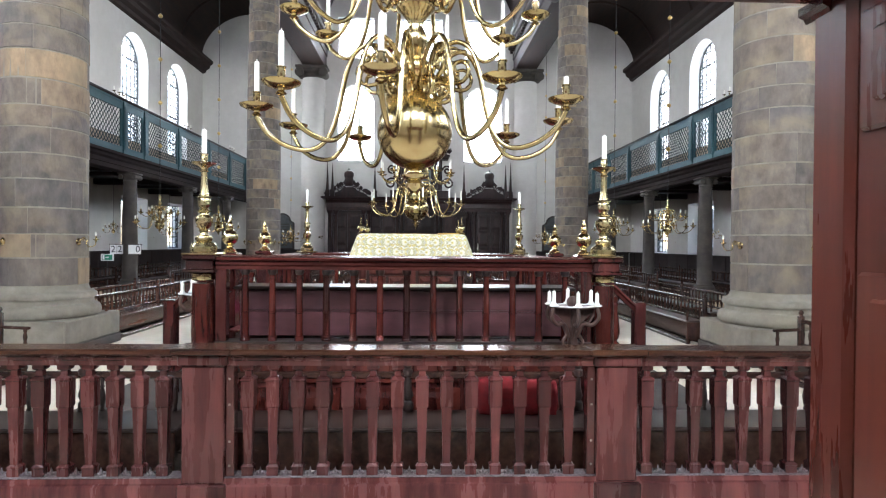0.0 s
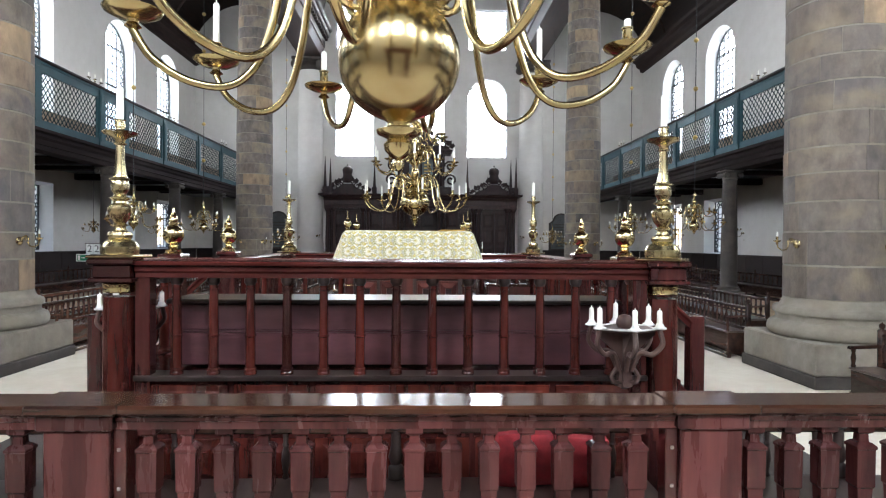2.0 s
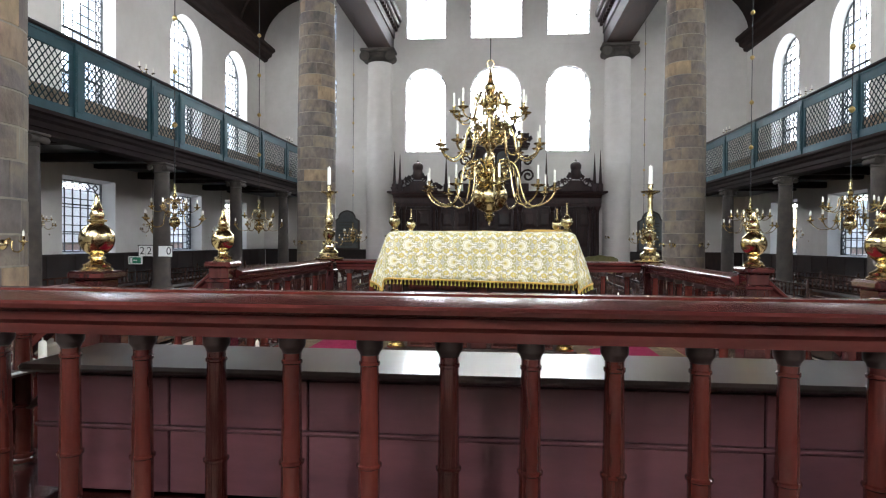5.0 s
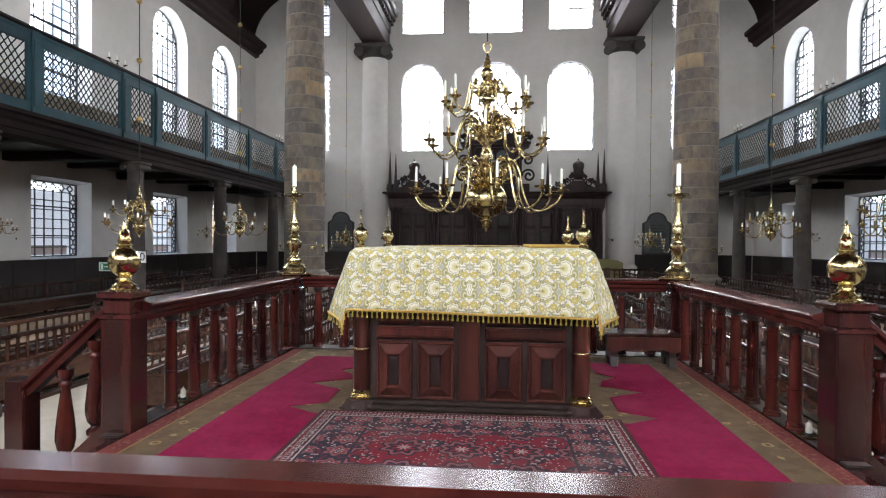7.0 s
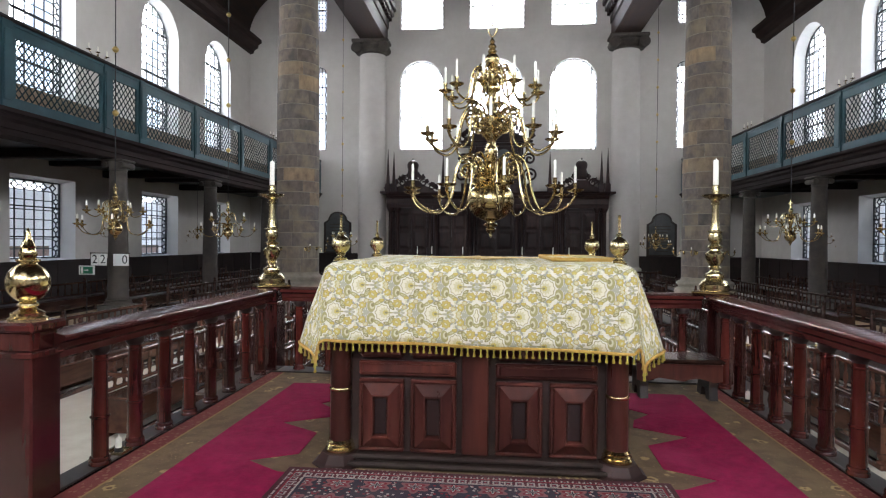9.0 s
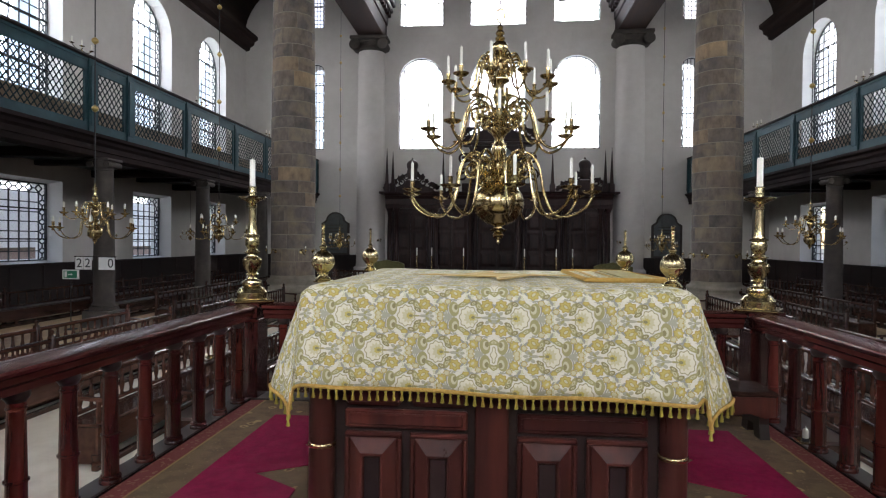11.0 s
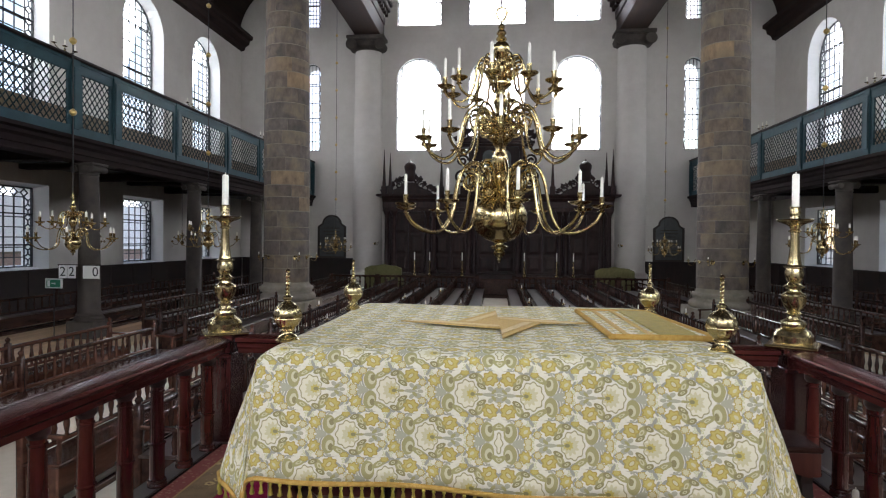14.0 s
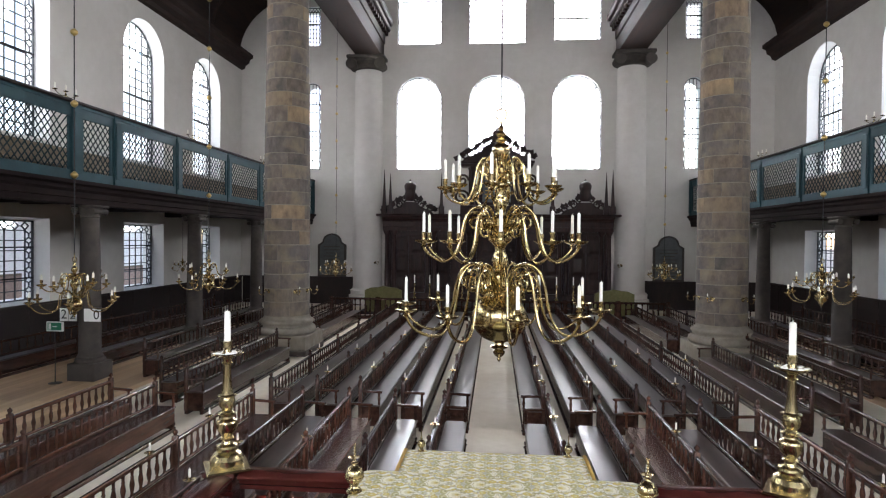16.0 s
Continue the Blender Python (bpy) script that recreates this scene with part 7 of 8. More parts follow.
# bench behind the front balustrade, facing the entrance
for x0, x1 in ((-1.42, 1.5), (-3.5, -1.68), (1.78, 3.6)):
    wb = thing("wardens_bench", "dark wooden bench with a spindle back behind the balustrade", "bench", ((x0 + x1) / 2, 4.62, 0), "wardens benches")
    w = (x1 - x0) / 2
    part("chest", boxes((-w, w, 0.0, 0.44, 0.03, 0.405), bevel=0.008), DARK_OAK, wb, "dark bench chest")
    part("seat", boxes((-w - 0.02, w + 0.02, -0.03, 0.47, 0.405, 0.435), bevel=0.01), SEAT_OAK, wb, "dark polished seat")
    part("top_rail", boxes((-w, w, 0.43, 0.48, 0.70, 0.755), bevel=0.012), DARK_OAK, wb, "heavy back rail")
    for k in range(3):
        x = -w + 0.04 + (2 * w - 0.08) * k / 2
        bm = turned([(0.045, 0.435), (0.045, 0.5), (0.03, 0.52), (0.045, 0.56), (0.03, 0.62), (0.028, 0.72), (0.042, 0.73), (0.042, 0.77), (0.025, 0.785), (0.034, 0.80), (0.038, 0.82), (0.03, 0.84), (0, 0.85)], 14, (x, 0.455, 0))
        part("newel", bm, BLACK_PAINT, wb, "black turned newel with a ball", 45)
    for k in range(max(4, int(w * 2 / 0.3))):
        x = -w + 0.18 + (2 * w - 0.36) * k / (max(4, int(w * 2 / 0.3)) - 1)
        shared_part("warden_spindle", lambda: turned([(r * 1.1, 0.435 + z * 0.985) for r, z in SPINDLE], 8), BLACK_PAINT, wb, (x, 0.455, 0)).name = "spindle"


def cushion(at, size, turn):
    c = thing("cushion", "red velvet cushion lying on the dark bench", "cushion", at, "red cushions", turn)
    bm = bmesh.new()
    bmesh.ops.create_cube(bm, size=1)
    bmesh.ops.subdivide_edges(bm, edges=bm.edges, cuts=7, use_grid_fill=True)
    for v in bm.verts:
        p = v.co * 2
        r = max(0.0, 1 - 0.55 * max(abs(p.x), abs(p.z)) ** 4)
        v.co = Vector((p.x * size[0] * 0.5 * (1 - 0.08 * abs(p.z) ** 2), p.y * size[1] * 0.5 * (0.35 + 0.65 * r), p.z * size[2] * 0.5 * (1 - 0.06 * abs(p.x) ** 2)))
        v.co += Vector((0, 0.012 * noise.noise(v.co * 9), 0.012 * noise.noise(v.co * 7 + Vector((3, 1, 2)))))
    part("pad", bm, RED_CUSHION, c, "", 70)
    return c


cushion((0.78, 4.98, 0.585), (0.34, 0.13, 0.30), 4)
cushion((1.10, 4.96, 0.575), (0.32, 0.13, 0.28), -6)

# ---------------------------------------------------------------- the ark
ark = thing("holy_ark", "monumental black-brown jacaranda ark with columns and carved cresting", "ark", (0, 35.55, 0))
AW, AD = 5.5, 1.1
part("steps", boxes((-6.0, 6.0, -2.9, AD, 0, 0.16), (-5.8, 5.8, -2.3, AD, 0.16, 0.32), bevel=0.02), WAINSCOT, ark, "dark wooden steps")
part("plinth", boxes((-AW, AW, -0.05, AD, 0.32, 0.75), bevel=0.02), ARK_WOOD, ark, "heavy plinth")
part("body", boxes((-AW + 0.1, AW - 0.1, 0.12, AD, 0.75, 3.75)), ARK_WOOD, ark, "dark panelled body")
bm = bmesh.new()
eprof = [(0.3, 0.0), (0.0, 0.0), (-0.02, 0.18), (-0.06, 0.2), (-0.06, 0.45), (-0.14, 0.5), (-0.18, 0.58), (-0.30, 0.64), (-0.36, 0.74), (-0.36, 0.80), (0.3, 0.80)]
moulding(bm, eprof, (-AW - 0.02, 0.0, 3.75), (AW + 0.02, 0.0, 3.75), (0, 1, 0))
box(bm, -AW - 0.02, AW + 0.02, 0.25, AD, 3.75, 4.5)
box(bm, -AW - 0.3, AW + 0.3, -0.36, AD, 4.45, 4.56, 0.02)
part("entablature", bm, ARK_WOOD, ark, "deep moulded entablature")
for k, cx in enumerate((-4.25, -2.2, 0.0, 2.2, 4.25)):
    w = 0.78 if k != 2 else 0.9
    for sx in (-1, 1):
        x0, x1 = sorted((cx + sx * 0.01, cx + sx * w))
        bm = boxes((x0, x1, 0.06, 0.12, 0.8, 3.6), bevel=0.01)
        for z0, z1 in ((0.9, 1.6), (1.7, 2.6), (2.7, 3.5)):
            va = [bm.verts.new((x, 0.06, z)) for x, z in ((x0 + 0.08, z0), (x1 - 0.08, z0), (x1 - 0.08, z1), (x0 + 0.08, z1))]
            vb = [bm.verts.new((x, 0.015, z)) for x, z in ((x0 + 0.2, z0 + 0.14), (x1 - 0.2, z0 + 0.14), (x1 - 0.2, z1 - 0.14), (x0 + 0.2, z1 - 0.14))]
            for j in range(4):
                bm.faces.new([va[j], va[(j + 1) % 4], vb[(j + 1) % 4], vb[j]])
            bm.faces.new(vb)
        part("door", bm, ARK_WOOD, ark, "tall raised-panel ark door")
COLX = (-5.3, -4.95, -3.3, -3.0, -1.3, -1.05, 1.05, 1.3, 3.0, 3.3, 4.95, 5.3)
for x in COLX:
    c = shared_part("ark_column", lambda: turned([(0.17, 0.75), (0.17, 0.82), (0.14, 0.86), (0.15, 0.92), (0.12, 0.96), (0.12, 1.8), (0.10, 3.45), (0.12, 3.48), (0.10, 3.52), (0.14, 3.6), (0.19, 3.72), (0.19, 3.75)], 16),
                    ARK_WOOD, ark, (x, -0.02, 0), "round dark column")
    c.name = "column"


def scroll(bm, cx, cz, r, sgn, turns, y, rad):
    pts = []
    for k in range(18):
        a = k / 17 * turns * 2 * math.pi
        q = r * (0.2 + 0.8 * k / 17)
        pts.append((cx + sgn * q * math.cos(a), y, cz + q * math.sin(a)))
    tube(bm, pts, rad, 6)


def leaf(bm, x, z, y, size, ang):
    c, s = math.cos(ang), math.sin(ang)
    outline = []
    for k in range(9):
        t = k / 8
        w = 0.32 * math.sin(math.pi * t) * (1 + 0.25 * math.sin(t * 14))
        outline.append((t, w))
    outline += [(t, -w) for t, w in outline[-2:0:-1]]
    extrude(bm, [(x + size * (u * c - w * s), z + size * (u * s + w * c)) for u, w in outline], lambda a, b, k: (a, y + k, b), -0.09)


rnd = random.Random(5)
for cx in (-4.2, 4.2):  # carved crests with a crown over the side bays
    bm = bmesh.new()
    extrude(bm, [(cx - 1.15, 4.56), (cx + 1.15, 4.56), (cx + 1.0, 4.75), (cx + 0.55, 4.9), (cx + 0.3, 5.15), (cx - 0.3, 5.15), (cx - 0.55, 4.9), (cx - 1.0, 4.75)], lambda u, w, k: (u, 0.1 + k, w), 0.14)
    for sgn in (-1, 1):
        scroll(bm, cx + sgn * 0.95, 4.82, 0.2, sgn, 1.4, 0.08, 0.045)
        scroll(bm, cx + sgn * 0.55, 5.02, 0.2, -sgn, 1.3, 0.08, 0.045)
        scroll(bm, cx + sgn * 0.28, 5.28, 0.15, sgn, 1.3, 0.08, 0.04)
        for k in range(9):
            t = k / 8
            leaf(bm, cx + sgn * (1.2 - 0.95 * t), 4.66 + 0.62 * t, 0.12, rnd.uniform(0.22, 0.36), math.pi / 2 - sgn * (0.9 - 0.5 * t) + rnd.uniform(-0.5, 0.5))
    part("carved_crest", bm, ARK_WOOD, ark, "pierced foliage carving", 40)
    cr = [(0.0, 5.2), (0.2, 5.2), (0.3, 5.35), (0.31, 5.55), (0.27, 5.68), (0.29, 5.74), (0.31, 5.78), (0.33, 5.95), (0.26, 6.06), (0.12, 6.14), (0.05, 6.16), (0.06, 6.2), (0.02, 6.26), (0, 6.27)]
    part("crown", turned([(r * 0.9, z) for r, z in cr], 14, (cx, 0.12, 0)), ARK_WOOD, ark, "carved crown on a globe", 40)
# tall middle attic
bm = bmesh.new()
box(bm, -1.75, 1.75, 0.1, 0.7, 4.56, 5.0, 0.02)
box(bm, -1.35, 1.35, 0.05, 0.6, 5.0, 6.85, 0.02)
box(bm, -1.72, 1.72, -0.08, 0.7, 6.85, 7.0, 0.03)
box(bm, -1.8, 1.8, -0.16, 0.72, 7.0, 7.12, 0.03)
part("attic", bm, ARK_WOOD, ark, "tall framed attic")
for x in (-1.15, 1.15):
    part("attic_column", turned([(0.13, 5.0), (0.13, 5.1), (0.1, 5.15), (0.09, 6.65), (0.13, 6.75), (0.14, 6.85)], 14, (x, 0.0, 0)), ARK_WOOD, ark, "small round column", 45)
for x in (-0.36, 0.36):
    bm = bmesh.new()
    extrude(bm, arch_outline(x, 0.32, 5.15, 6.7, True), lambda u, w, k: (u, 0.045 - k, w), 0.05)
    tab = part("law_tablet", bm, SLATE, ark, "round-headed tablet of the law")
    bm = bmesh.new()
    for j in range(6):
        box(bm, x - 0.2, x + 0.2, -0.012, -0.007, 5.32 + 0.18 * j, 5.37 + 0.18 * j)
    part("lettering", bm, GOLD_BRAID, tab, "gilded writing bars")
bm = bmesh.new()
extrude(bm, [(-1.7, 7.12), (1.7, 7.12), (1.5, 7.35), (0.9, 7.5), (0.6, 7.85), (0.25, 8.05), (-0.25, 8.05), (-0.6, 7.85), (-0.9, 7.5), (-1.5, 7.35)], lambda u, w, k: (u, 0.15 + k, w), 0.2)
for sgn in (-1, 1):
    for a, b, r in ((1.5, 7.42, 0.24), (1.0, 7.62, 0.24), (0.62, 7.9, 0.2), (0.3, 8.15, 0.16)):
        scroll(bm, sgn * a, b, r, sgn, 1.4, 0.12, 0.05)
    scroll(bm, sgn * 1.65, 6.2, 0.3, sgn, 1.5, 0.12, 0.06)
    scroll(bm, sgn * 1.7, 5.4, 0.36, sgn, 1.5, 0.12, 0.06)
    for k in range(12):
        t = k / 11
        leaf(bm, sgn * (1.75 - 1.4 * t), 7.2 + 0.9 * t, 0.16, rnd.uniform(0.25, 0.4), math.pi / 2 - sgn * (0.8 - 0.5 * t) + rnd.uniform(-0.5, 0.5))
part("carved_crest", bm, ARK_WOOD, ark, "pierced foliage carving", 40)
part("finial_crown", turned([(0.0, 8.0), (0.22, 8.02), (0.26, 8.2), (0.2, 8.36), (0.26, 8.44), (0.22, 8.56), (0.08, 8.64), (0.04, 8.7), (0, 8.72)], 14, (0, 0.2, 0)), ARK_WOOD, ark, "carved crown", 40)
for x in (-5.45, -5.15, -2.65, 2.65, 5.15, 5.45):
    h = 6.7 if abs(x) > 5.3 else 6.55
    bm = bmesh.new()
    box(bm, x - 0.13, x + 0.13, -0.16, 0.1, 4.56, 4.95, 0.02)
    lathe(bm, [(0.13, 4.95), (0.11, 5.0), (0.012, h), (0, h + 0.02)], 4, (x, -0.03, 0), math.pi / 4)
    part("obelisk", bm, ARK_WOOD, ark, "slender dark obelisk")

# rail before the ark, with its candlesticks and covered seats
ar = thing("ark_balustrade", "dark balustrade before the ark with small turned balusters", "balustrade", (0, 31.3, 0))
part("top_rail", boxes((-6.9, -0.7, -0.09, 0.09, 0.80, 0.88), (0.7, 6.9, -0.09, 0.09, 0.80, 0.88), bevel=0.02), DARK_OAK, ar, "dark moulded top rail")
part("sole", boxes((-6.9, 6.9, -0.09, 0.09, 0.0, 0.14), bevel=0.015), DARK_OAK, ar)
for x in (-6.85, -4.9, -2.8, -0.75, 0.75, 2.8, 4.9, 6.85):
    part("post", boxes((x - 0.08, x + 0.08, -0.08, 0.08, 0.14, 0.92), bevel=0.01), DARK_OAK, ar)
part("gate", boxes((-0.66, 0.66, -0.03, 0.03, 0.16, 0.78), bevel=0.01), DARK_OAK, ar, "low gate in the balustrade")
for k in range(64):
    x = -6.7 + 13.4 * k / 63
    if abs(x) > 0.85:
        shared_part("ark_baluster", lambda: turned([(0.04, 0.14), (0.025, 0.18), (0.045, 0.32), (0.025, 0.5), (0.035, 0.55), (0.022, 0.7), (0.04, 0.8)], 8), DARK_OAK, ar, (x, 0, 0)).name = "baluster"
for x in (-3.35, -2.72, -1.38, 1.15, 2.45, 3.12):
    c = thing("altar_candlestick", "slim brass candlestick with a white candle on the ark rail", "candlestick", (x, 31.3, 0.88), "ark candlesticks")
    prof = [(r * 0.62, z * 0.72) for r, z in CANDLESTICK]
    part("shaft", turned(prof, 14), BRASS, c, "", 50)
    wax = candle_mesh(0.02, 0.33)
    bmesh.ops.translate(wax, verts=wax.verts, vec=(0, 0, 0.64))
    part("candle", wax, WAX, c, "tall white candle", 50)
for x in (-4.85, 4.95):
    so = thing("covered_settle", "wide settle under an olive-green cloth cover before the ark", "settle", (x, 32.3, 0.16), "covered settles")
    bm = bmesh.new()
    top = [(-0.8, 0.95), (-0.55, 1.06), (-0.25, 1.08), (0.0, 1.14), (0.25, 1.08), (0.55, 1.06), (0.8, 0.95)]
    extrude(bm, [(-0.8, 0.3)] + top + [(0.8, 0.3)], lambda u, w, k: (u, -0.1 + k, w), 0.22)
    part("back", bm, GREEN_CLOTH, so, "cloth-covered back")
    part("seat", boxes((-0.8, 0.8, 0.12, 0.7, 0.0, 0.48), bevel=0.05), GREEN_CLOTH, so, "cloth-covered seat")
    for xx in (-0.75, 0.75):
        part("leg", boxes((xx - 0.04, xx + 0.04, -0.08, 0.0, 0.0, 0.3), bevel=0.008), DARK_OAK, so)

# memorial tablets on the end wall
for x in (-8.35, 8.35):
    t = thing("wall_tablet", "dark slate memorial tablet in a shouldered wooden frame on the wall", "tablet", (x, FAR_Y, 0), "wall tablets")

    def shoulder(s):
        pts = [(-0.74 * s, 0), (-0.74 * s, 1.62), (-0.6 * s, 1.70)]
        pts += [(-0.5 * s * math.cos(math.pi * k / 10), 1.78 + 0.42 * s * math.sin(math.pi * k / 10)) for k in range(11)]
        return pts + [(0.6 * s, 1.70), (0.74 * s, 1.62), (0.74 * s, 0)]

    bm = extrude(bmesh.new(), shoulder(1.0), lambda u, w, k: (u, -0.08 + k, 1.40 + w), 0.08)
    part("frame", bm, BLACK_PAINT, t, "black shouldered frame")
    bm = extrude(bmesh.new(), [(p * 0.84, q * 0.93 + 0.08) for p, q in shoulder(1.0)], lambda u, w, k: (u, -0.092 + k, 1.40 + w), 0.02)
    part("slate", bm, SLATE, t, "grey slate field")
    bm = bmesh.new()
    for j in range(9):
        w = 0.42 if j % 3 else 0.3
        box(bm, -w, w, -0.096, -0.093, 1.62 + 0.16 * j, 1.66 + 0.16 * j)
    part("lettering", bm, GREY_STONE, t, "rows of illegible inscription")


# brass wall sconces
def sconce():
    c = thing("wall_sconce", "curved brass wall sconce with a candle stub", "sconce", (0, 0, 0), "brass sconces")
    bm = turned([(0.0, 0), (0.055, 0.002), (0.06, 0.012), (0.03, 0.025), (0.018, 0.04), (0, 0.042)], 16)
    bmesh.ops.rotate(bm, verts=bm.verts, matrix=Matrix.Rotation(radians(90), 3, "X"))
    part("rosette", bm, BRASS, c, "round brass rosette", 50)
    pts = [(0, -0.03, 0), (0, -0.07, 0.06), (0, -0.12, 0.075), (0, -0.16, 0.03), (0, -0.15, -0.03), (0, -0.19, -0.08), (0, -0.26, -0.085), (0, -0.32, -0.05), (0, -0.335, 0.0)]
    a = part("arm", tube(bmesh.new(), pts, 0.009, 7), BRASS, c, "S-shaped brass arm", 60)
    b = bmesh.new()
    tube(b, [(0, -0.1 + 0.035 * (1 - k / 14) * math.cos(k * 0.75), 0.03 + 0.035 * (1 - k / 14) * math.sin(k * 0.75)) for k in range(13)], 0.006, 6)
    part("scroll", b, BRASS, a, "", 60)
    part("drip_pan", turned([(r * 0.72, z * 0.7) for r, z in dish_profile(0.07)], 14, (0, -0.335, 0.035)), BRASS, a, "", 50)
    wax = candle_mesh(0.011, 0.07)
    bmesh.ops.translate(wax, verts=wax.verts, vec=(0, -0.335, 0.09))
    part("candle", wax, WAX, a, "short candle stub", 50)
    return c


sc = sconce()


def on_column(cx, cy, r, deg, z):
    """A pose on a round shaft; deg is the heading away from the camera's first side, 0 towards the entrance."""
    a = radians(deg)
    return pose(cx + r * math.sin(a), cy - r * math.cos(a), z, 0, 0, deg)


sc.matrix_basis = on_column(5.95, 9.7, 0.656, -78, 1.83)
for cx, cy, degs in ((5.95, 9.7, (22, 110)), (-6.19, 10.34, (78, -22)), (-6.15, 24.0, (78, -30, 40)), (6.17, 23.85, (-78, 30, -40))):
    for d in degs:
        copy_thing(sc, on_column(cx, cy, 0.656, d, 1.80))
for s in (-1, 1):
    copy_thing(sc, on_column(s * 6.5, FAR_Y, 0.742, -s * 40, 2.15))
    copy_thing(sc, pose(s * 9.9, FAR_Y - 0.001, 1.95))
    for y in (17.4, 20.4, 25.3, 30.2):
        copy_thing(sc, pose(s * (HALL_X - 0.001), y, 2.0, 0, 0, 90 if s > 0 else -90))

# little chandeliers under the galleries
hang = small_chandelier()
for o in list(hang.children):
    if o.name.startswith(("gilded_ball", "hanging_rod")):
        bpy.data.objects.remove(o)
part("hanging_rod", tube(bmesh.new(), [(0, 0, 0.73 * SMALL_SCALE), (0, 0, 3.86)], 0.009, 6), IRON, hang, "short dark rod", 60)
tagged(hang, "small brass chandelier hung under the gallery", "", "gallery chandeliers")
hang.matrix_basis = pose(-11.3, 17.7, 2.05) @ Matrix.Diagonal((0.6, 0.6, 0.6, 1))
for x, y in ((-11.3, 22.6), (-11.3, 27.5), (11.3, 17.7), (11.3, 22.6), (11.3, 27.5), (11.3, 12.8)):
    copy_thing(hang, pose(x, y, 2.05, 0, 0, y * 13))

# pairs of candle holders on the gallery parapets
gc = thing("gallery_candelabrum", "small three-branched brass candelabrum with white stubs on the gallery rail", "candelabrum", (0, 0, 0), "gallery candles")
part("stem", turned([(0.0, 0.0), (0.05, 0.0), (0.05, 0.01), (0.015, 0.025), (0.012, 0.07), (0.025, 0.085), (0.012, 0.10), (0.0, 0.11)], 12), AGED_BRASS, gc, "", 50)
for dy in (-0.32, 0.0, 0.32):
    arm = tube(bmesh.new(), [(0, dy * f, 0.06 - 0.05 * math.sin(math.pi * f) + 0.05 * f) for f in (0, 0.25, 0.5, 0.75, 1.0)] if dy else [(0, 0, 0.09), (0, 0, 0.13)], 0.008, 6)
    a = part("arm", arm, AGED_BRASS, gc, "", 50)
    part("drip_pan", turned([(0.012, 0.0), (0.045, 0.008), (0.055, 0.018), (0.02, 0.014), (0.015, 0.04), (0.0, 0.04)], 12, (0, dy, 0.11 if dy else 0.13)), AGED_BRASS, a, "", 50)
    wax = candle_mesh(0.016, 0.12)
    bmesh.ops.translate(wax, verts=wax.verts, vec=(0, dy, 0.145 if dy else 0.165))
    part("candle", wax, WAX, a, "white candle stub", 50)
gc.matrix_basis = pose(-GAL_X - 0.04, 19.15, GAL_TOP)
for s, y in ((-1, 24.6), (-1, 30.2), (1, 17.7), (1, 22.75), (1, 29.0)):
    copy_thing(gc, pose(s * (GAL_X + 0.04), y, GAL_TOP))

# candle holders on the pew newels, and on the window sills
ph = thing("pew_candle", "small brass pew candle holder with a stub", "candle holder", (0, 0, 0), "pew candles")
part("drip_pan", turned([(0.0, 0.0), (0.012, 0.0), (0.012, 0.012), (0.05, 0.016), (0.066, 0.026), (0.05, 0.022), (0.02, 0.022), (0.016, 0.05), (0.0, 0.05)], 14), BRASS, ph, "", 50)
wax = candle_mesh(0.012, 0.09)
bmesh.ops.translate(wax, verts=wax.verts, vec=(0, 0, 0.045))
part("candle", wax, WAX, ph, "white candle stub", 50)
spots = []
for s in (-1, 1):
    for xb, ys_ in ((0.81, (15.0, 17.2, 18.6, 21.1, 25.3)), (1.60, (13.4, 17.3, 20.9, 24.2)), (2.35, (14.6, 18.7, 22.5)), (3.12, (12.9, 14.3, 17.6, 20.4)), (3.96, (13.3, 15.0, 19.9))):
        spots += [(s * xb, y + 0.13 * s + 0.3 * math.sin(y * 3 + s)) for y in ys_]
ph.matrix_basis = pose(spots[0][0], spots[0][1], 0.82)
for x, y in spots[1:]:
    copy_thing(ph, pose(x, y, 0.82, 0, 0, y * 40))

# number cards and the exit sign by the gallery column


def letters(body, size, at, mat, parent, name="digit"):
    cu = bpy.data.curves.new(name, "FONT")
    cu.body, cu.size, cu.extrude, cu.align_x, cu.align_y = body, size, 0.002, "CENTER", "CENTER"
    ob = bpy.data.objects.new(name, cu)
    dg = bpy.context.evaluated_depsgraph_get()
    scene.collection.objects.link(ob)
    dg.update()
    me = bpy.data.meshes.new_from_object(ob.evaluated_get(dg))
    bpy.data.objects.remove(ob)
    me.materials.clear()
    me.materials.append(mat)
    o = part(name, me, mat, parent)
    o.matrix_basis = pose(*at, 90, 0, 0)
    return o


board = thing("number_board", "white number cards reading 22 and 0 on a dark rail", "sign", (-9.40, 19.62, 0))
part("rail", boxes((-0.52, 0.52, 0.004, 0.03, 1.70, 1.72), (-0.5, -0.48, 0.004, 0.03, 1.40, 1.70), (0.48, 0.5, 0.004, 0.03, 1.40, 1.70)), BLACK_PAINT, board, "dark hanging rail")
part("bracket", tube(bmesh.new(), [(0, 0.03, 1.71), (0, 0.1, 1.71)], 0.012, 6), IRON, board, "iron bracket to the column")
for x, d in ((-0.38, "2"), (-0.17, "2"), (0.20, ""), (0.40, "0")):
    c = part("card", boxes((x - 0.1, x + 0.1, -0.004, 0.004, 1.40, 1.69), bevel=0.002), SIGN_WHITE, board, "white card")
    if d:
        letters(d, 0.30, (x, -0.0045, 1.545), SIGN_BLACK, c)
ex = thing("exit_sign", "green emergency exit sign on a thin pole", "sign", (-9.9, 19.5, 0))
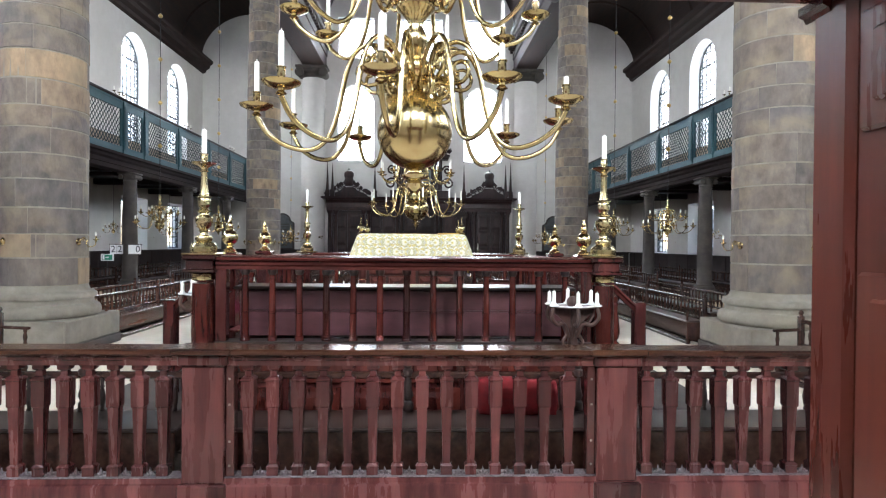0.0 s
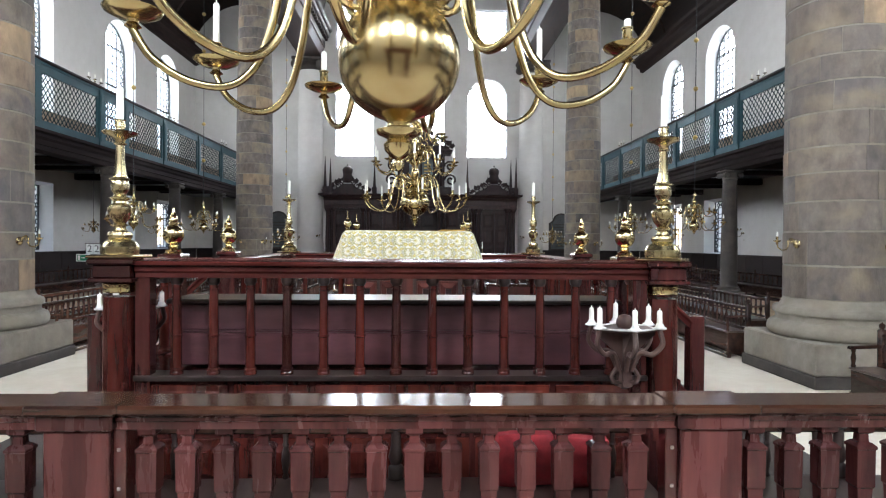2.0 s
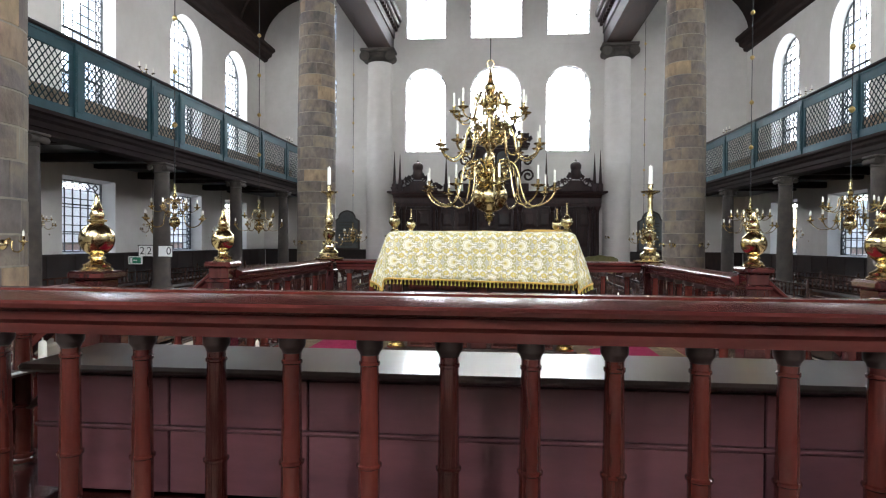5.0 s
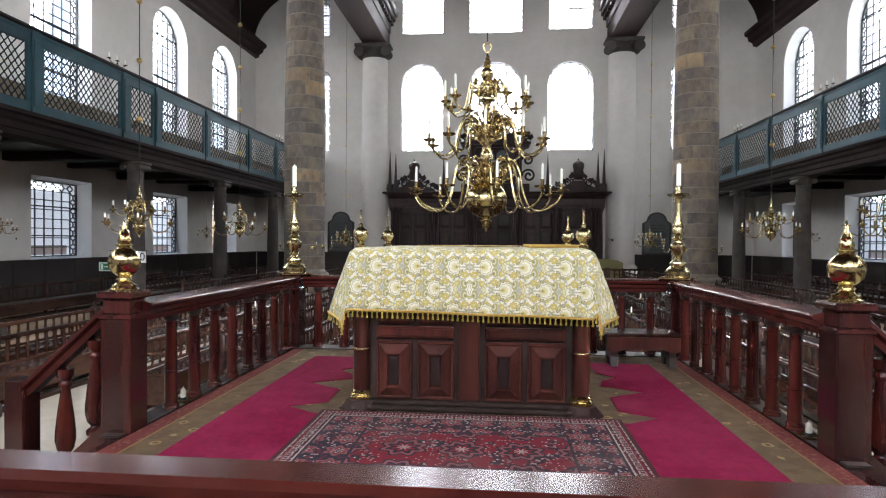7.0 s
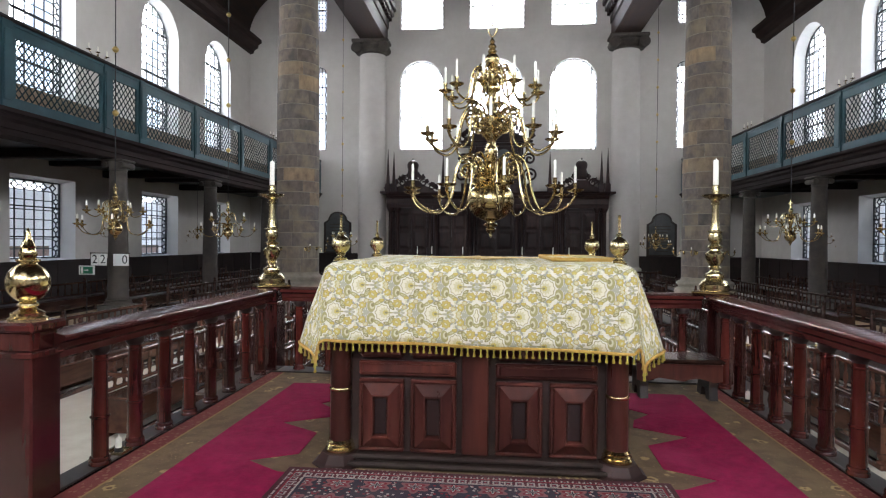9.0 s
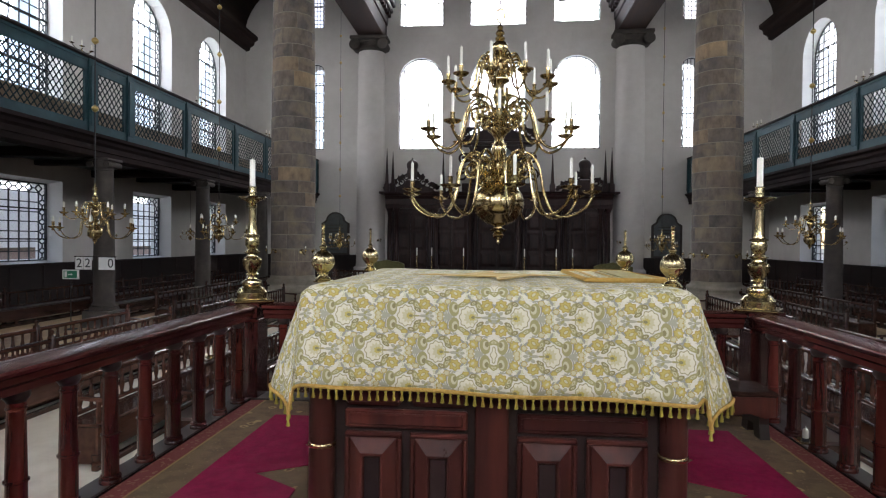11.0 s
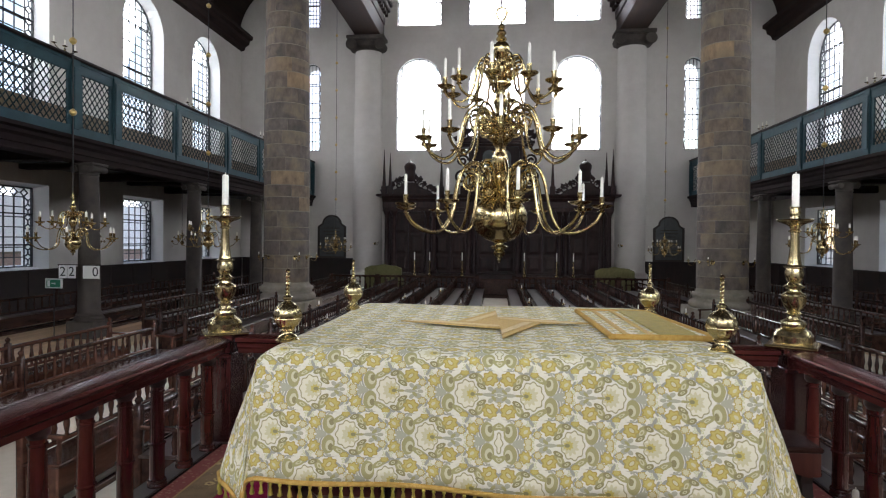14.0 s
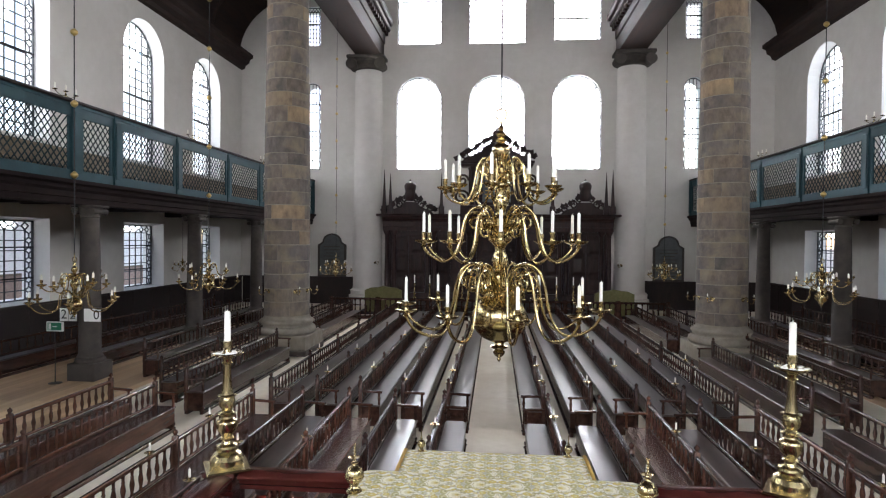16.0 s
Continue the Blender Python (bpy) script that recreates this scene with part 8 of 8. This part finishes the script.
part("pole", turned([(0.14, 0), (0.14, 0.015), (0.012, 0.03), (0.012, 1.18)], 12), IRON, ex, "thin iron pole on a round foot", 40)
pl = part("panel", boxes((-0.2, 0.2, -0.02, 0.02, 1.18, 1.40), bevel=0.006), SIGN_WHITE, ex, "pale sign box")
part("field", boxes((-0.165, 0.165, -0.024, -0.02, 1.205, 1.375)), SIGN_GREEN, pl, "green field")
bm = boxes((-0.14, -0.08, -0.027, -0.024, 1.22, 1.36))
extrude(bm, [(-0.05, 1.28), (0.03, 1.28), (0.03, 1.265), (0.06, 1.29), (0.03, 1.315), (0.03, 1.30), (-0.05, 1.30)], lambda u, w, k: (u, -0.027 + k, w), 0.003)
part("pictogram", bm, SIGN_WHITE, pl, "white doorway and arrow")

# ---------------------------------------------------------------- the side door's vestibule
vest = thing("side_vestibule", "dark red-brown wooden vestibule with a lattice fanlight against the aisle wall", "vestibule", (12.1, 15.6, 0), kind="structure")
part("case", boxes((0.03, 1.096, -1.5, 1.5, 0.0, 3.75), bevel=0.01), VESTIBULE_WOOD, vest, "plain wooden case")
part("cornice", boxes((-0.08, 1.096, -1.6, 1.6, 3.754, 3.9), (-0.03, 1.096, -1.54, 1.54, 3.66, 3.75), bevel=0.02), VESTIBULE_WOOD, vest, "projecting cornice")
for y0, y1 in ((-1.5, -1.08), (1.08, 1.5)):
    part("pilaster", boxes((-0.03, 0.026, y0, y1, 0.0, 3.655), bevel=0.008), VESTIBULE_WOOD, vest, "flat pilaster")
for y0, y1 in ((-1.05, -0.012), (0.012, 1.05)):
    leaf_ob = part("door", boxes((-0.01, 0.026, y0, y1, 0.02, 2.52), bevel=0.006), VESTIBULE_WOOD, vest, "closed panelled door leaf")
    for z0, z1 in ((0.2, 1.05), (1.2, 2.35)):
        part("panel", boxes((-0.028, -0.011, y0 + 0.14, y1 - 0.14, z0, z1), bevel=0.012), VESTIBULE_WOOD, leaf_ob, "raised panel")
part("transom", boxes((-0.04, 0.026, -1.075, 1.075, 2.53, 2.62), bevel=0.01), VESTIBULE_WOOD, vest, "moulded transom")
fan = [(1.0 * math.cos(math.pi * k / 16), 2.64 + 0.68 * math.sin(math.pi * k / 16)) for k in range(17)]
fl = part("fanlight", extrude(bmesh.new(), fan, lambda u, w, k: (0.004 + k, u, w), 0.02), FANLIGHT_GLASS, vest, "greenish half-round fanlight")
bars = bmesh.new()
for slope in (-1, 1):
    for c in range(-9, 10):
        pts = [(u, 2.64 + slope * (u - 0.2 * c)) for u in np.linspace(-1.0, 1.0, 81)]
        pts = [(u, w) for u, w in pts if w > 2.64 and (u / 0.99) ** 2 + ((w - 2.64) / 0.67) ** 2 < 1]
        if len(pts) > 2:
            tube(bars, [(-0.004, *pts[0]), (-0.004, *pts[-1])], 0.011, 4)
part("lattice_bars", bars, BLACK_PAINT, fl, "dark diamond glazing bars")
part("fan_arch", tube(bmesh.new(), [(-0.006, u, w) for u, w in fan], 0.035, 6), VESTIBULE_WOOD, fl, "moulded arch")

# ---------------------------------------------------------------- the entrance porch
porch = thing("entrance_porch", "red-brown panelled wooden entrance porch with open doorway", "porch", (0, 0, 0), kind="structure")
JL, JR, PY, PH = -0.67, 0.935, 1.35, 2.31
for x0, x1, nm in ((JL - 0.16, JL, "jamb"), (JR, JR + 0.16, "jamb")):
    part(nm, boxes((x0, x1, 1.236, PY, 0, PH), bevel=0.014), PORCH_WOOD, porch, "polished red-brown door jamb")
for x0, x1 in ((JL - 0.14, JL - 0.016), (JR + 0.016, JR + 0.14)):
    inner = x1 if x0 < 0 else x0
    s = 1 if x0 < 0 else -1
    wall = part("side_wall", boxes((x0, x1, -0.4, 1.234, 0, PH)), PORCH_WOOD, porch, "panelled side wall")
    for y0, y1 in ((0.62, 1.218), (-0.1, 0.5)):
        for z0, z1 in ((0.15, 0.85), (0.95, 1.775), (2.03, 2.25)):
            bm = bmesh.new()
            box(bm, *sorted((inner, inner + s * 0.014)), y0, y1, z0, z1, 0.01)
            box(bm, *sorted((inner + s * 0.014, inner + s * 0.028)), y0 + 0.045, y1 - 0.045, z0 + 0.045, z1 - 0.045, 0.01)
            part("panel", bm, PORCH_WOOD, wall, "raised panel")
part("lintel", boxes((JL - 0.3, JR + 0.3, 1.18, PY, PH, PH + 0.3), (JL - 0.4, JR + 0.4, 1.12, PY + 0.1, PH + 0.3, PH + 0.42), bevel=0.015), PORCH_WOOD, porch, "moulded lintel")
bm = bmesh.new()
moulding(bm, [(0, 0), (0.004, 0), (0.008, 0.008), (0.02, 0.014), (0.02, 0.03), (0, 0.03)], (JR + 0.002, 1.29, 2.279), (JR + 0.002, PY + 0.015, 2.279), (-1, 0, 0))
part("capital", bm, MAHOGANY, porch, "small moulded capital")
